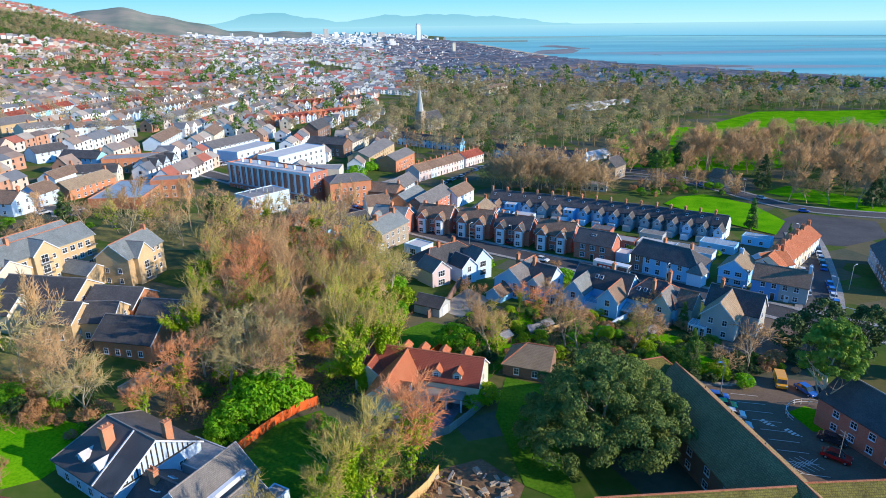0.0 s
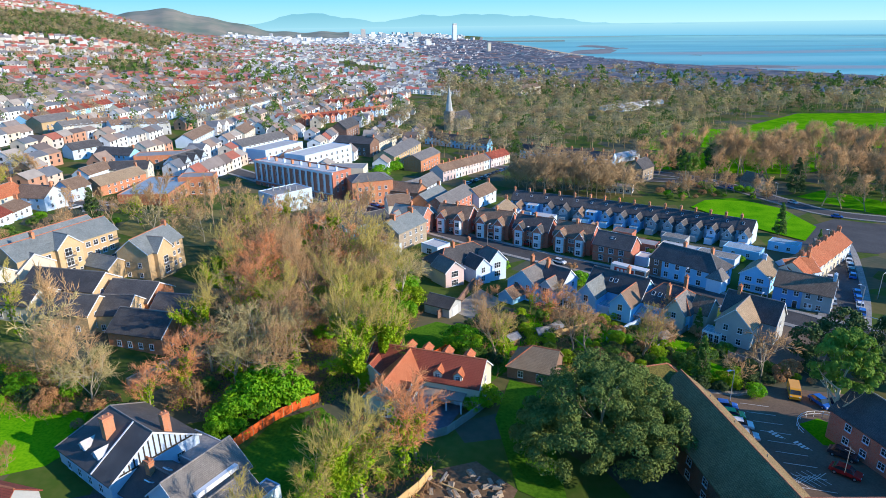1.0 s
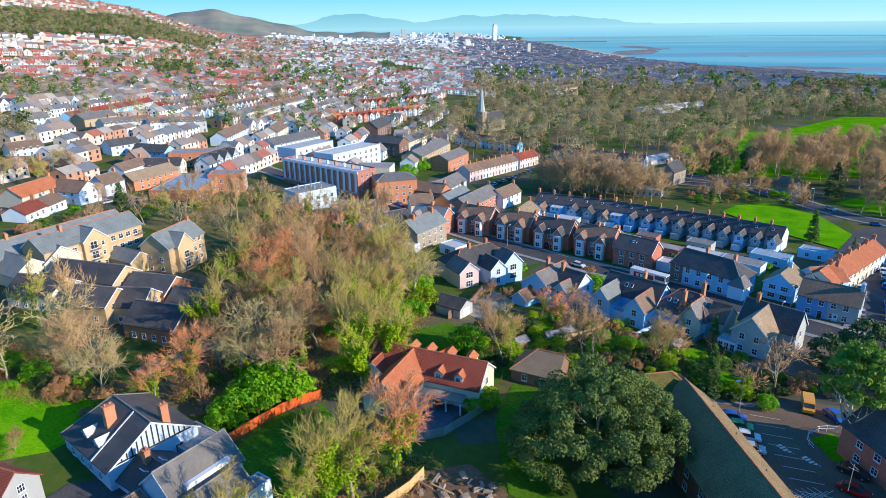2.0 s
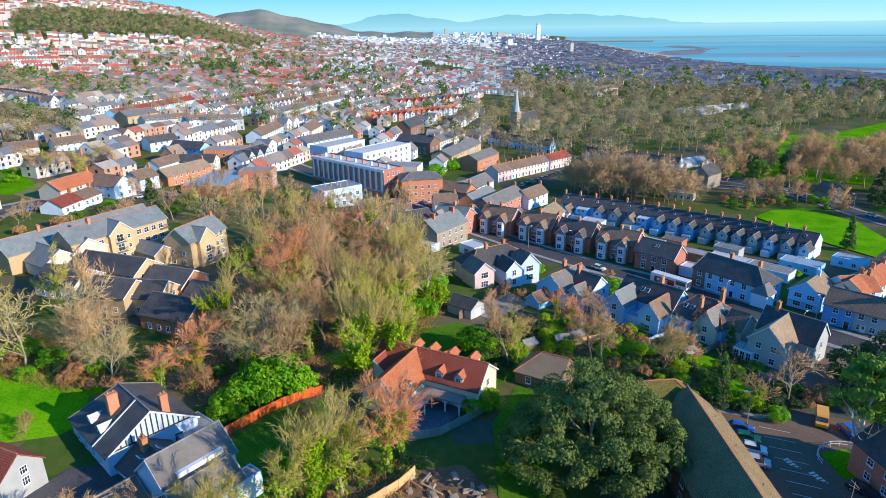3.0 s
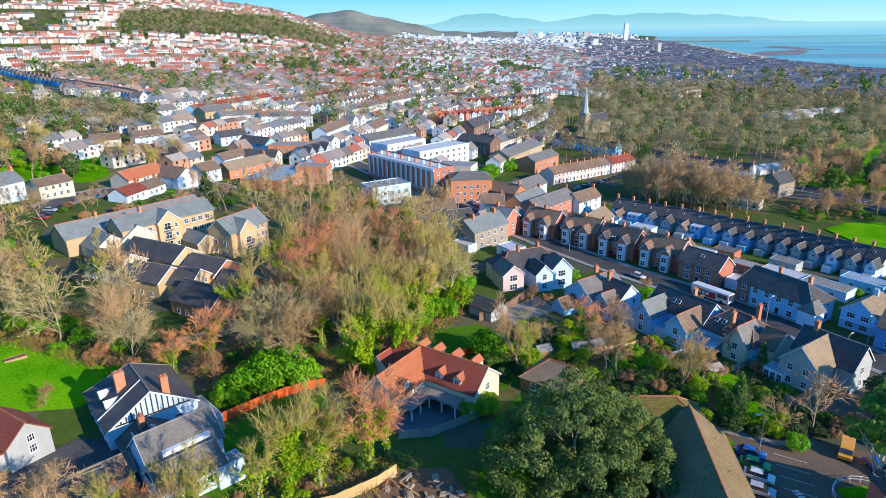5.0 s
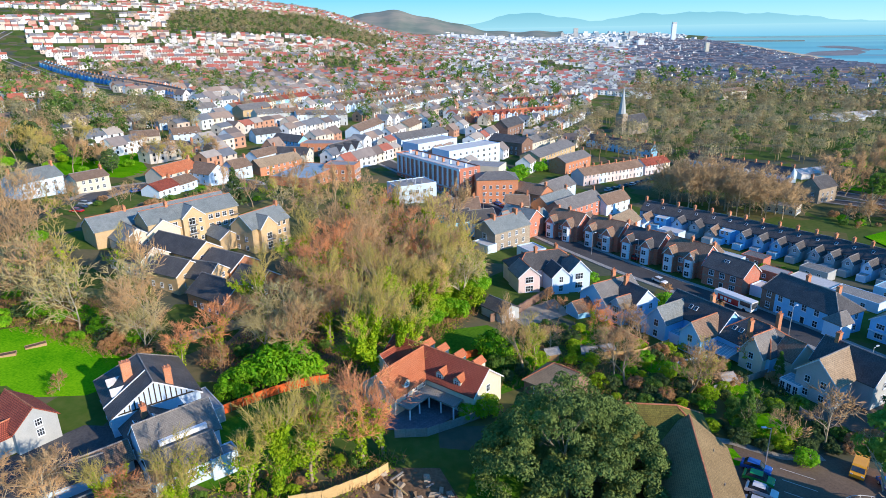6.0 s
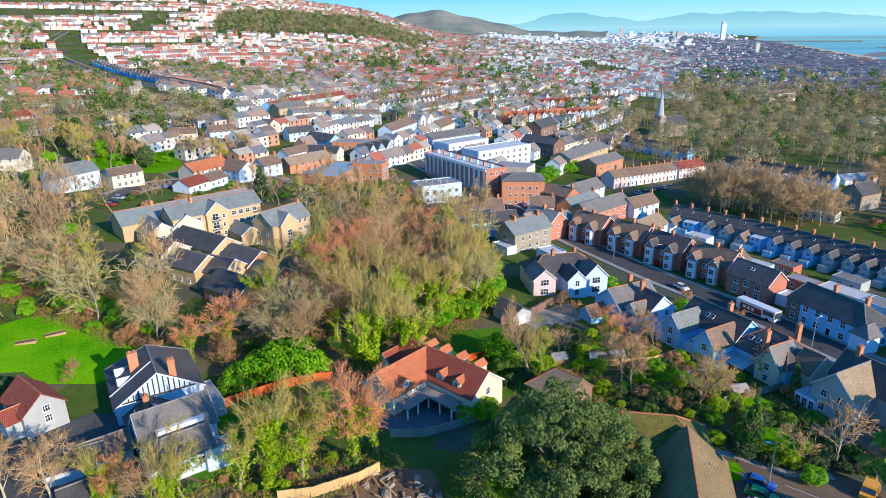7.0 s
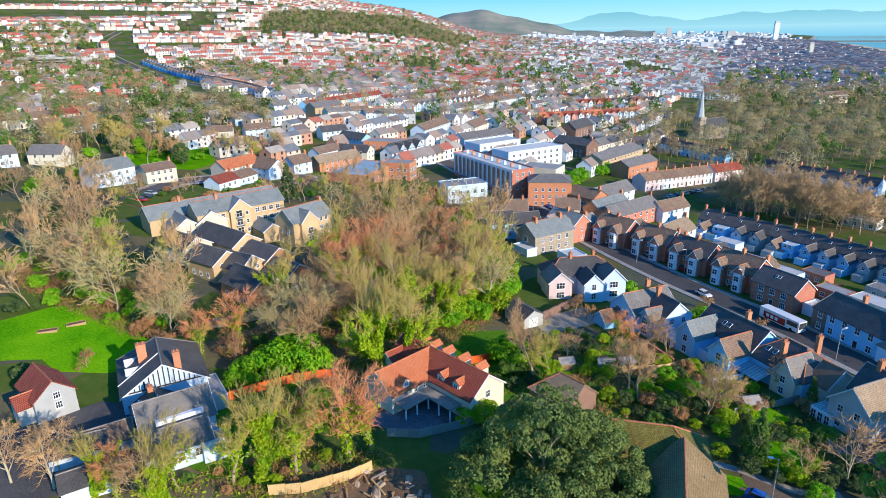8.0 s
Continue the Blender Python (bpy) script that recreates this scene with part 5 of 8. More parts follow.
    terrace(-217, 268, -194, 294, 5, [GREY_RENDER, WHITE], [SLATE, BROWN_TILE], "grey three-storey terraced house", he=7.0, hr=9.6, storeys=3)
    for x0, y0, x1, y1, n in ((-722, 468, -510, 404, 24), (-510, 404, -352, 309, 20)):
        terrace(x0, y0, x1, y1, n, [PALE_BLUE_AND_SHADE, DEEP_BLUE, PALE_BLUE_AND_SHADE], [SLATE_DARK, BROWN_TILE], "blue-rendered terraced house with a projecting gable", gable=True)
    terrace(-131, 368, -83, 470, 15, [WHITE, BRICK], [RED_TILE, ORANGE_TILE], "terraced house with red roof and gabled white bay", gable=True)
    terrace(-193, 474, -152, 548, 10, [WHITE, PINK, BRICK], [RED_TILE, SLATE], "gabled white terraced house", gable=True)
    terrace(-225, 330, -221, 440, 14, [WHITE, CREAM], [BROWN_TILE, SLATE], "white terraced house with a brown roof", gable=True)
    terrace(-300, 500, -222, 560, 12, [WHITE, PINK, CREAM], [RED_TILE, SLATE, BROWN_TILE], "white gabled house with a red or grey roof", gable=True)
    terrace(-350, 590, -215, 650, 15, [WHITE, PINK, BRICK], [RED_TILE, BROWN_TILE], "red-roofed terraced house with a gabled bay", gable=True)
    terrace(-140, 480, -90, 570, 10, [WHITE, BRICK, PINK], [RED_TILE, SLATE_DARK], "terraced house with a gabled front bay", gable=True)
    terrace(-293, 92, -297, 125, 5, [WHITE, CREAM], [BROWN_TILE, RED_TILE], "white terraced house with a brown roof")
    terrace(-320, 80, -330, 136, 8, [WHITE, CREAM], [BROWN_TILE, RED_TILE], "white terraced house with a brown roof")
    gabled(-314, 145, 69, 15, 9, 6, 9, WHITE, BROWN_TILE, "white house with a brown roof", n=4)
    gabled(-225, 62, 30, 14, 9, 5, 8, CREAM, SLATE, "cream house standing among bare trees", n=3)
    gabled(-232, 45, 80, 12, 9, 5, 8, WHITE, SLATE, "white house standing among bare trees", n=3)
    # the villas by the park
    gabled(86, 226, 52, 13, 9, 7, 11, STONE, SLATE_DARK, "grey stone villa with steep slate gables", "villa", n=3, chim=2, sides=("-y", "-x", "+x"))
    gabled(135, 207, -63, 9, 7, 4, 7.6, STONE, BROWN_TILE, "stone park lodge with a steep roof", "lodge", n=2, floors=(.8,))
    flat(70, 196, -20, 12, 7, 3.2, CREAM, "cream single-storey sports pavilion", FELT, 4, (.8,), "pavilion")
    gabled(58, 712, 49, 40, 14, 9, 12, CREAM, BROWN_TILE, "large cream mansion among the park trees", "mansion", n=8, floors=(1, 4, 7))


def church():
    c = root("church", at(-21, 397, 60), "stone church with a tall pale spire", "church")
    s = Shape()
    s.box(-3, 3, -3, 3, -2, 15)
    part("tower", s, STONE, c)
    sp = Shape()
    ring = [(2.9 * math.cos(math.pi / 8 + math.pi / 4 * i), 2.9 * math.sin(math.pi / 8 + math.pi / 4 * i), 15) for i in range(8)]
    sp.solid(ring + [(0, 0, 35)], [(i, (i + 1) % 8, 8) for i in range(8)] + [tuple(range(7, -1, -1))])
    part("spire", sp, GREY_RENDER, c, "pale stone octagonal spire")
    block(c, I(14, 0), 24, 11, 7, 13, STONE, SLATE_DARK, barge=False)
    openings(c, I(14, 0), 24, 11, "-y", 5, (2,), 1.0, 3.2, 0)


timbered_house()
red_roof_house()
school()
apartments()
villas()
semis()
town()
terrace(121, 56, 135, 86, 5, [BRICK_DARK, GREY_RENDER], [SLATE_DARK], "terraced house with dark slate roof beside parked cars", group="side street terrace")
church()

# ---- trees ----
def unit(v):
    return v / (np.linalg.norm(v, axis=-1, keepdims=True) + 1e-9)


def grow(seed, height, spread=.5, fork=.3, levels=4, kids=(6, 5, 5, 4), up=.18, lean=.0, droop=0.0):
    """Branch segments of a tree: start, end, radii, level."""
    rng = np.random.default_rng(seed)
    segs = []

    def limb(p, d, length, r, level):
        n = (4, 3, 3, 2, 1)[min(level, 4)]
        pts, q, dd = [], p, d
        for i in range(n):
            dd = unit(dd + rng.normal(0, .13 + .05 * level, 3) + np.array((0, 0, up * (1 if level else .3) - droop * level)))
            e = q + dd * length / n
            ra, rb = r * (1 - .75 * i / n), r * (1 - .75 * (i + 1) / n)
            segs.append((q, e, ra, rb if level < levels else .004, level))
            pts.append((q, e, dd, rb, (i + 1) / n))
            q = e
        if level >= levels:
            return
        for k in range(kids[level]):
            f = fork + (1 - fork) * (k + rng.random()) / kids[level] if level == 0 else .25 + .75 * (k + rng.random()) / kids[level]
            i = min(int(f * n), n - 1)
            a, b, di, rb, _ = pts[i]
            t = f * n - i
            s = a + (b - a) * min(t, 1)
            turn = unit(np.cross(di, rng.normal(0, 1, 3)))
            ang = spread * (.75 + .5 * rng.random()) * (1.12 - .13 * level)
            nd = unit(di * math.cos(ang) + turn * math.sin(ang))
            limb(s, nd, length * (.62, .60, .62, .70)[level] * (.75 + .5 * rng.random()) * (1.15 - .45 * f), max(rb * .62, .012), level + 1)

    limb(np.array((0, 0, -.4)), unit(np.array((lean, 0, 1.0))), height * .78, height * .021, 0)
    return segs


def wood_arrays(segs, lo, hi, sides=3, thick=1.0, least=.012):
    """Tapered prisms for the segments of the levels lo to hi, as vertex and triangle arrays."""
    pick = [s for s in segs if lo <= s[4] <= hi]
    if not pick:
        return np.zeros((0, 3)), np.zeros((0, 3), int)
    a, b = np.array([s[0] for s in pick]), np.array([s[1] for s in pick])
    ra, rb = np.maximum(np.array([s[2] for s in pick]) * thick, least), np.maximum(np.array([s[3] for s in pick]) * thick, least * .4)
    d = unit(b - a)
    s = unit(np.cross(d, np.where(np.abs(d[:, 2:3]) < .9, [[0, 0, 1.0]], [[1.0, 0, 0]])))
    t = np.cross(d, s)
    v = []
    for k in range(sides):
        c, n = math.cos(2 * math.pi * k / sides), math.sin(2 * math.pi * k / sides)
        v += [a + (s * c + t * n) * ra[:, None], b + (s * c + t * n) * rb[:, None]]
    v = np.stack(v, 1).reshape(-1, 3)
    base = np.arange(len(pick))[:, None] * 2 * sides
    f = []
    for k in range(sides):
        i, j = 2 * k, 2 * ((k + 1) % sides)
        f += [base + [i, j, j + 1], base + [i, j + 1, i + 1]]
    return v, np.concatenate(f, 1).reshape(-1, 3)


def twig_arrays(segs, level, r):
    """Three-sided spikes for the last twigs."""
    pick = [s for s in segs if s[4] == level]
    a, b = np.array([s[0] for s in pick]), np.array([s[1] for s in pick])
    d = unit(b - a)
    s = unit(np.cross(d, np.where(np.abs(d[:, 2:3]) < .9, [[0, 0, 1.0]], [[1.0, 0, 0]])))
    t = np.cross(d, s)
    v = np.stack([a + s * r, a + (t * .87 - s * .5) * r, a - (t * .87 + s * .5) * r, b + (b - a) * .25], 1).reshape(-1, 3)
    k = np.arange(len(pick))[:, None] * 4
    return v, np.concatenate([k + [0, 1, 3], k + [1, 2, 3], k + [2, 0, 3]], 1).reshape(-1, 3)


def leaf_arrays(centres, size, rng, facing=None):
    """A bent leaf of two triangles at each centre."""
    n = len(centres)
    a = unit(rng.normal(0, 1, (n, 3)))
    if facing is not None:
        a = unit(np.cross(facing + rng.normal(0, .45, (n, 3)), a))
        b = unit(np.cross(facing + rng.normal(0, .45, (n, 3)), a))
    else:
        b = unit(np.cross(a, rng.normal(0, 1, (n, 3))))
    s = size * (.6 + .8 * rng.random((n, 1)))
    c = np.cross(a, b)
    v = np.stack([centres - a * s, centres + b * s * .55 + c * s * .2, centres + a * s, centres - b * s * .55 + c * s * .2], 1).reshape(-1, 3)
    k = np.arange(n)[:, None] * 4
    return v, np.concatenate([k + [0, 1, 2], k + [0, 2, 3]], 1).reshape(-1, 3)


def join_arrays(parts_list):
    v, f, k = [], [], 0
    for a, b in parts_list:
        v.append(a)
        f.append(b + k)
        k += len(a)
    return np.concatenate(v), np.concatenate(f)


TREES = {}


def bare_tree(kind):
    """Meshes of a leafless tree: trunk and limbs, twigs, and ivy where it has some."""
    if kind in TREES:
        return TREES[kind]
    seed, height, spread, fork, bark, twig, ivy, up, kids, thick = {
        "oak_a": (3, 14, .72, .28, BARK, TWIG, 0, .10, (8, 6, 6, 5), 1.0),
        "oak_b": (8, 13, .68, .30, BARK, TWIG, 0, .12, (8, 6, 6, 5), 1.0),
        "olive": (21, 13, .62, .25, BARK, TWIG_OLIVE, 900, .14, (8, 6, 6, 5), 1.0),
        "ivy": (33, 15, .50, .25, BARK, TWIG_OLIVE, 6600, .2, (8, 6, 5, 5), 1.0),
        "pale": (41, 13, .75, .2, BARK_PALE, TWIG_PALE, 0, .06, (8, 6, 6, 5), .8),
        "russet": (52, 13, .62, .22, BARK, TWIG_RED, 700, .12, (8, 6, 6, 5), 1.0),
        "tall": (65, 17, .42, .3, BARK, TWIG, 0, .22, (9, 6, 5, 5), 1.0),
        "birch": (74, 12, .55, .2, BARK_PALE, TWIG, 0, -.02, (9, 6, 6, 5), .9),
        "round": (95, 12, .80, .22, BARK, CLUMP_TWIG, 0, .10, (9, 6, 6, 5), 1.0),
        "shrub": (88, 6, .7, .05, BARK, BUSH_BROWN, 0, .12, (9, 6, 5, 4), .9),
    }[kind.replace("_low", "").replace("_far", "")]
    if kind.endswith("_far"):
        segs = grow(seed, height, spread, fork, 4, (8, 6, 5, 4), up)
        v, f = wood_arrays(segs, 0, 1, 3, thick, .06)
        w, g = join_arrays([twig_arrays(segs, 2, .06), twig_arrays(segs, 3, .055), twig_arrays(segs, 4, .055)])
        ivy = 0
    elif kind.endswith("_low"):
        segs = grow(seed, height, spread, fork, 4, (7, 5, 4, 3), up)
        v, f = wood_arrays(segs, 0, 2, 3, thick, .05)
        w, g = join_arrays([wood_arrays(segs, 3, 3, 3, thick, .05), twig_arrays(segs, 4, .075)])
        ivy //= 8
    else:
        segs = grow(seed, height, spread, fork, 4, kids, up)
        v, f = wood_arrays(segs, 0, 2, 5, thick * 1.25, .03)
        w, g = join_arrays([wood_arrays(segs, 3, 3, 3, thick, .035), twig_arrays(segs, 4, .034)])
    meshes = [("trunk", fast_mesh("trunk", v, f, [bark])), ("crown", fast_mesh("crown", w, g, [twig]))]
    if ivy:
        rng = np.random.default_rng(seed)
        pick = [s for s in segs if s[4] <= 2 and s[0][2] < height * .72]
        wts = np.array([(s[2] + .04) * np.linalg.norm(s[1] - s[0]) for s in pick])
        i = rng.choice(len(pick), ivy, p=wts / wts.sum())
        a, b = np.array([pick[k][0] for k in i]), np.array([pick[k][1] for k in i])
        r = np.array([pick[k][2] for k in i])[:, None]
        c = a + (b - a) * rng.random((ivy, 1)) + unit(rng.normal(0, 1, (ivy, 3))) * (r + .2 + .5 * rng.random((ivy, 1)))
        meshes.append(("ivy", fast_mesh("ivy", *leaf_arrays(c, .5 if kind.endswith("_low") else .29, rng), [IVY])))
    TREES[kind] = meshes
    return meshes


KIND_NAMES = {"ivy": "ivy_clad_tree", "birch": "birch_tree", "shrub": "bare_shrub", "round": "round_topped_tree", "russet": "russet_tree"}


def plant(kind, x, y, scale=1.0, rz=0.0, label="", name="bare_tree", group="", category="tree", meshes=None, dz=0.0):
    if not meshes:
        name = KIND_NAMES.get(kind, name)
    if not meshes and math.hypot(x + 10, y) > 62:
        kind += "_low" if math.hypot(x - 10, y + 90) < 240 else "_far"
    parts_of = meshes or bare_tree(kind)
    m = pose(x, y, gz(x, y) + dz, 0, 0, rz) @ Matrix.Scale(scale, 4)
    if len(parts_of) == 1:
        ob = new(name, parts_of[0][1])
        ob.matrix_world = m
        return tagged(ob, label, category, group)
    t = root(name, m, label, category, group)
    for n, me in parts_of:
        hang(n, me, t)
    return t


def clump_centres(rng, lobes, per, shell=.75):
    """Leaf centres on the shells of many lobes, each (x, y, z, radius)."""
    out, way = [], []
    for x, y, z, r in lobes:
        d = unit(rng.normal(0, 1, (per, 3)))
        d[:, 2] = np.where(d[:, 2] < -.3, -d[:, 2], d[:, 2])
        out.append(np.array((x, y, z)) + d * r * (shell + (1 - shell) * rng.random((per, 1)) ** .5) * (1, 1, .8))
        way.append(d)
    return np.concatenate(out), np.concatenate(way)


def evergreen(kind):
    """Meshes of a leafy tree or shrub."""
    if kind in TREES:
        return TREES[kind]
    rng = np.random.default_rng(len(kind) * 17 + ord(kind[0]))
    lobes, leaf, mat, per = [], .2, OAK, 120
    H = 10.0
    if kind == "holm_oak":
        H = 17
        for cx, cy, rad, top in ((-7.4, -2.5, 6.0, 12.5), (-1.0, 1.0, 7.6, 19), (6.6, .5, 6.4, 15), (2.4, -5.4, 5.6, 12.5), (-4.6, 5.4, 5.6, 13), (4.5, 5.4, 5.4, 13.5), (-9.8, 2.5, 4.4, 9.5), (9.6, -3.0, 4.2, 10.5)):
            for i in range(int(rad * 11)):
                a, u = rng.random() * 2 * math.pi, rng.random() * 1.5 - .5
                el, k = math.asin(max(-1, min(1, u))), .84 + .2 * rng.random()
                half = (top - 2.0) / 2
                lobes.append((cx + rad * math.cos(el) * math.cos(a) * k, cy + rad * math.cos(el) * math.sin(a) * k, top - half + half * math.sin(el) * k, .9 + .9 * rng.random()))
        leaf, mat, per = .2, OAK, 190
    elif kind in ("laurel", "bush", "hedge_bush", "brown_bush", "dark_bush"):
        H = 4
        for i in range(42):
            d = rng.normal(0, 1, 3)
            d /= np.linalg.norm(d)
            lobes.append((2.2 * d[0], 2.2 * d[1], 1.7 + 1.7 * d[2] * (.9 if d[2] > 0 else .6), .5 + .5 * rng.random()))
        leaf, mat, per = .19, {"laurel": LAUREL, "bush": IVY, "hedge_bush": CYPRESS, "brown_bush": BUSH_BROWN, "dark_bush": CONIFER}[kind], 58
    elif kind in ("conifer", "cypress"):
        H = 13
        for i in range(120):
            z = rng.random() ** 1.3
            r = (2.9 if kind == "conifer" else 1.9) * (1 - z) * (.75 + .35 * rng.random()) + .15
            a = rng.random() * 2 * math.pi
            lobes.append((r * math.cos(a), r * math.sin(a), 1.2 + 11.6 * z, .35 + .55 * (1 - z)))
        leaf, mat, per = .3, (CONIFER if kind == "conifer" else CYPRESS), 24
    elif kind == "pine":
        H = 16
        for i in range(110):
            z = .62 + .38 * (i % 6) / 5
            r = 4.7 * math.sin(math.pi * min(1, (1.05 - z) / .56)) ** .6 * (.25 + .75 * rng.random() ** .6)
            a = rng.random() * 2 * math.pi
            lobes.append((r * math.cos(a), r * math.sin(a), 16 * z - .12 * r + rng.uniform(-.25, .25), .5 + .45 * rng.random()))
        leaf, mat, per = .26, PINE, 90
    elif kind == "dark_tree":
        H = 12
        for i in range(110):
            d = rng.normal(0, 1, 3)
            d /= np.linalg.norm(d)
            lobes.append((3.6 * d[0] * (1 + .2 * math.sin(7 * d[2])), 3.6 * d[1], 6.4 + 4.8 * d[2], .7 + .7 * rng.random()))
        leaf, mat, per = .32, CONIFER, 36
    c, d = clump_centres(rng, lobes, per)
    d, c = d[c[:, 2] > .1], c[c[:, 2] > .1]
    crown = fast_mesh("crown", *leaf_arrays(c, leaf, rng, d), [mat])
    if kind in ("laurel", "bush", "hedge_bush", "brown_bush", "dark_bush"):
        TREES[kind] = [("crown", crown)]
        return TREES[kind]
    segs = grow(5, H * .95, .6, .25, 2 if H > 5 else 1, (8, 5), .15)
    TREES[kind] = [("trunk", fast_mesh("trunk", *wood_arrays(segs, 0, 2, 6, 1.4 if kind in ("holm_oak", "pine") else .8), [BARK_PALE if kind == "pine" else BARK])), ("crown", crown)]
    return TREES[kind]


def leafy(kind, x, y, scale=1.0, rz=0.0, label="", name="evergreen_tree", group="", category="tree"):
    return plant(kind, x, y, scale, rz, label, name, group, category, evergreen(kind))


def scatter(seed, poly, n, gap, avoid=()):
    """n random places inside an outline, at least gap apart and off the given discs."""
    rng, out = random.Random(seed), []
    xs, ys = [p[0] for p in poly], [p[1] for p in poly]
    for _ in range(n * 60):
        x, y = rng.uniform(min(xs), max(xs)), rng.uniform(min(ys), max(ys))
        if inside(poly, x, y) and all(math.hypot(x - a, y - b) > gap for a, b in out) and all(math.hypot(x - a, y - b) > r for a, b, r in avoid):
            out.append((x, y))
            if len(out) == n:
                break
    return out


BARE = {"oak_a": "leafless brown-twigged tree in winter", "oak_b": "leafless wide-spreading brown winter tree", "olive": "leafless tree with olive twigs and some ivy", "ivy": "leafless tree thickly clad in yellow-green ivy", "pale": "leafless tree with pale lichen-grey branches", "russet": "leafless tree with russet-red twigs", "tall": "tall slender leafless tree with brown twigs", "birch": "leafless birch with pale bark and fine brown twigs", "shrub": "brown leafless shrub on rough ground"}


def woods():
    rng = random.Random(4)
    # single trees of the foreground
    for kind, x, y, s in (("russet", -4.6, -20, 1.1), ("russet", -3.2, -16.5, .85), ("ivy", -12, -31, .95), ("olive", -9.5, -26.5, 1.0), ("olive", -15.5, -33, .85), ("olive", -20.5, -38, .75), ("birch", -35, -47, .85), ("birch", -41, -49.5, .8), ("birch", -38, -44.5, .7), ("ivy", -29, -45, .6), ("russet", -12.5, -22.5, .7), ("pale", -58, -9.5, .8), ("oak_a", -66, -7.5, .9), ("oak_b", -94, -18, 1.0), ("olive", -96, -30, .95), ("pale", -90, -6, 1.0), ("russet", -47, -12, .7), ("oak_a", -72, -36, .6), ("ivy", -14.5, 3, 1.15), ("ivy", -12.5, 7, 1.0), ("ivy", -20.5, 8.5, 1.0), ("pale", -34, 1.5, 1.15),
                          ("birch", -22, -42.5, .75), ("ivy", -18.5, -41, .62), ("russet", -25.5, -44, .62), ("tall", 9.5, 18, .72), ("olive", 11, 21.5, .75), ("oak_b", 26, 24, .75), ("oak_a", 28.5, 21.5, .7), ("oak_b", 40, 22.5, .85), ("olive", 43, 25, .7), ("russet", 22, 38, .6),
                          ("birch", 60.5, 14, .85), ("oak_a", 55, 13, .5), ("russet", 18, 44, .55), ("oak_b", 24, 46, .6), ("russet", 50.5, 39, .55), ("birch", 12, 30, .5), ("oak_a", 29, 44, .45), ("shrub", -20, -12, .7), ("shrub", -41, -9, 1.0), ("shrub", -46, -6, .9), ("shrub", -55, -14, .7), ("shrub", -61, -26, .6), ("shrub", 9, 52, .7), ("shrub", 5, 56, .7), ("shrub", 33, 75, .7), ("shrub", 45, 68, .7)):
        plant(kind, x, y, s, rng.uniform(0, 360), BARE[kind])
    # the wood in the middle
    wood = [(-44, -6), (-24, 2), (-20, 22), (-12, 34), (-9, 42), (-14, 62), (-28, 84), (-44, 98), (-62, 103), (-70, 80), (-62, 52), (-50, 30), (-47, 8)]
    kinds = ["oak_a", "oak_b", "olive", "ivy", "ivy", "russet", "russet", "tall", "pale", "oak_a", "oak_b", "birch"]
    for x, y in scatter(11, wood, 62, 6.0):
        k = rng.choice(kinds)
        plant(k, x, y, rng.uniform(.85, 1.2), rng.uniform(0, 360), BARE[k], group="trees of the wood")
    # beyond the wood towards the shops, and left of the flats
    for poly, n, gap, seed, lo, hi in (([(-70, 84), (-62, 108), (-90, 128), (-118, 118), (-112, 88), (-88, 78)], 26, 6.5, 12, .5, .8), ([(-134, 26), (-104, 6), (-84, 12), (-68, 4), (-62, -4), (-72, -10), (-92, -8), (-120, -10), (-140, 8)], 24, 7.5, 13, .65, .95),
                                 ([(-205, 62), (-190, 40), (-196, 10), (-150, 30), (-138, 44), (-150, 50), (-164, 46)], 16, 8, 14, .6, .9), ([(-250, 70), (-200, 90), (-196, 112), (-225, 130), (-262, 118)], 20, 9, 15, .6, .95),
                                 ([(-205, 128), (-185, 118), (-172, 135), (-182, 160), (-200, 175)], 9, 7, 16, .6, .8)):
        for x, y in scatter(seed, poly, n, gap):
            if x < -180 and rng.random() < .45:
                leafy(rng.choice(["dark_tree", "laurel", "bush"]), x, y, rng.uniform(.8, 1.3), rng.uniform(0, 360), "green evergreen among bare trees", group="evergreens on the slope")
                continue
            k = rng.choice(["oak_a", "oak_b", "olive", "pale", "tall"])
            plant(k, x, y, rng.uniform(lo, hi) * 1.2, rng.uniform(0, 360), BARE[k], group="trees round the flats")
    # the clump of round-topped trees and the park edge
    for x, y in scatter(17, [(20, 196), (30, 184), (52, 178), (70, 180), (76, 190), (70, 204), (48, 212), (26, 212)], 34, 5.6):
        dome = 1.42 - .5 * (((x - 46) / 30) ** 2 + ((y - 194) / 26) ** 2)
        plant("round", x, y, max(.75, dome) * rng.uniform(.94, 1.06), rng.uniform(0, 360), "leafless round-topped tree with pinkish-brown twigs", group="round-topped trees")
    park = [(88, 240), (112, 238), (140, 232), (152, 214), (170, 190), (190, 165), (250, 190), (260, 280), (230, 340), (180, 330), (140, 300), (110, 300)]
    for x, y in scatter(18, park, 135, 6.6):
        k = rng.choice(["oak_a", "oak_b", "tall", "oak_a", "oak_b"])
        plant(k, x, y, rng.uniform(.9, 1.25), rng.uniform(0, 360), BARE[k], group="park trees")
    for kind, x, y, s in (("tall", 139, 264, 1.2), ("oak_b", 125, 228, 1.2), ("oak_a", 150, 172, .9), ("oak_b", 156, 168, .9), ("oak_a", 163, 163, .95), ("tall", 171, 158, .9), ("oak_b", 95, 236, 1.0)):
        plant(kind, x, y, s, rng.uniform(0, 360), BARE[kind], group="park trees")
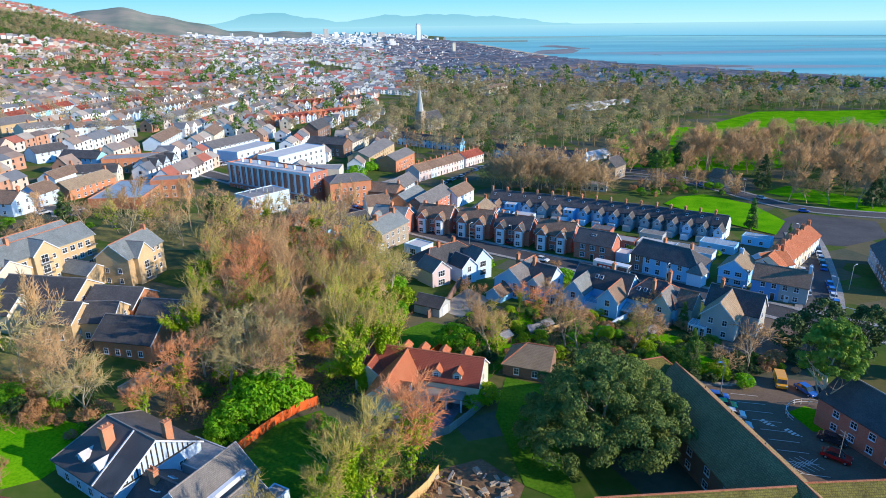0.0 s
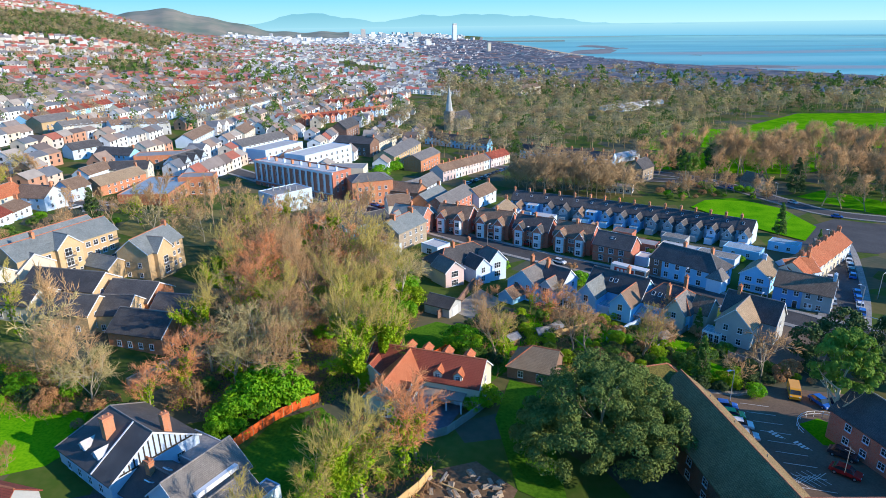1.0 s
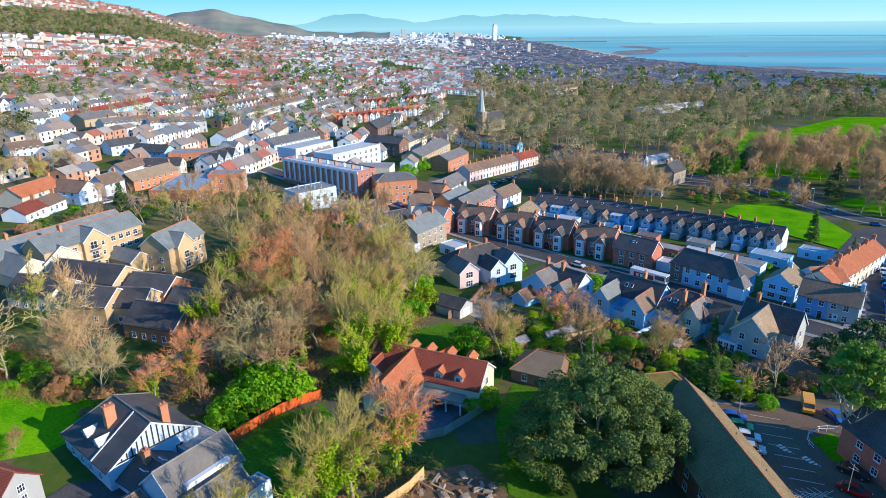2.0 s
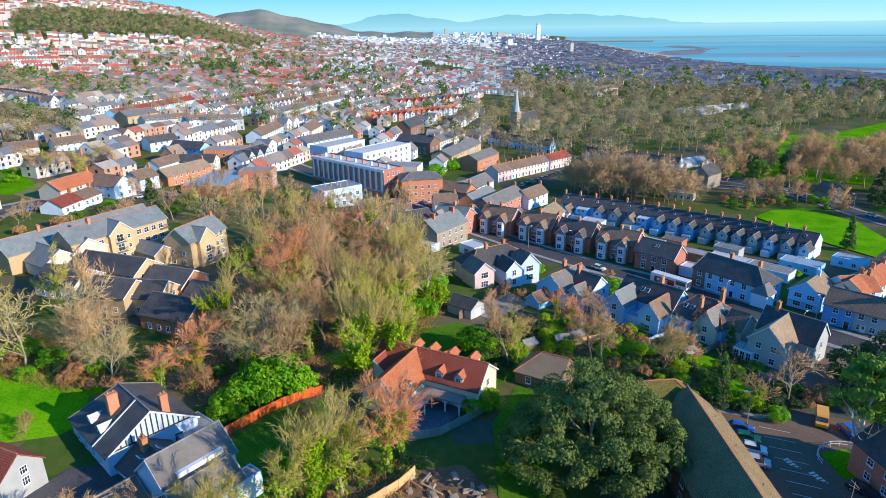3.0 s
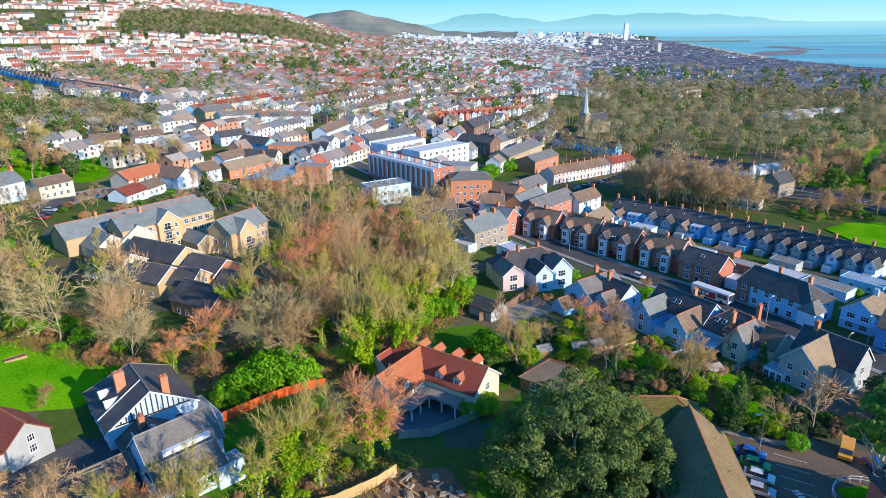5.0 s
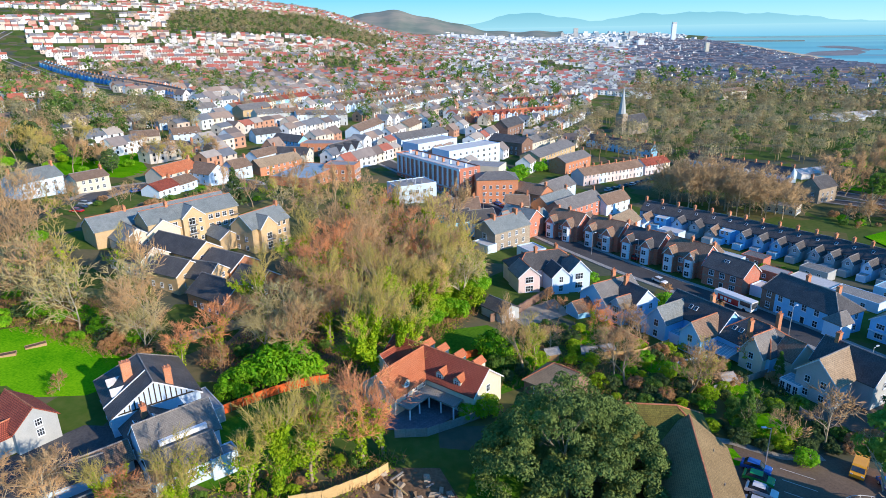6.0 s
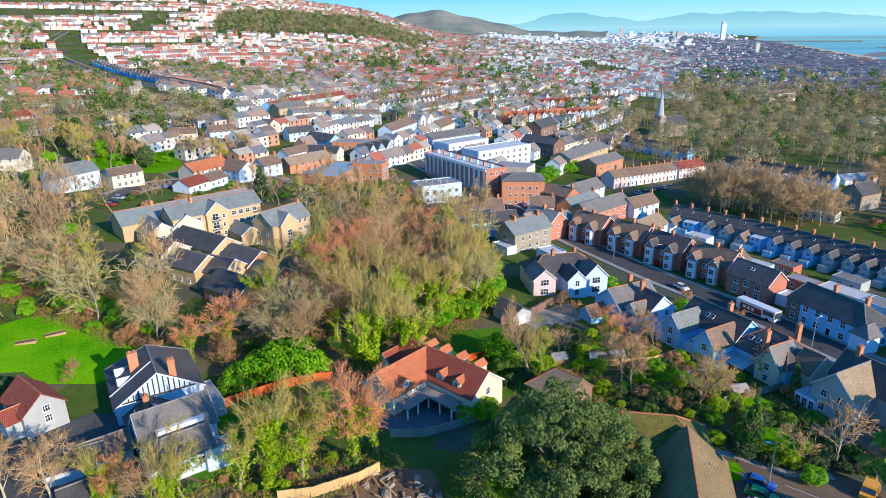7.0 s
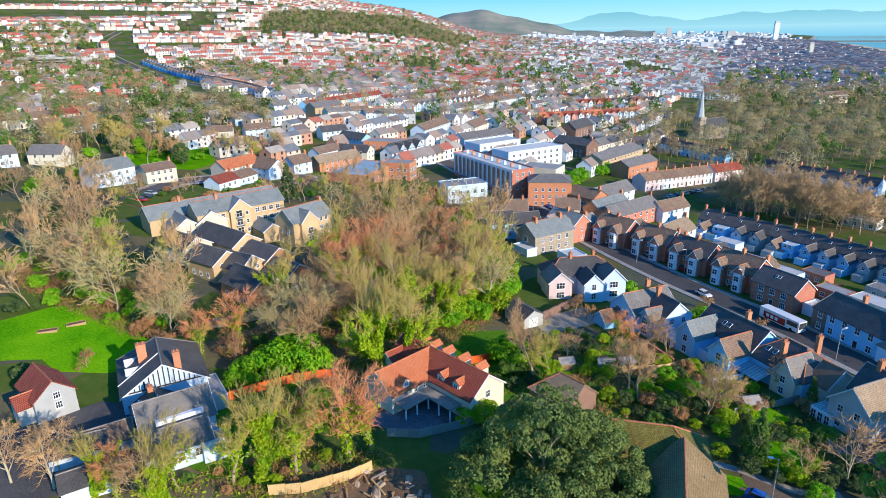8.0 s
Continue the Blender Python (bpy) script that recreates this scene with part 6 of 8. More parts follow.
    for x, y in scatter(33, [(84, 196), (92, 210), (112, 214), (126, 200), (136, 176), (122, 188), (104, 186), (94, 174)], 16, 5.5):
        k = rng.choice(["oak_a", "oak_b", "shrub"])
        plant(k, x, y, rng.uniform(.5, .8), rng.uniform(0, 360), BARE[k], group="trees along the park road")
    # evergreens
    leafy("holm_oak", 24.8, -14.5, .94, 20, "huge domed holm oak with dense grey-green leaves", "holm_oak")
    for x, y, s in ((-31.5, -7.5, 1.7), (-33.5, -11.5, 1.3), (-29.0, -4.0, 2.0), (-34.2, -15, .85), (-31.8, -13.6, .7), (-35.6, -13, .9), (-26.2, -2.6, 1.3), (-32.6, -3.5, 1.5), (-19, -11.5, .85), (-16.5, -13.5, .7)):
        leafy("laurel", x, y, s, rng.uniform(0, 360), "bright green laurel bush beside the fence", "laurel_bush", "laurels by the fence", "bush")
    for kind, x, y, s, label, name in (("laurel", 2.5, 21.5, 1.5, "tall bright green bay tree", "bay_tree"), ("laurel", -12, 36, 1.3, "bright green evergreen shrub at the wood's edge", "evergreen_shrub"), ("cypress", -17, 68, .55, "green cypress beside the pink villa", "cypress"), ("cypress", 48.5, 12.5, .78, "slim dark green conifer in a garden", "conifer"), ("cypress", 55.5, 36, .5, "small green conifer in a garden", "conifer"),
                                 ("dark_tree", 73, 23, .75, "dark evergreen by the car park", "evergreen_tree"), ("dark_tree", 80, 24, 1.0, "dark evergreen by the car park", "evergreen_tree"), ("dark_tree", 80, 13, .75, "dark evergreen by the car park", "evergreen_tree"), ("dark_tree", 90, 24, .9, "dark evergreen by the car park", "evergreen_tree"), ("dark_tree", 95, 12, 1.0, "dark evergreen by the car park", "evergreen_tree"), ("pine", 65.2, -3.1, 1.12, "tall pine with a clear pale trunk and flat green crown", "pine_tree"),
                                 ("conifer", -115, 85, 1.15, "dark green conifer behind the flats", "conifer"), ("conifer", -79, 108, .95, "dark pointed conifer beyond the wood", "conifer"), ("cypress", -73, 111, .7, "green conifer beyond the wood", "conifer"), ("cypress", 112, 125, .95, "broad green cypress beside the bowling green", "cypress"), ("conifer", 150, 197, 1.3, "large dark conifer in the park", "conifer"), ("conifer", 178, 158, 1.25, "large dark conifer at the park edge", "conifer"), ("conifer", 187, 163, 1.3, "large dark conifer at the park edge", "conifer"), ("pine", 103, 204, 1.05, "open-crowned pine beside the green", "pine_tree"), ("cypress", 120, 113, .45, "small dark cypress beside the tarmac court", "cypress"), ("laurel", 17, 58, .8, "clipped green garden tree", "garden_tree"), ("laurel", 33, 66, 1.15, "round bright green tree behind the villa", "garden_tree"), ("laurel", 30, 64.5, .9, "round bright green tree behind the villa", "garden_tree"), ("laurel", 12.5, 78, .8, "round bright green tree beside the road", "garden_tree"),
                                 ("bush", 7.5, 0.5, 1.0, "yellow-green shrub at the house corner", "evergreen_shrub"), ("laurel", 5.5, -1.5, .75, "green shrub at the house corner", "evergreen_shrub"), ("bush", 35, 40, .6, "yellow-green garden shrub beside a path", "evergreen_shrub"), ("bush", 38, 43, .55, "yellow garden shrub beside a path", "evergreen_shrub"), ("laurel", 31, 33, .7, "green garden shrub beside a path", "evergreen_shrub"), ("laurel", 36, 30, .7, "green garden shrub beside a path", "evergreen_shrub"), ("laurel", 43, 18, .6, "green garden shrub beside a path", "evergreen_shrub"), ("bush", 66, 17, .6, "green shrub beside the car park", "evergreen_shrub"), ("laurel", 57, 8, .7, "green shrub beside the car park", "evergreen_shrub")):
        leafy(kind, x, y, s, rng.uniform(0, 360), label, name, category="bush" if "shrub" in name else "tree")
    for x, y in scatter(23, [(-64, 112), (-56, 96), (-36, 80), (-28, 88), (-44, 104)], 12, 3.2):
        leafy("laurel", x, y, rng.uniform(.7, 1.2), rng.uniform(0, 360), "yellow-green evergreen shrub beyond the wood", "evergreen_shrub", "shrubs beyond the wood", "bush")
    for x, y in scatter(24, [(-134, 26), (-104, 0), (-66, -8), (-62, -20), (-84, -14), (-120, -14)], 14, 5):
        leafy("laurel", x, y, rng.uniform(.6, 1.1), rng.uniform(0, 360), "bright green shrub under the bare trees", "evergreen_shrub", "shrubs by the flats", "bush")
    for x, y in scatter(25, [(-240, 92), (-195, 82), (-190, 110), (-220, 132), (-250, 128)], 16, 6):
        leafy(rng.choice(["dark_tree", "laurel"]), x, y, rng.uniform(.8, 1.1), rng.uniform(0, 360), "green evergreen among bare trees", group="evergreens on the slope")
    for x, y in scatter(26, [(4, 12), (30, 14), (60, 26), (58, 38), (30, 40), (8, 44), (0, 30)], 95, 2.3, ((17, 13, 8), (37, 53, 10), (65, 33, 9), (52, 45, 9))):
        k = rng.choice(["laurel", "bush", "hedge_bush", "dark_bush", "dark_bush", "brown_bush"])
        leafy(k, x, y, rng.uniform(.3, .72), rng.uniform(0, 360), "russet winter shrub in a villa garden" if k == "brown_bush" else "small green shrub in a villa garden", "garden_shrub", "shrubs of the villa gardens", "bush")
    for x, y in scatter(36, [(42, 10), (48, 20), (58, 26), (62, 18), (74, 20), (76, 14), (60, 12), (54, 9)], 34, 2.2, ((52, 17, 4.5), (64.4, 8.8, 4))):
        k = rng.choice(["dark_bush", "hedge_bush", "brown_bush", "bush", "dark_bush"])
        leafy(k, x, y, rng.uniform(.3, .75), rng.uniform(0, 360), "russet winter shrub behind the car park" if k == "brown_bush" else "dark green shrub behind the car park", "garden_shrub", "shrubs behind the car park", "bush")
    for x, y in scatter(31, [(-98, -34), (-94, -6), (-60, -6), (-48, -12), (-50, -20), (-62, -14), (-88, -8), (-92, -26), (-80, -36), (-64, -34), (-62, -28), (-72, -42)], 46, 2.6):
        k = rng.choice(["laurel", "dark_bush", "hedge_bush", "brown_bush", "dark_bush"])
        leafy(k, x, y, rng.uniform(.35, .9), rng.uniform(0, 360), "russet winter shrub at the lawn's edge" if k == "brown_bush" else "green shrub at the lawn's edge", "garden_shrub", "shrubs round the big lawn", "bush")
    for x, y in scatter(32, [(-30, -40), (-14, -36), (-6, -26), (-4, -18), (-12, -20), (-22, -34)], 16, 2.6):
        k = rng.choice(["bush", "hedge_bush", "brown_bush"])
        leafy(k, x, y, rng.uniform(.25, .5), rng.uniform(0, 360), "low garden shrub beneath the trees", "garden_shrub", "shrubs below the trees", "bush")
    for x, y in scatter(27, wood, 46, 4.5):
        k = rng.choice(["laurel", "bush", "hedge_bush", "bush"])
        leafy(k, x, y, rng.uniform(.5, 1.0), rng.uniform(0, 360), "green undergrowth shrub in the wood", "undergrowth_shrub", "undergrowth of the wood", "bush")
    for x, y in scatter(37, [(-22, 20), (-14, 30), (-10, 40), (-13, 60), (-24, 80), (-30, 84), (-20, 60), (-18, 40)], 22, 3.4):
        k = rng.choice(["bush", "laurel", "bush", "hedge_bush"])
        leafy(k, x, y, rng.uniform(.9, 1.7), rng.uniform(0, 360), "tall ivy-green shrub at the edge of the wood", "evergreen_shrub", "green edge of the wood", "bush")
    for x, y in scatter(38, [(-22, 20), (-12, 34), (-10, 44), (-14, 64), (-26, 82), (-34, 78), (-22, 44)], 7, 7):
        plant("ivy", x, y, rng.uniform(.7, .95), rng.uniform(0, 360), BARE["ivy"], group="trees of the wood")
    for x, y in scatter(34, [(82, 194), (90, 212), (116, 216), (130, 200), (140, 172), (124, 188), (104, 186), (94, 170)], 26, 3):
        leafy(rng.choice(["laurel", "hedge_bush", "brown_bush"]), x, y, rng.uniform(.4, .9), rng.uniform(0, 360), "shrub along the park road", "garden_shrub", "shrubs along the park road", "bush")
    for x, y in scatter(35, [(-176, 92), (-164, 60), (-140, 52), (-120, 70), (-108, 92), (-120, 116), (-150, 122), (-170, 116)], 26, 5, [(p, q, r + 1.5) for p, q, r in PLACED] + [(-163, 75, 7), (-160, 95, 7), (-150, 115, 7)]):
        if rng.random() < .4:
            plant("oak_a", x, y, rng.uniform(.4, .65), rng.uniform(0, 360), BARE["oak_a"], group="trees behind the flats")
        else:
            leafy(rng.choice(["laurel", "hedge_bush", "brown_bush"]), x, y, rng.uniform(.5, 1.0), rng.uniform(0, 360), "shrub behind the flats", "garden_shrub", "shrubs behind the flats", "bush")
    for x, y in scatter(28, park, 8, 20):
        leafy(rng.choice(["dark_tree", "conifer"]), x, y, rng.uniform(.9, 1.3), rng.uniform(0, 360), "dark evergreen among the park trees", group="park evergreens")
    for x, y in scatter(29, [(-30, 152), (30, 132), (70, 112), (98, 96), (84, 84), (56, 96), (20, 124)], 26, 5):
        leafy(rng.choice(["laurel", "hedge_bush"]), x, y, rng.uniform(.3, .6), rng.uniform(0, 360), "small evergreen in a back yard", "garden_shrub", "back yard shrubs", "bush")
    for x, y in scatter(30, [(-44, 240), (-60, 200), (-40, 190), (-30, 215)], 6, 5):
        leafy("laurel", x, y, rng.uniform(1.2, 1.9), rng.uniform(0, 360), "tall light green tree beside the brick flats", group="green trees by the flats")


def ground_litter():
    """Dead stems, brambles and leaf litter under the wood, as one tangle."""
    rng = np.random.default_rng(9)
    pts = []
    for poly, n in (([(-46, -8), (-16, -2), (-8, 38), (-14, 62), (-44, 98), (-70, 84), (-50, 30)], 5200), ([(-132, 28), (-104, 4), (-64, 0), (-62, -14), (-120, -14)], 3000), ([(2, 10), (30, 14), (58, 30), (30, 40), (4, 46)], 500), ([(-24, -40), (-2, -30), (0, -16), (-16, -22)], 260)):
        xs, ys = [p[0] for p in poly], [p[1] for p in poly]
        q = np.stack([rng.uniform(min(xs), max(xs), n * 2), rng.uniform(min(ys), max(ys), n * 2)], 1)
        q = q[inside(poly, q[:, 0], q[:, 1])][:n]
        pts.append(q)
    p = np.concatenate(pts)
    for name, mat, step, h, label in (("brambles", BUSH_BROWN, 0, .9, "brown tangle of dead stems and brambles"), ("ground_ivy", IVY, 1, .35, "low green ivy and weeds on the ground")):
        c = np.repeat(p[step::2], 9, 0)
        c = np.concatenate([c + rng.normal(0, .8, c.shape), np.zeros((len(c), 1))], 1)
        c[:, 2] = ground(c[:, 0], c[:, 1]) + rng.random(len(c)) * h * .5
        if step:
            v, f = leaf_arrays(c, .22, rng, np.tile((0.2, 0, 1.0), (len(c), 1)))
        else:
            v, f = twig_arrays([(a, a + b, 0, 0, 0) for a, b in zip(c, rng.normal(0, .45, c.shape) + (0, 0, .6))], 0, .05)
        ob = new(name, fast_mesh(name, v, f, [mat]))
        tagged(ob, label, "undergrowth", kind="stuff")


def far_woods():
    """Woods of the park and the hillside, far off: every tree a small crown of twigs."""
    rng = np.random.default_rng(31)
    made, light = [], []
    for seed, spread_a in ((101, .7), (102, .65), (103, .6)):
        r2 = np.random.default_rng(seed)
        balls = [(3.6 * d[0], 3.6 * d[1], 8.0 + 2.9 * d[2], 2.3) for d in unit(r2.normal(0, 1, (12, 3)))] + [(0, 0, 9.4, 3.6)]
        out = lambda c, d: unit(d + 1.1 * unit(c - (0, 0, 6.5)))
        segs = [(np.zeros(3), np.array((0, 0, 9.0)), .3, .05, 0)]
        fc, fd = clump_centres(r2, balls, 27, .55)
        made.append(join_arrays([twig_arrays(segs, 0, .3), leaf_arrays(fc, .34, r2, out(fc, fd) * 3.2)]))
        fc, fd = clump_centres(r2, balls, 7, .62)
        light.append(join_arrays([twig_arrays(segs, 0, .3), leaf_arrays(fc, .72, r2, out(fc, fd) * 3.6)]))
    lobes = [(2.6 * d[0], 2.6 * d[1], 6.5 + 4.5 * d[2], 1.3) for d in unit(np.random.default_rng(3).normal(0, 1, (26, 3)))]
    cc, cd = clump_centres(np.random.default_rng(5), lobes, 9)
    green = leaf_arrays(cc, .62, np.random.default_rng(6), cd)
    cc, cd = clump_centres(np.random.default_rng(5), lobes, 3)
    green_far = leaf_arrays(cc, 1.2, np.random.default_rng(6), cd)
    zones = [("hill_trees", [(-480, 620), (-700, 600), (-1200, 700), (-1700, 900), (-1300, 1500), (-700, 1700), (-420, 1300), (-330, 800)], 1900, .4, TWIG, "trees between the rows on the hillside", 13, []),
             ("coast_trees", [(-60, 820), (150, 790), (400, 700), (560, 640), (590, 740), (470, 920), (300, 1080), (60, 1180), (-70, 1000)], 420, .5, TWIG, "trees among the coastal terraces", 12, []),
             ("park_wood", [(-15, 430), (60, 330), (120, 318), (170, 345), (225, 350), (262, 300), (400, 380), (560, 520), (520, 620), (400, 690), (270, 740), (150, 790), (40, 820), (-50, 820), (-60, 700), (-40, 560)], 1750, .13, TWIG, "bare brown woodland of the park", 12.5, [(215, 345), (420, 400), (420, 520), (300, 520), (150, 420)]),
             ("shore_wood", [(330, 760), (400, 720), (520, 620), (640, 540), (660, 640), (520, 760), (400, 820)], 330, .55, TWIG, "dark wood behind the shore", 12, []),
             ("church_trees", [(-62, 300), (-20, 275), (30, 262), (62, 285), (60, 335), (-15, 435), (-45, 560), (-70, 480)], 230, .12, TWIG, "bare trees round the church", 12, [(-40, 380), (0, 380), (10, 425), (-40, 425)]),
             ("plain_trees", [(-30, 660), (-260, 600), (-500, 1000), (-750, 1750), (-300, 1900), (-60, 1250)], 800, .45, TWIG, "trees among the terraces on the plain", 12, []),
             ("slope_wood", [(-797, 738), (-747, 778), (-707, 924), (-548, 973), (-600, 1150), (-641, 1280), (-850, 1240), (-928, 1072), (-917, 883)], 1300, .15, TWIG, "bare brown wood on the hillside", 14, []),
             ("town_trees", [(-330, 300), (-240, 250), (-120, 300), (-60, 340), (-60, 480), (-150, 700), (-300, 900), (-520, 1000), (-600, 700), (-420, 420)], 750, .5, TWIG, "scattered bare and evergreen trees among the houses", 16, []),
             ("valley_trees", [(-380, 215), (-330, 140), (-250, 110), (-235, 215), (-330, 262)], 150, .35, TWIG, "bare and green trees along the valley road", 13, []),
             ("dip_trees", [(-700, 484), (-510, 424), (-350, 330), (-330, 380), (-480, 520), (-640, 560)], 330, .4, TWIG, "trees and gardens above the blue terrace", 12, []),
             ("road_trees", [(-420, 262), (-500, 350), (-640, 410), (-720, 420), (-900, 500), (-1000, 600), (-1060, 500), (-860, 320), (-640, 250)], 800, .4, TWIG, "trees along the main road up the valley", 12, []),
             ("left_trees", [(-330, 60), (-240, 50), (-250, 130), (-310, 170), (-500, 230), (-620, 260), (-700, 180), (-480, 90)], 900, .4, TWIG, "trees among the houses on the slope", 12, [])]
    for name, poly, n, share, twig, label, gap, hole in zones:
        xs, ys = [p[0] for p in poly], [p[1] for p in poly]
        q = np.stack([rng.uniform(min(xs), max(xs), n * 4), rng.uniform(min(ys), max(ys), n * 4)], 1)
        if name in ("park_wood", "shore_wood", "church_trees"):
            gx, gy = np.meshgrid(np.arange(min(xs), max(xs), gap), np.arange(min(ys), max(ys), gap))
            q = np.stack([gx.ravel() + rng.uniform(-.42, .42, gx.size) * gap, gy.ravel() + rng.uniform(-.42, .42, gx.size) * gap], 1)
            rng.shuffle(q)
        ok = inside(poly, q[:, 0], q[:, 1])
        if hole:
            ok &= ~inside(hole, q[:, 0], q[:, 1])
        q = q[ok][:n]
        twigs, greens = [], []
        for x, y in q:
            s, a = .72 + .72 * rng.random() ** 1.6, rng.uniform(0, 6.3)
            if name in ("town_trees", "left_trees", "hill_trees", "plain_trees", "slope_wood", "dip_trees", "road_trees"):
                s *= .82 if name in ("town_trees", "dip_trees", "road_trees") else .7
            c, d = math.cos(a) * s, math.sin(a) * s
            v, f = (green if math.hypot(x, y) < 620 else green_far) if rng.random() < share else (made if math.hypot(x, y) < 620 else light)[rng.integers(3)]
            w = np.stack([v[:, 0] * c - v[:, 1] * d + x, v[:, 0] * d + v[:, 1] * c + y, v[:, 2] * s + gz(x, y)], 1)
            (greens if f is green[1] or f is green_far[1] else twigs).append((w, f))
        for nm, lst, mat, lab in ((name, twigs, WOODLAND, label), (name + "_evergreens", greens, FAR_EVERGREEN, "dark evergreens among " + label)):
            if lst:
                three = mat is WOODLAND
                ob = new(nm, fast_mesh(nm, *join_arrays(lst), [WOODLAND, WOODLAND_GREY, WOODLAND_DARK] if three else [mat]))
                if three:
                    ob.data.polygons.foreach_set("material_index", np.concatenate([np.full(len(f), rng.integers(3), np.int32) for _, f in lst]))
                tagged(ob, lab, "woodland", kind="stuff")


woods()
ground_litter()
far_woods()

# ---- the far town, the city and the coast ----
def house_arrays(x, y, rot, L, W, he, hr):
    """Walls and roof of one far house: quads only."""
    c, s = math.cos(rot), math.sin(rot)
    z0 = gz(x, y)
    P = lambda u, v, z: (x + u * c - v * s, y + u * s + v * c, z0 + z)
    a, b = L / 2, W / 2
    wv = [P(-a, -b, -2), P(a, -b, -2), P(a, b, -2), P(-a, b, -2), P(-a, -b, he), P(a, -b, he), P(a, b, he), P(-a, b, he), P(-a, 0, hr - .1), P(a, 0, hr - .1)]
    wf = [(0, 1, 5, 4), (1, 2, 6, 5), (2, 3, 7, 6), (3, 0, 4, 7), (5, 6, 9, 9), (7, 4, 8, 8)]
    o = .35
    k = (hr - he) / b
    rv = [P(-a - .2, -b - o, he - o * k + .12), P(a + .2, -b - o, he - o * k + .12), P(a + .2, 0, hr + .12), P(-a - .2, 0, hr + .12), P(-a - .2, b + o, he - o * k + .12), P(a + .2, b + o, he - o * k + .12)]
    rf = [(0, 1, 2, 3), (3, 2, 5, 4)]
    gv, gf, e = [], [], .04
    n = max(1, int(L / 3.2))
    for sy in (-1, 1):
        for z in (.9, 3.4):
            for i in range(n):
                u = ((i + .5) / n - .5) * L
                q = len(gv)
                gv += [P(u - .6, sy * (b + e), z), P(u + .6, sy * (b + e), z), P(u + .6, sy * (b + e), z + 1.4), P(u - .6, sy * (b + e), z + 1.4)]
                gf.append((q, q + 1, q + 2, q + 3) if sy < 0 else (q + 3, q + 2, q + 1, q))
    for sx in (-1, 1):
        for z in (.9, 3.4):
            q = len(gv)
            gv += [P(sx * (a + e), -.6, z), P(sx * (a + e), .6, z), P(sx * (a + e), .6, z + 1.4), P(sx * (a + e), -.6, z + 1.4)]
            gf.append((q, q + 1, q + 2, q + 3) if sx > 0 else (q + 3, q + 2, q + 1, q))
    return wv, wf, rv, rf, gv, gf


class Mass:
    """Many far houses gathered into one mesh of walls and one of roofs."""
    def __init__(self):
        self.v, self.f, self.m = [], [], []

    def add(self, *args, gable=False):
        wv, wf, rv, rf, gv, gf = house_arrays(*args)
        near = math.hypot(args[0], args[1]) < 1000
        for v, f, m in ((wv, wf, 0), (rv, rf, 1), (gv, gf, 2))[:3 if near else 2]:
            k = len(self.v)
            self.v += v
            for q in f:
                q = tuple(dict.fromkeys(q))
                self.f.append(tuple(i + k for i in q))
                self.m.append(m)

    def box(self, x, y, rot, L, W, h):
        k, c, s, z0 = len(self.v), math.cos(rot), math.sin(rot), gz(x, y)
        for z in (-2, h):
            for u, v in ((-L / 2, -W / 2), (L / 2, -W / 2), (L / 2, W / 2), (-L / 2, W / 2)):
                self.v.append((x + u * c - v * s, y + u * s + v * c, z0 + z))
        for q in ((0, 1, 5, 4), (1, 2, 6, 5), (2, 3, 7, 6), (3, 0, 4, 7), (4, 5, 6, 7)):
            self.f.append(tuple(i + k for i in q))
            self.m.append(0)

    def done(self, name, label, mats, category="houses"):
        me = bpy.data.meshes.new(name)
        me.from_pydata(self.v, [], self.f)
        for m in mats:
            me.materials.append(m)
        me.polygons.foreach_set("material_index", self.m)
        me.update()
        return tagged(new(name, me), label, category, kind="stuff")


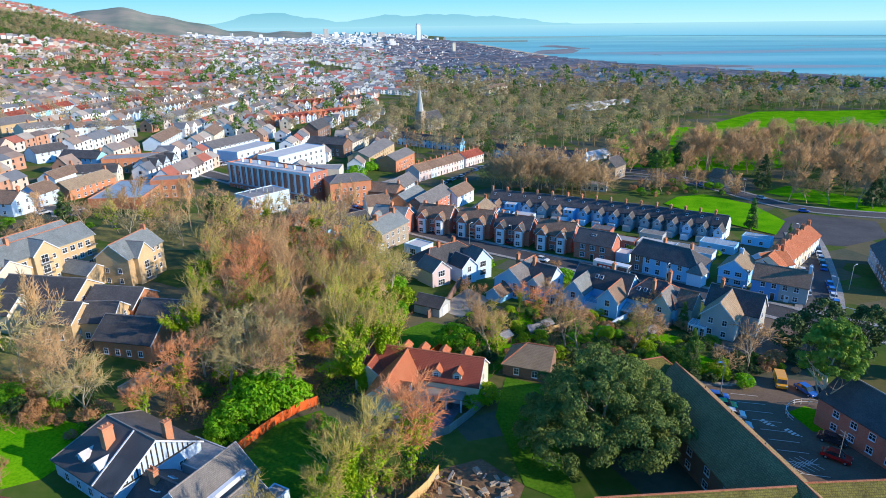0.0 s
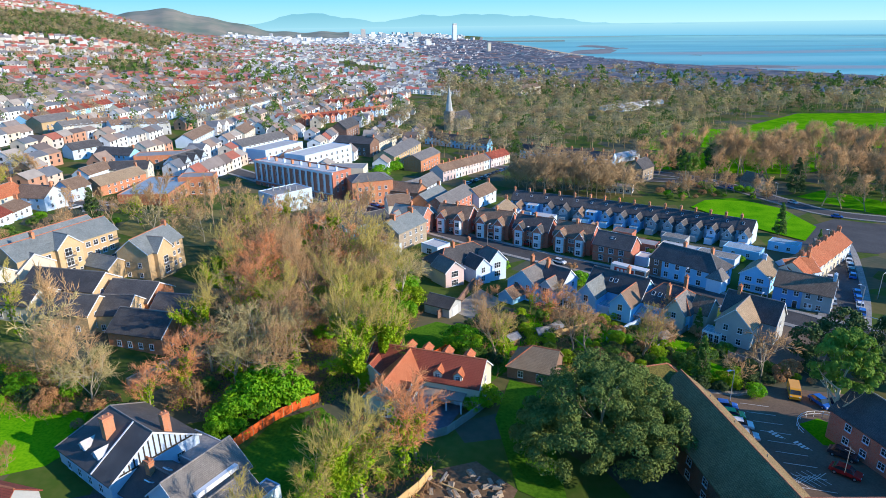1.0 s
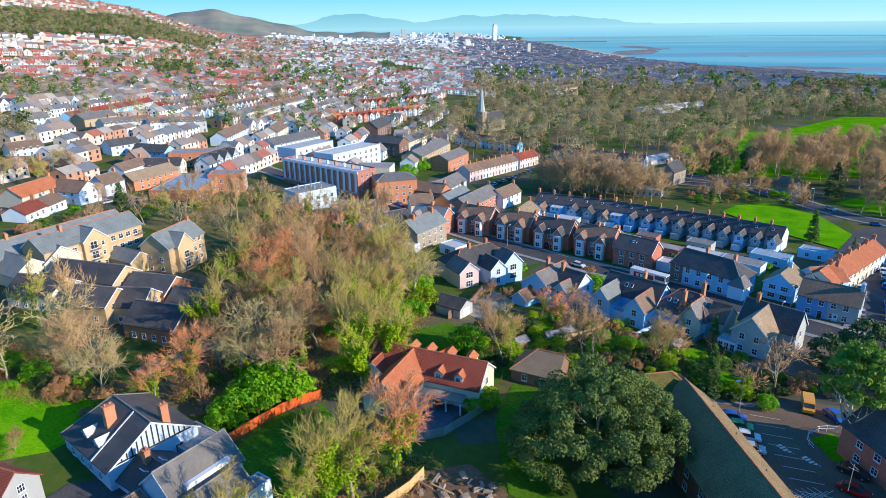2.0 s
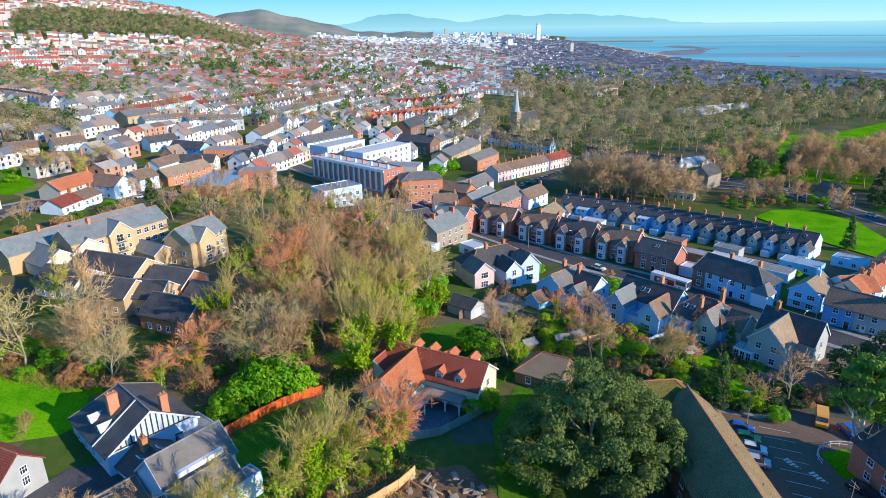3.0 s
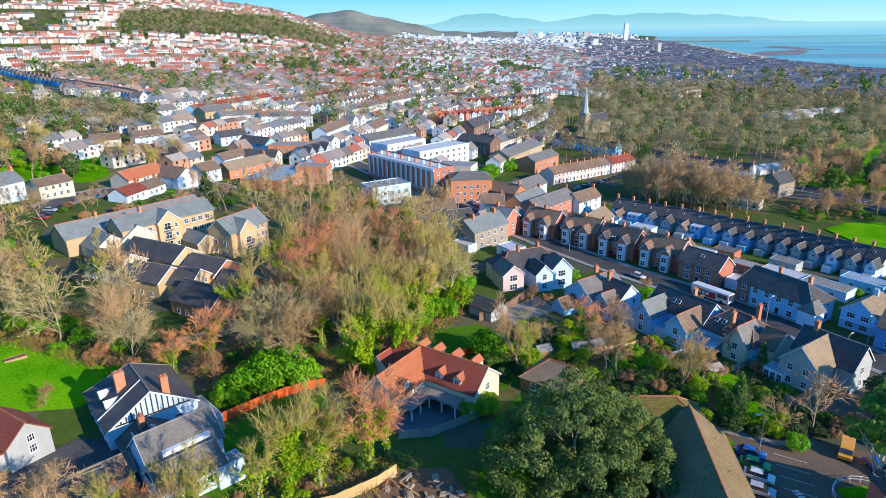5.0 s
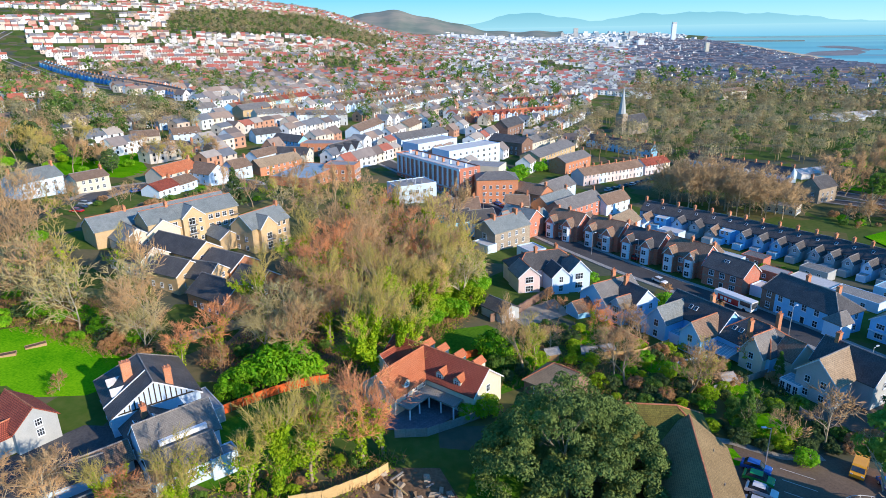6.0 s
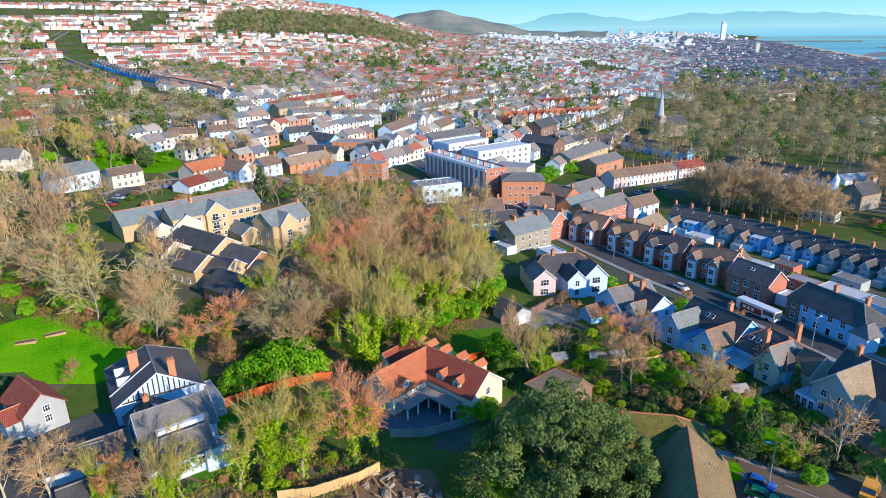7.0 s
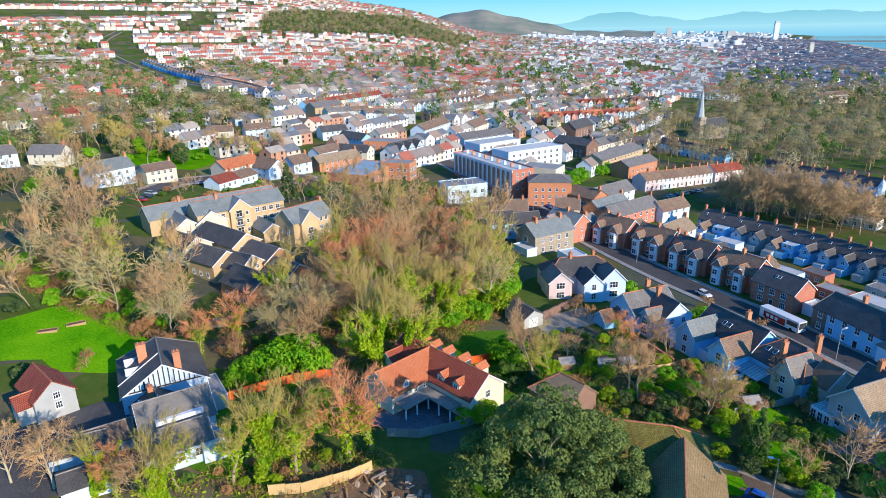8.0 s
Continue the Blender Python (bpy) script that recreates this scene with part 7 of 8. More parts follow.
def far_town():
    rng = random.Random(77)
    blank = [[(-797, 738), (-747, 778), (-707, 924), (-548, 973), (-600, 1150), (-641, 1280), (-850, 1240), (-928, 1072), (-917, 883)], [(-850, 330), (-740, 350), (-740, 430), (-850, 420)], [(-740, 490), (-500, 424), (-340, 325), (-320, 290), (-330, 262), (-500, 362), (-720, 430), (-960, 560), (-940, 600)], [(-370, 215), (-330, 145), (-250, 110), (-235, 215), (-330, 260)]]
    for name, a0, a1, r0, r1, step, gap, label in (("hillside_houses", 22, 66, 600, 2050, 31, .4, "rows of white and red-roofed houses on the hillside"), ("valley_houses", 2, 24, 640, 1950, 30, .6, "rows of terraced houses across the valley floor"), ("slope_houses", 56, 82, 330, 1100, 34, 3, "red-roofed houses on the near slope")):
        mass, r = Mass(), r0
        while r < r1:
            r += step * (1 + .1 * rng.uniform(-1, 1)) * (1 + max(0, r - 900) / 3000)
            a = a0 + rng.uniform(0, 2)
            turn = rng.uniform(-.12, .12)
            run = rng.randint(14, 34)
            while a < a1:
                width = rng.choice((6.5, 7.5, 8.5)) if name != "slope_houses" else 10
                width *= 1 + max(0, r - 1300) / 2500
                run -= 1
                if run <= 0:
                    a += math.degrees(rng.uniform(10, 40) / r)
                    run = rng.randint(14, 34)
                rr = r + (a - (a0 + a1) / 2) * turn * r / 60
                x, y = -rr * math.sin(radians(a)), rr * math.cos(radians(a))
                a += math.degrees((width + gap) / r)
                wild = math.sin(x * .013 + 1.3) * math.sin(y * .011) + .6 * math.sin(x * .027 + y * .019)
                if any(inside(p, x, y) for p in blank) or wild > (1.2 if name == "hillside_houses" else .95) or rng.random() < (.4 if name == "slope_houses" else .10) or x - float(shore(y)) > -60:
                    continue
                rot = radians(a) + turn + rng.uniform(-.05, .05) + (math.pi / 2 if rng.random() < (.5 if name == "valley_houses" else .3) else 0)
                hill = name == "hillside_houses"
                mass.add(x, y, rot, width, 8.6 if hill else 7.5, 4.9 if hill else 5.4, 7.7 + rng.uniform(-.4, .6))
        mass.done(name, label, [HAZED_VALLEY_WALL, VALLEY_ROOF, GLASS] if name == "valley_houses" else [HILL_WALL, HILL_ROOF, GLASS] if name == "hillside_houses" else [FAR_WALL, FAR_ROOF, GLASS])
    infill = Mass()
    zone = [(-330, 150), (-185, 120), (-120, 170), (-95, 195), (-62, 200), (-20, 262), (-60, 480), (-80, 640), (-300, 660), (-520, 560), (-600, 440), (-550, 405), (-420, 318), (-330, 290), (-250, 235)]
    for k in range(-40, 60):
        for j in range(0, 75):
            lx, ly = k * 12.5 + rng.uniform(-1, 1), j * 9.2
            if (k + 40) % 2 == 1 and rng.random() < .88:
                continue
            a = radians(88)
            x, y = -200 + lx * math.sin(a) + ly * math.cos(a), 120 - lx * math.cos(a) + ly * math.sin(a)
            if not inside(zone, x, y) or any(math.hypot(x - p, y - q) < r + 3 for p, q, r in PLACED) or rng.random() < .13:
                continue
            infill.add(x, y, a + rng.uniform(-.08, .08) + (math.pi / 2 if rng.random() < .1 else 0), 9.2, 8, 5 + rng.uniform(-.6, .8), 7.8 + rng.uniform(-.5, .8))
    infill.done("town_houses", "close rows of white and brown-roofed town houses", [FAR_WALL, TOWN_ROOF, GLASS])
    coast = Mass()
    for i in range(3000):
        y = 800 + 2360 * rng.random() ** 1.7
        x = float(shore(y)) - rng.uniform(60, 60 + min(430, max(120, (y - 760) * .6)))
        if x < -150 - (y - 1500) * .1 or inside([(-60, 500), (-50, 830), (150, 800), (400, 710), (540, 630), (600, 500)], x, y):
            continue
        coast.add(x, y, rng.choice((-.3, -.3, -.22, 1.25)) + rng.uniform(-.05, .05), rng.uniform(10, 26), 8, 5.6, 8.8)
    quarter = [(-60, 835), (150, 805), (400, 715), (540, 640), (580, 760), (440, 980), (300, 1180), (200, 1500), (-60, 1500), (-110, 1000)]
    for i in range(1500):
        x, y = rng.uniform(-110, 580), rng.uniform(640, 1500)
        if inside(quarter, x, y) and x < float(shore(y)) - 50:
            coast.add(x, y, rng.choice((-.3, -.25, -.2, 1.3)), rng.uniform(8, 22), 8, 5.4, 8.4)
    coast.done("coastal_houses", "dark-roofed terraces along the shore", [HAZED_VALLEY_WALL, COAST_ROOF, GLASS])
    city = Mass()
    for i in range(3200):
        y = rng.uniform(1700, 4300)
        x = rng.uniform(-.36 * y - 140, .03 * y)
        if x > float(shore(y)) - 110:
            continue
        big = rng.random()
        city.box(x, y, rng.uniform(0, 3), rng.uniform(8, 30), rng.uniform(7, 15), rng.uniform(3, 7) if big < .96 else rng.uniform(9, 18))
    for x, y, w, h in ((-560, 2950, 20, 44), (-520, 2980, 18, 30), (-330, 3150, 34, 28), (-610, 2900, 14, 26), (-480, 3050, 16, 24), (-180, 2050, 18, 22), (-240, 1850, 24, 18)):
        city.box(x, y, .3, w, w * .7, h)
    city.done("city_buildings", "city blocks and sheds in painted haze tones on the plain", [HAZED_CITY_WALL])
    sc = root("flat_roofed_school", at(-795, 380, 25), "grey flat-roofed school blocks with window bands", "building")
    for x, y, L, W, h in ((0, 0, 70, 16, 8), (-24, 22, 40, 18, 10), (20, 26, 30, 22, 6), (-50, 8, 26, 30, 6)):
        flat_block(sc, I(x, y), L, W, h, FELT_PALE, FELT, .6)
        for z in (1.2, 4.4)[:1 + (h > 6)]:
            s = Shape()
            s.box(-L / 2 + 1, L / 2 - 1, -W / 2 - .06, -W / 2 + .05, z, z + 1.6)
            part("window_band", s, GLASS, sc, "", I(x, y))
    t = root("tower_block", at(-135, 2900, 20), "tall slim white tower block on the seafront", "tower")
    s = Shape()
    s.box(-9, 9, -8, 8, -5, 70)
    part("shaft", s, PAINT_WHITE, t)
    s = Shape()
    s.box(-7, 9, -7, 8, 70, 78)
    part("crown", s, FELT_PALE, t)
    t = root("shore_tower", at(16, 1810, 20), "pale concrete tower near the beach", "tower")
    s = Shape()
    s.box(-4.5, 4.5, -4.5, 4.5, -5, 30)
    part("shaft", s, CREAM, t)
    s = Shape()
    s.box(-5, 5, -5, 5, 30, 32.5)
    part("cap", s, FELT_PALE, t)
    # beach and breakwater
    line = [(float(shore(y)) - 40, y) for y in range(1460, 3501, 120)]
    ribbon("beach", line, 130, SAND, "pale sandy beach along the bay", 1.0)
    pier = Shape()
    pier.box(-260, 260, -7, 7, -4, 5)
    thing("breakwater", pier, STONE, pose(150, 3350, -31.6, 0, 0, -4), "long dark stone breakwater in the bay", "breakwater", kind="structure")


def ridge_line(name, mat, label, dist, peaks, foot, az0, az1, n=120, cat="backdrop", slope=0.0):
    """A far range of hills: a solid ridge along an arc about the place, its height from a few broad summits."""
    s = Shape()
    row = []
    for i in range(n + 1):
        az = az0 + (az1 - az0) * i / n
        el = foot + sum(h * math.exp(-((az - c) / w) ** 2) for c, w, h in peaks) + .05 * math.sin(az * 2.1) + .03 * math.sin(az * 5.3 + 1)
        x, y = dist * math.sin(radians(az)) + 24, dist * math.cos(radians(az)) - 92
        z = 55 + dist * math.tan(radians(el))
        lo = 55 - dist * .0022 if not slope else -32
        k = 1 - slope
        row.append(((x * k, y * k, lo), (x, y, max(z, lo + 1)), (x * 1.03, y * 1.03, max(z, lo + 1)), (x * 1.03, y * 1.03, lo)))
    for a, b in zip(row, row[1:]):
        for k in range(3):
            s.face((a[k], b[k], b[k + 1], a[k + 1]))
    ob = new(name, s.mesh(name, [mat]))
    return tagged(ob, label, cat, kind="structure")


def moor():
    """A broad moorland hill with folds and gullies, rising behind the town."""
    az, k = np.meshgrid(np.radians(np.linspace(-46, -12, 150)), np.linspace(0, 1, 26))
    deg = np.degrees(az)
    el = .06 * np.sin(deg * 2.1) - .45 + sum(h * np.exp(-((deg - c) / w) ** 2) for c, w, h in ((-26.3, 3.6, 1.75), (-31, 3.5, .9), (-21.5, 2.5, .6)))
    r = 2500 + 1300 * k
    top = np.maximum(87 + 3700 * np.tan(np.radians(el)), 1)
    fold = 7 * np.sin(deg * 1.1 + 5 * k) * k * (1 - k) + 2 * np.sin(deg * 7.3 - 9 * k + 1) * k * (1 - k)
    z = -32 + top * (k * k * (3 - 2 * k)) + fold * np.minimum(top / 60, 1)
    v = np.stack([r * np.sin(az) + 24, r * np.cos(az) - 92, z], -1).reshape(-1, 3)
    i = (np.arange(25)[:, None] * 150 + np.arange(149)).ravel()
    f = np.concatenate([np.stack([i, i + 150, i + 151], 1), np.stack([i, i + 151, i + 1], 1)])
    me = fast_mesh("moorland_hill", v, f, [MOOR])
    me.polygons.foreach_set("use_smooth", [True] * len(me.polygons))
    tagged(new("moorland_hill", me), "brown moorland hill beyond the town, greyed with painted haze", "hill", kind="structure")


def distance():
    ridge_line("backdrop_hills", FAR_HILL, "far hills across the bay, glowing in painted pale blue haze", 4500, [(-15.5, 3.6, 1.15), (-11, 2.5, .35), (-6.2, 2.4, .72), (-1.5, 3.6, .85), (4.2, 4, .62), (-27, 4, .75)], -.1, -45, 17)
    moor()
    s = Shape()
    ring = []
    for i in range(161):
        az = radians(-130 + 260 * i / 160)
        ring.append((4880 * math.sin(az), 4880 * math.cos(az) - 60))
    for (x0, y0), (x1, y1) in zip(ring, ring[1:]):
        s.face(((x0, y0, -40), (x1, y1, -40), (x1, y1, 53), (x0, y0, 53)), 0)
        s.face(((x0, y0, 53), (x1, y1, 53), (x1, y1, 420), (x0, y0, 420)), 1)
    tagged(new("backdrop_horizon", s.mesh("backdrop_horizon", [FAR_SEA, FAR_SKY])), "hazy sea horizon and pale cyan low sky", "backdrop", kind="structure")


far_town()
distance()

# ---- roads, lawns and yards ----
def grounds():
    street([(-142, 224), (-117, 203), (-62, 160), (-22, 128), (18, 97), (49, 76), (73, 55), (92, 38), (130, 10)], 8.5, "grey asphalt road between the villas")
    street([(128, 120), (120, 100), (104, 66), (92, 44)], 7.5, "asphalt side street with parked cars")
    street([(60, 262), (96, 246), (114, 232), (127, 209), (138, 178), (147, 160), (166, 149), (200, 138)], 8, "asphalt road curving along the park")
    street([(-6, 262), (18, 252), (60, 234), (112, 222)], 7, "asphalt street beside the terraces")
    street([(-950, 590), (-898, 526), (-817, 480), (-705, 444), (-600, 408), (-504, 380), (-345, 284), (-260, 240), (-200, 235), (-142, 224)], 9, "main road down the valley")
    street([(-60, 163), (-33, 190), (-8, 245), (6, 300)], 7, "asphalt street past the brick flats")
    street([(-160, 60), (-166, 80), (-158, 108), (-140, 122), (-130, 112)], 8, "asphalt lane beside the flats")
    patch("bowling_green", [(94, 167), (104, 180), (118, 185), (131, 166), (131, 137), (118, 118), (109, 132)], LAWN, "smooth bright green lawn of the bowling green", lift=.3, category="lawn")
    patch("park_lawn", [(138, 300), (190, 345), (215, 340), (260, 330), (420, 400), (450, 530), (300, 525), (209, 428), (150, 420), (110, 330)], LAWN, "bright green park meadow", 14, .3, category="lawn")
    patch("park_lawn", [(100, 258), (128, 246), (172, 244), (205, 262), (222, 340), (190, 345), (150, 322), (118, 318)], LAWN, "green grass under the park trees", 10, .05, category="lawn")
    patch("park_lawn", [(148, 190), (164, 160), (178, 146), (192, 158), (182, 180), (166, 204)], LAWN, "sunlit grass along the park road", 6, .06, category="lawn")
    patch("car_park", [(120, 132), (144, 150), (166, 137), (156, 115), (134, 104), (113, 112)], ASPHALT, "empty dark tarmac court beside the green")
    patch("car_park", [(47, 9), (60, 12), (74, 10), (78, -6), (66, -22), (47, -19)], TARMAC_PALE, "worn tarmac car park with painted bays", 3)
    patch("lawn", [(-31, -22), (-27.5, -9), (-21, -4), (-13, -14), (-13, -22), (-18, -34), (-24, -34)], GRASS, "mossy garden lawn behind an orange fence", 2)
    patch("lawn", [(-92, -28), (-90, -16), (-86, -10), (-80, -9.5), (-74, -7), (-66, -10), (-57, -12), (-53, -16), (-56, -25), (-64, -30), (-70, -29), (-76, -34)], LAWN, "bright green lawn in a large garden", 3)
    patch("lawn", [(-6, 12), (8, 8), (16, 20), (10, 30), (-4, 36), (-12, 28)], GRASS, "green lawn behind the red-roofed house", 3)
    patch("lawn", [(19, -31), (20, -27.5), (25, -27), (26.5, -30), (23, -33)], LAWN, "lawn patch beneath the holm oak", 1)
    patch("lawn", [(9, -4), (12, -22), (19, -26), (18, -2), (22, 6), (12, 10)], GRASS, "shaded garden grass beside the holm oak", 2)
    patch("garden", [(0, 46), (8, 36), (4, 12), (20, 4), (46, 14), (62, 24), (56, 38), (30, 48), (14, 58)], GROUND, "villa gardens with dark beds, rough grass and paths", 3, .04)
    for poly in ([(7, 22), (13, 20), (16, 27), (10, 31)], [(27, 31), (33, 29), (37, 35), (31, 38)], [(43, 28), (49, 24), (53, 30), (47, 34)], [(14, 38), (20, 35), (23, 41), (17, 44)]):
        patch("lawn", poly, LAWN, "small bright garden lawn behind a villa", 2, .1)
    patch("garden_beds", [(-100, -36), (-96, -4), (-56, -8), (-40, -14), (-50, -24), (-58, -46), (-84, -48)], GROUND, "rough grass and beds round the cottage", 4, .04)
    patch("lawn", [(47, 13), (55, 12), (58, 17), (53, 22), (46, 19)], LAWN, "small sunlit lawn behind the car park", 2)
    ribbon("footpath", [(42, 9), (47, 9.6), (54, 8.6), (60, 11)], 1.6, PAVING, "narrow paved path behind the car park", .1)
    patch("lawn", [(42.5, 7), (47, 7.8), (49, 4), (44.5, 2)], LAWN, "strip of grass beside the brick building", 2)
    patch("lawn", [(61, -1), (65, 1), (69, -3), (67, -8), (62, -7)], LAWN, "grass island round the pine", 1, .12)
    patch("lawn", [(-212, 80), (-182, 96), (-184, 112), (-222, 140), (-232, 112)], LAWN, "sunny green meadow on the slope", 5)
    patch("rough_bank", [(-183, 98), (-168, 92), (-166, 112), (-178, 124), (-190, 118)], ROUGH_GRASS, "brown grassy bank", 4)
    patch("courtyard", [(-10.5, -12), (0.5, -9), (3.5, -1), (2, 3), (-6.5, 2), (-7.5, -6)], PATIO, "paved courtyard of the red-roofed house, darkened as shade", 2, .1)
    patch("yard", [(-3, -34), (8, -33), (12, -22), (6, -16), (-3, -20)], EARTH, "bare earth yard with timber and rubble", 2)
    patch("drive", [(-2, 44), (4, 39), (12, 52), (6, 60)], GRAVEL, "pale gravel drive behind a garage", 3)
    patch("yard", [(58, 22), (76, 22), (92, 42), (74, 50)], TARMAC_PALE, "paved forecourt beside the grey house", 4)
    patch("drive", [(-60, -50), (-52, -42), (-49, -31), (-40, -27), (-33, -24), (-28, -38), (-36, -52)], ASPHALT, "dark drive between the white houses", 3, .09)
    patch("wood_floor", [(-46, -8), (-24, 0), (-20, 22), (-10, 36), (-10, 46), (-14, 62), (-28, 84), (-44, 98), (-62, 105), (-72, 82), (-62, 52), (-50, 30), (-50, 8)], EARTH, "leaf litter and soil of the wood", 5, .05)
    patch("wood_floor", [(-134, 26), (-104, 4), (-84, 10), (-64, 0), (-60, -10), (-92, -8), (-120, -12), (-142, 8)], ROUGH_GRASS, "rough winter grass under bare trees", 5, .05)
    patch("garden", [(-70, 84), (-62, 108), (-90, 128), (-118, 118), (-112, 88), (-88, 78)], ROUGH_GRASS, "rough brown scrubland behind the flats", 5, .05)


def fence(points, mat, label, height=1.8, post_mat=None, board=.0, name="fence"):
    """Panels between posts, stepping with the ground; each post and panel a part."""
    f = root(name, pose(points[0][0], points[0][1], 0), label, "fence")
    x0, y0 = points[0]
    for (ax, ay), (bx, by) in zip(points, points[1:]):
        n = max(1, round(math.hypot(bx - ax, by - ay) / 2.0))
        for i in range(n):
            p, q = (ax + (bx - ax) * i / n, ay + (by - ay) * i / n), (ax + (bx - ax) * (i + 1) / n, ay + (by - ay) * (i + 1) / n)
            d = Vector((q[0] - p[0], q[1] - p[1], 0))
            z = gz((p[0] + q[0]) / 2, (p[1] + q[1]) / 2)
            m = pose(p[0] - x0, p[1] - y0, z, 0, 0, math.degrees(math.atan2(d.y, d.x)))
            s = Shape()
            w = d.length
            prof = [(.03, -.2), (.03, height - .2), (.05, height - .2), (.05, height - .13), (-.05, height - .13), (-.05, height - .2)]
            for k in range(6, -1, -1):
                prof += [(-.015, -.2 + height * (k + 1) / 7 - .012), (-.04, -.2 + height * k / 7)]
            c = len(prof)
            s.solid([(x, y, z) for x in (.06, w - .06) for y, z in prof], [(i, (i + 1) % c, c + (i + 1) % c, c + i) for i in range(c)] + [tuple(range(c - 1, -1, -1)), tuple(range(c, 2 * c))])
            part("panel", s, mat, f, "", m)
            s = Shape()
            s.box(-.06, .06, -.06, .06, -.8, height)
            part("post", s, post_mat or mat, f, "", m)
    return f


def wall_run(points, mat, label, height=1.8, thick=.3):
    s = Shape()
    for (ax, ay), (bx, by) in zip(points, points[1:]):
        n = max(1, round(math.hypot(bx - ax, by - ay) / 4))
        for i in range(n):
            p, q = Vector((ax + (bx - ax) * i / n, ay + (by - ay) * i / n, 0)), Vector((ax + (bx - ax) * (i + 1) / n, ay + (by - ay) * (i + 1) / n, 0))
            d = (q - p).normalized()
            z = gz((p.x + q.x) / 2, (p.y + q.y) / 2)
            m = Matrix.Translation((p.x, p.y, z)) @ Matrix.Rotation(math.atan2(d.y, d.x), 4, "Z")
            s.box(0, (q - p).length, -thick / 2, thick / 2, -.8, height, 0, m)
            s.box(0, (q - p).length, -thick / 2 - .05, thick / 2 + .05, height, height + .1, 0, m)
    return thing("garden_wall", s, mat, Matrix.Identity(4), label, "wall", kind="structure")


CARS = {}


def car(x, y, rot, mat, label, size=(4.3, 1.78, 1.48), name="car", van=False):
    """A car with a shaped body, glazed cabin, wheels, lamps."""
    near = math.hypot(x - 40, y) < 60
    key = (mat.name, size, van, near)
    m = at(x, y, rot, .1)
    if key in CARS:
        c = copy_thing(CARS[key], m)
        return tagged(c, label)
    L, W, H = size
    c = root(name, m, label, "van" if van else "car", "parked cars")
    prof = [(-.5, .28), (-.5, .56), (-.47, .64), (-.30, .67), (.17, .66), (.40, .58), (.49, .50), (.5, .28)] if not van else [(-.5, .25), (-.5, .93), (-.46, 1.0), (.22, 1.0), (.29, .93), (.38, .58), (.49, .48), (.5, .25)]
    body = Shape()
    n = len(prof)
    pts = [(x0 * L, s * W / 2 * (1 if z0 < .6 else (.97 if not van else .93)), z0 * H) for s in (-1, 1) for x0, z0 in prof]
    body.solid(pts, [tuple(range(n - 1, -1, -1)), tuple(range(n, 2 * n))] + [(i, (i + 1) % n, n + (i + 1) % n, n + i) for i in range(n)])
    me = body.mesh("body", [mat])
    ob = hang("body", me, c)
    if not van:
        cab = [(-.42, .63), (-.31, .97), (-.24, 1.0), (.06, 1.0), (.12, .97), (.26, .63)]
        k = len(cab)
        s = Shape()
        s.solid([(x0 * L, sy * W / 2 * (.93 if z0 < .7 else .76), z0 * H) for sy in (-1, 1) for x0, z0 in cab], [tuple(range(k - 1, -1, -1)), tuple(range(k, 2 * k))] + [(i, (i + 1) % k, k + (i + 1) % k, k + i) for i in range(k)])
        part("cabin_glass", s, GLASS, c)
        r = Shape()
        r.box(-.29 * L, .10 * L, -W * .37, W * .37, .985 * H, 1.02 * H)
        part("roof_panel", r, mat, c)
    else:
        s = Shape()
        s.solid([(.30 * L, -W * .42, .90 * H), (.30 * L, W * .42, .90 * H), (.39 * L, W * .44, .60 * H), (.39 * L, -W * .44, .60 * H), (.29 * L, -W * .42, .88 * H), (.29 * L, W * .42, .88 * H), (.37 * L, W * .44, .58 * H), (.37 * L, -W * .44, .58 * H)], [(0, 1, 2, 3), (7, 6, 5, 4), (0, 4, 5, 1), (1, 5, 6, 2), (2, 6, 7, 3), (3, 7, 4, 0)])
        part("windscreen", s, GLASS, c)
        for sy in (-1, 1):
            s = Shape()
            s.box(.02 * L, .24 * L, sy * W * .49 - .02, sy * W * .49 + .02, .62 * H, .88 * H)
            part("side_window", s, GLASS, c)
    for ax in (-.31, .31):
        for sy in (-1, 1):
            s = Shape()
            s.tube((ax * L, sy * (W / 2 - .2), .31), (ax * L, sy * (W / 2 + .01), .31), .31, .31, 14)
            w = part("wheel", s, RUBBER, c)
            h = Shape()
            h.tube((ax * L, sy * (W / 2 + .005), .31), (ax * L, sy * (W / 2 + .025), .31), .19, .17, 10)
            if near:
                part("rim", h, STEEL, w)
    for sy in (-1, 1) if near else ():
        for x0, mt, nm in ((.485, PAINT_WHITE, "headlight"), (-.492, BRICK, "tail_lamp")):
            s = Shape()
            s.box(x0 * L - .05, x0 * L + .04, sy * W * .36 - .16, sy * W * .36 + .16, .44 * H, .52 * H)
            part(nm, s, mt, c)
    CARS[key] = c
    return c


def paint(name, c):
    m = surface(name, c, tuple(min(1, v * 1.08) for v in c), .25, 1, .3, 0, gloss=.7, vary=0)
    m.node_tree.nodes["Principled BSDF"].inputs["Coat Weight"].default_value = .6
    return m


P_WHITE, P_BLUE, P_RED, P_GREEN, P_SILVER, P_BLACK, P_YELLOW = (paint(n, c) for n, c in (("white_car_paint", (.75, .75, .76)), ("blue_car_paint", (.03, .13, .48)), ("red_car_paint", (.45, .02, .02)), ("green_car_paint", (.02, .36, .06)), ("silver_car_paint", (.42, .46, .52)), ("dark_car_paint", (.03, .035, .045)), ("yellow_van_paint", (.85, .38, .01))))


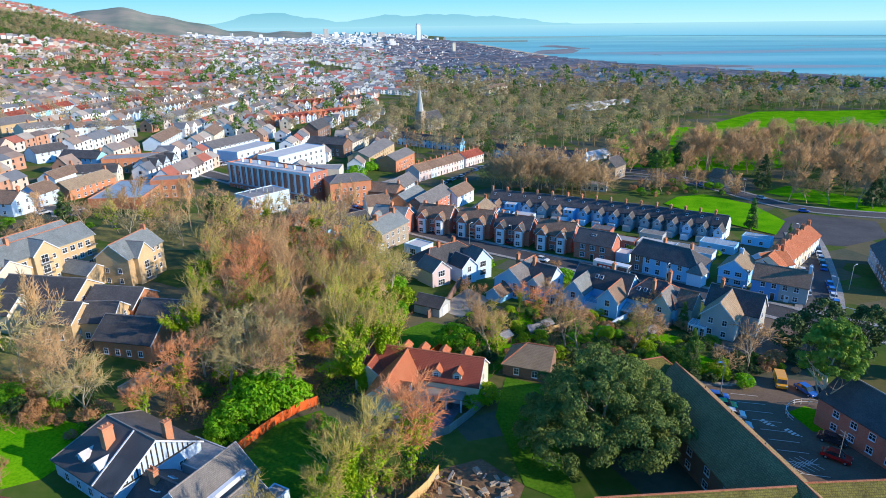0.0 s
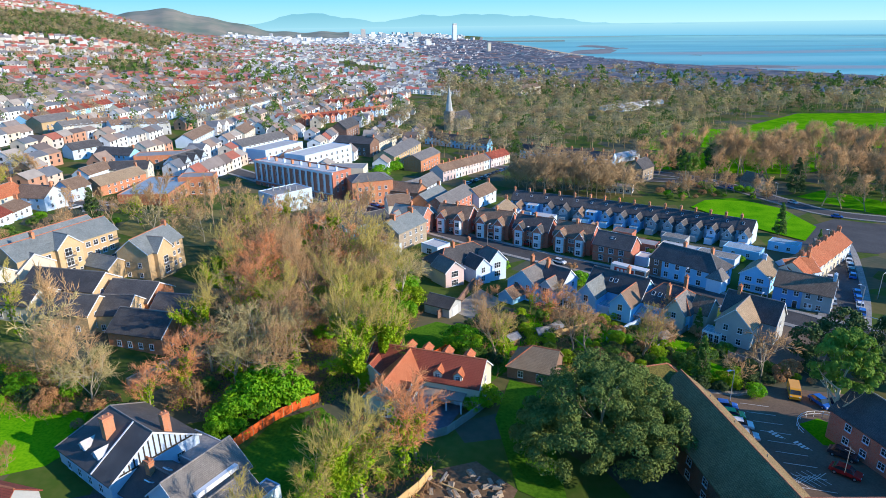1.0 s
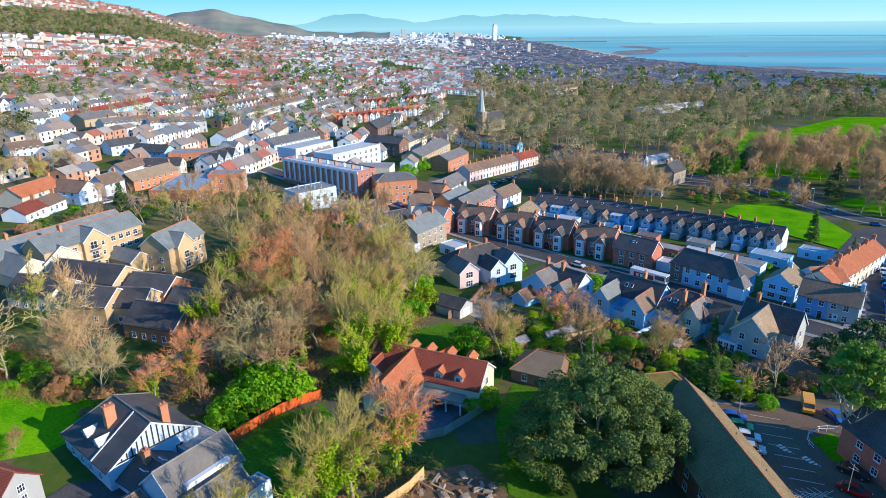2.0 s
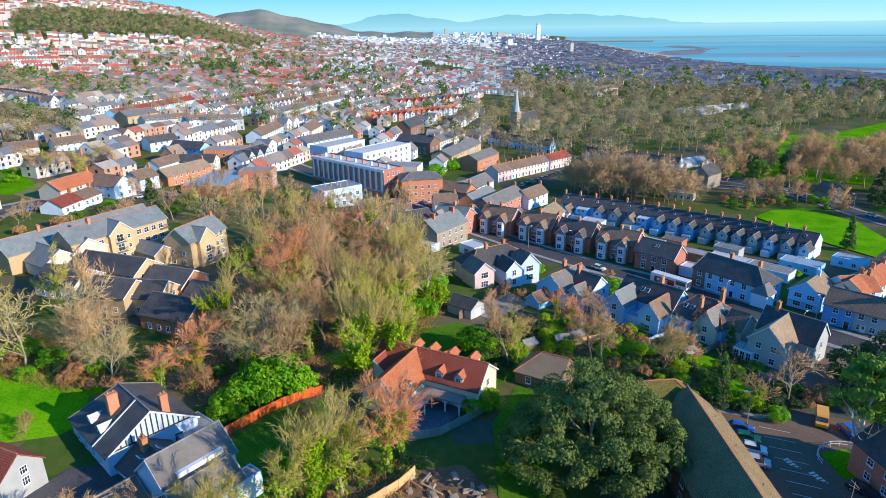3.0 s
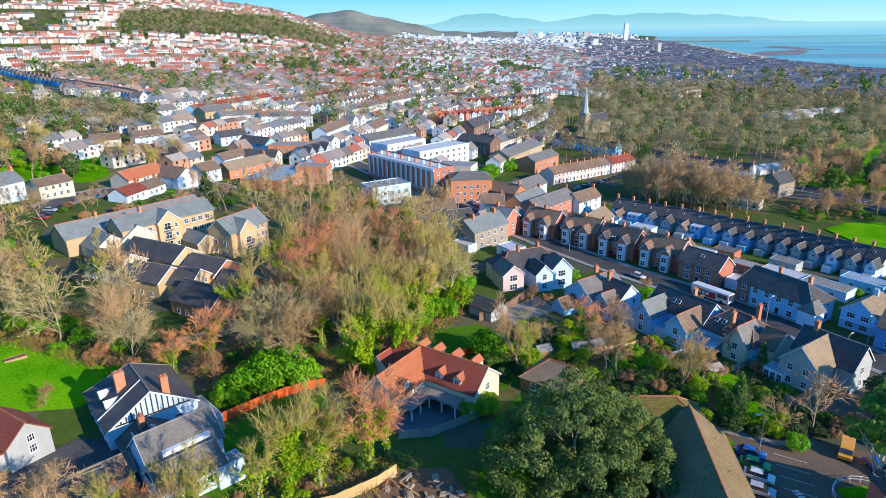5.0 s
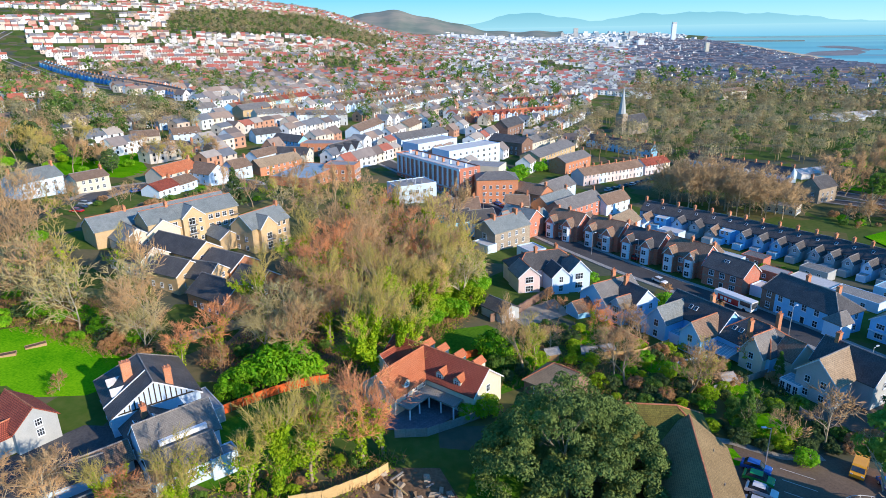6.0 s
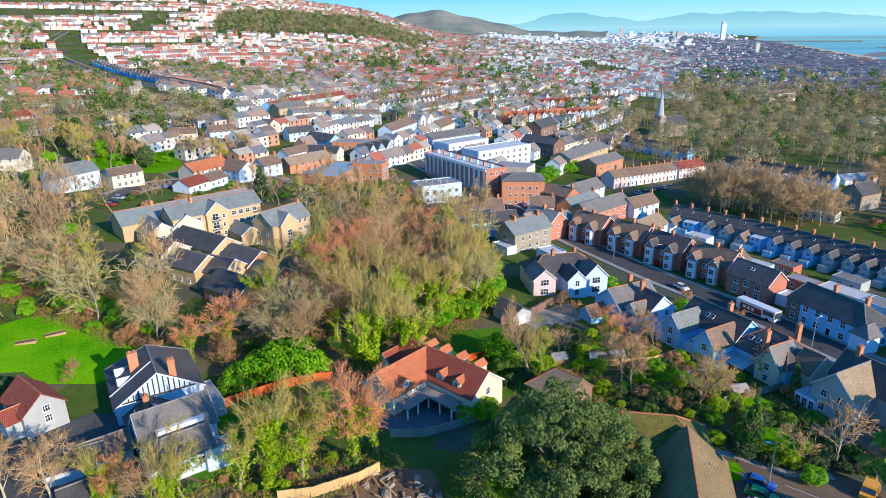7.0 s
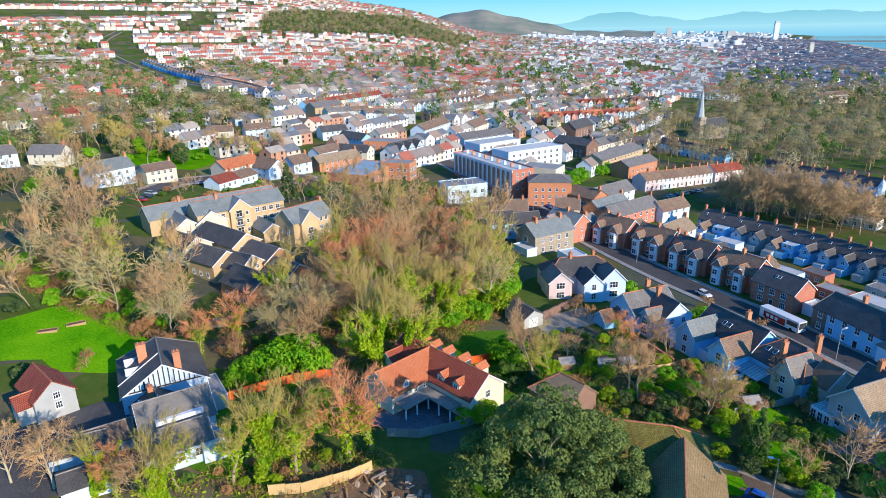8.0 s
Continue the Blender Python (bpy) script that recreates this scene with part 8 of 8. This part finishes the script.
def vehicles():
    for x, y, rot, mat, label in ((50.0, 3.2, -12, P_BLUE, "dark blue car parked in a bay"), (50.2, .4, -12, P_GREEN, "bright green car parked in a bay"), (50.4, -2.6, -12, P_WHITE, "white car parked in a bay"), (50.0, -6.0, -12, P_SILVER, "silver car parked in a bay"), (67.8, 5.8, -72, P_BLUE, "blue car parked under the trees"), (63.5, -10, -40, P_BLACK, "dark car parked near the brick building"), (61.5, -14.5, -40, P_RED, "dark red car parked near the brick building"), (70.5, 4.8, -72, P_BLACK, "dark car in deep shade"),
                                  (30, 86.5, -38, P_WHITE, "white car on the road"), (-158, 81, 70, P_BLUE, "blue car in the lane"), (-149, 49, 10, P_RED, "red car by the flats"), (-152, 53, 10, P_BLACK, "dark car by the flats"), (-155, 57, 10, P_SILVER, "silver car by the flats"), (-140, 113, 60, P_SILVER, "pale blue car in the lane"), (-132, 120, 20, P_WHITE, "white car in the lane"), (124, 206, -60, P_BLUE, "blue car on the park road"), (128, 200, -60, P_SILVER, "silver car on the park road"), (117, 222, -50, P_BLUE, "blue car on the park road"), (120, 216, -50, P_WHITE, "white car on the park road"), (140, 176, -65, P_SILVER, "pale blue car on the park road"), (146, 152, -30, P_BLUE, "blue skip-like van by the court")):
        car(x, y, rot, mat, label)
    car(64.4, 8.8, -108, P_YELLOW, "yellow panel van parked under a bare tree", (4.9, 1.95, 2.1), "van", True)
    rng = random.Random(6)
    for i in range(13):
        t = i / 12
        for off in (-3.0, 3.0):
            if rng.random() < .78:
                x, y = 124 + (97 - 124) * t, 110 + (52 - 110) * t
                car(x + off * .9, y - off * .42, 65 + rng.uniform(-3, 3), rng.choice([P_WHITE, P_BLUE, P_SILVER, P_BLACK, P_WHITE, P_BLUE]), "car parked along the side street")
    for i in range(16):
        x, y = -55 + i * 4.8 + rng.uniform(-1, 1), 158 - i * 3.7
        if rng.random() < .5:
            car(x + 2.6, y + 3.1, -38, rng.choice([P_WHITE, P_BLUE, P_SILVER, P_BLACK, P_RED]), "car parked along the road")
    for i in range(12):
        car(-1 + i * 2.1 + rng.uniform(-.3, .3), 203 + i * 4.6, 62, rng.choice([P_WHITE, P_BLUE, P_SILVER, P_BLACK]), "car parked in front of the terrace")
    for i in range(20):
        car(-128 + rng.uniform(-16, 14), 226 + rng.uniform(-7, 9), rng.choice((20, 110)), rng.choice([P_WHITE, P_BLUE, P_SILVER, P_RED, P_BLACK]), "car parked behind the shops")
    # the white and red bus on the road
    b = root("bus", at(49, 76.5, -37, .1), "white and red bus on the road between the villas", "bus")
    s = Shape()
    s.box(-5.4, 5.4, -1.25, 1.25, .45, 3.0)
    part("body", s, P_WHITE, b)
    for sy in (-1, 1):
        s = Shape()
        s.box(-4.2, 1.8, sy * 1.27 - .02, sy * 1.27 + .02, .7, 2.3)
        part("side_panel", s, P_RED, b, "large red advertisement panel")
        s = Shape()
        for k, (x0, x1) in enumerate(((-3.4, -2.6), (-2.2, -1.4), (-1.0, -.2))):
            s.box(x0, x1, sy * 1.30 - .01, sy * 1.30 + .01, 1.1, 1.9)
        part("panel_marks", s, P_WHITE, b, "white blocks on the red panel")
        s = Shape()
        s.box(2.2, 5.0, sy * 1.27 - .02, sy * 1.27 + .02, 1.5, 2.6)
        part("side_window", s, GLASS, b)
    s = Shape()
    s.box(5.38, 5.45, -1.1, 1.1, 1.2, 2.7)
    part("windscreen", s, GLASS, b)
    for ax in (-3.3, 3.4):
        for sy in (-1, 1):
            s = Shape()
            s.tube((ax, sy * 1.0, .45), (ax, sy * 1.28, .45), .46, .46, 14)
            part("wheel", s, RUBBER, b)


def lamp_post(x, y, rot=0, h=7.0):
    l = root("street_lamp", at(x, y, rot), "grey steel street lamp", "street lamp", "street lamps")
    s = Shape()
    s.tube((0, 0, -.4), (0, 0, h), .11, .06, 8)
    s.tube((0, 0, h), (1.0, 0, h + .25), .05, .04, 6)
    part("pole", s, STEEL, l)
    s = Shape()
    s.box(.8, 1.5, -.15, .15, h + .18, h + .32)
    part("lamp_head", s, PAINT_WHITE, l)


def bits():
    fence([(-32.2, -19.6), (-30.6, -15.4), (-28.8, -11.5), (-26.6, -7.6), (-24.5, -4.6), (-21.8, -2.2)], FENCE_ORANGE, "orange-stained panel fence along the lawn", 1.9, WOOD)
    fence([(-9.5, -32), (-6, -29.3), (-2.1, -23.7), (-.5, -20)], FENCE_PALE, "pale timber panel fence at the garden's end", 1.9)
    fence([(-3.5, -12), (1, -9.5), (5, -4), (8.5, 1.5)], FENCE_GREY, "grey timber fence beside the courtyard", 1.7)
    fence([(-9.5, 13.5), (-4, 16), (0, 22)], FENCE_ORANGE, "brown garden fence behind the house", 1.8)
    wall_run([(-4, 38), (0, 44), (3, 58), (6, 70)], BRICK_DARK, "long garden wall of brown brick", 2.0)
    wall_run([(-56, -3), (-51, 7), (-47, 15)], STONE, "old stone boundary wall", 1.9)
    wall_run([(34, 30), (41, 38), (44, 41)], WHITE, "white garden wall", 1.2)
    wall_run([(20, 48), (26, 44), (31, 40)], BRICK, "brick garden wall between villas", 1.4)
    fence([(22, 30), (30, 36), (35, 44)], FENCE_PALE, "pale timber fence between gardens", 1.7)
    fence([(44, 26), (50, 33), (55, 39)], FENCE_GREY, "grey fence between gardens", 1.6)
    fence([(58, 24), (62, 20), (66, 19)], FENCE_GREY, "timber fence behind the car park", 1.6)
    g = house(-3, 42.5, -28, "small grey garage with a pitched roof and a white door", "garage")
    block(g, I(), 7, 5.5, 2.7, 4.2, GREY_RENDER, SLATE_DARK, barge=False)
    s = Shape()
    s.box(3.5, 3.56, -1.3, 1.3, 0, 2.2)
    part("garage_door", s, PAINT_WHITE, g)
    sh = house(20, 30, 20, "small garden shed with a felt roof", "shed")
    block(sh, I(), 3, 2.4, 1.9, 2.6, FENCE_GREY, FELT, barge=False)
    for x, y in ((23, 33), (13, 26), (46, 30)):
        o = house(x, y, 40, "small timber garden shed", "shed")
        block(o, I(), 2.8, 2.2, 1.9, 2.5, WOOD, FELT, barge=False)
    for x, y, r in ((51.3, 4.6, 200), (22, 104, 230), (38, 94, 230), (8, 104, 50), (60, 62, 50), (80, 58, 230), (72, 44, 50), (-40, 138, 50), (-52, 160, 230), (-85, 184, 50), (137, 186, 200), (120, 108, 200), (110, 62, 30), (-128, 214, 50), (100, 52, 150)):
        lamp_post(x, y, r)
    rail = root("handrail", at(65, -3, 0), "white tubular handrail round the grass island", "handrail")
    pts = [Vector((5 * math.cos(a), 4.6 * math.sin(a), 0)) for a in np.linspace(.2, 3.4, 12)]
    for i, (p, q) in enumerate(zip(pts, pts[1:])):
        s = Shape()
        for z in (.55, 1.05):
            s.tube(p + Vector((0, 0, z)), q + Vector((0, 0, z)), .05, .05, 5)
        part("rail", s, PAINT_WHITE, rail)
        s = Shape()
        s.tube(p + Vector((0, 0, -.6)), p + Vector((0, 0, 1.1)), .045, .045, 5)
        part("post", s, PAINT_WHITE, rail)
    marks = Shape()
    for i in range(9):
        m = at(53.6, 5.2 - i * 2.9, -12, .1)
        marks.box(-.1, 4.6, -.06, .06, 0, .012, 0, m)
    for i in range(7):
        for j in (-1, 1):
            m = at(51.8 + i * .9, -17 + i * .25, 45 * j - 10, .1)
            marks.box(-1.9, 1.9, -.05, .05, 0, .012, 0, m)
    thing("bay_marking", marks, MARK, Matrix.Identity(4), "white painted parking bay lines", "road marking", kind="structure")
    for x, y, rot in ((54.6, -3.8, -62), (57.4, -6.6, -62)):
        w = Shape()
        for k in range(7):
            w.box(k * .62, k * .62 + .4, 0, 1.0, 0, .012)
        thing("ground_lettering", w, MARK, at(x, y, rot, .1), "white painted bars of lettering on the tarmac", "road marking", kind="structure")
    # timber and rubble in the yard
    rng = random.Random(12)
    for i in range(34):
        s = Shape()
        L = rng.uniform(1.4, 4.2)
        s.box(-L / 2, L / 2, -.12, .12, 0, .14)
        x, y = rng.uniform(-1, 9), rng.uniform(-31, -20)
        thing("timber_baulk", s, rng.choice([WOOD, FENCE_PALE, FENCE_GREY]), pose(x, y, gz(x, y) + rng.uniform(.05, .5), rng.uniform(-6, 6), rng.uniform(-12, 12), rng.uniform(0, 180)), "rough timber baulk lying in the yard", "timber", "yard timbers")
    for i in range(40):
        s = Shape()
        w, d, h = (rng.uniform(.3, 1.1) for _ in range(3))
        s.solid([(-w, -d * .8, 0), (w * .9, -d, 0), (w, d * .9, 0), (-w * .8, d, 0), (-w * .7, -d * .6, h * .8), (w * .6, -d * .7, h), (w * .7, d * .6, h * .7), (-w * .5, d * .6, h * .9)], [(0, 3, 2, 1), (4, 5, 6, 7), (0, 1, 5, 4), (1, 2, 6, 5), (2, 3, 7, 6), (3, 0, 4, 7)])
        x, y = rng.uniform(-2, 10), rng.uniform(-33, -18)
        thing("rubble_block", s, rng.choice([STONE, EARTH, GRAVEL]), pose(x, y, gz(x, y) - .1, 0, 0, rng.uniform(0, 360)), "broken stone block in the yard", "rubble", "yard rubble")
    # white poles frame of the forecourt
    fr = root("goal_frame", at(93, 44, -40), "white tubular frame on the forecourt", "frame")
    for x in (0, 3, 6):
        s = Shape()
        s.tube((x, 0, -.5), (x, 0, 3.2), .06, .06, 6)
        part("post", s, PAINT_WHITE, fr)
    s = Shape()
    s.tube((0, 0, 3.2), (6, 0, 3.2), .06, .06, 6)
    part("crossbar", s, PAINT_WHITE, fr)
    # glasshouses in the park
    for i, (x, y) in enumerate(((135, 565), (160, 585), (185, 605), (150, 555), (66, 275), (90, 285))):
        g = root("glasshouse", at(x, y, 41), "low white-framed glasshouse among the trees", "greenhouse", "park glasshouses")
        block(g, I(), 30 if i < 4 else 20, 9, 3, 5, PAINT_WHITE, FELT_PALE, barge=False)
    for x, y, rot in ((-79.7, -22.4, 48), (-78.3, -17.4, 60)):
        p = house(x, y, rot, "raised timber planting bed on the lawn", "planter")
        s = Shape()
        for a in ((-1.8, 1.8, -.7, -.6), (-1.8, 1.8, .6, .7), (-1.8, -1.7, -.6, .6), (1.7, 1.8, -.6, .6)):
            s.box(*a, -.2, .45)
        part("frame", s, WOOD, p)
        s = Shape()
        s.box(-1.7, 1.7, -.6, .6, -.2, .38)
        part("soil", s, EARTH, p)


grounds()
vehicles()
bits()
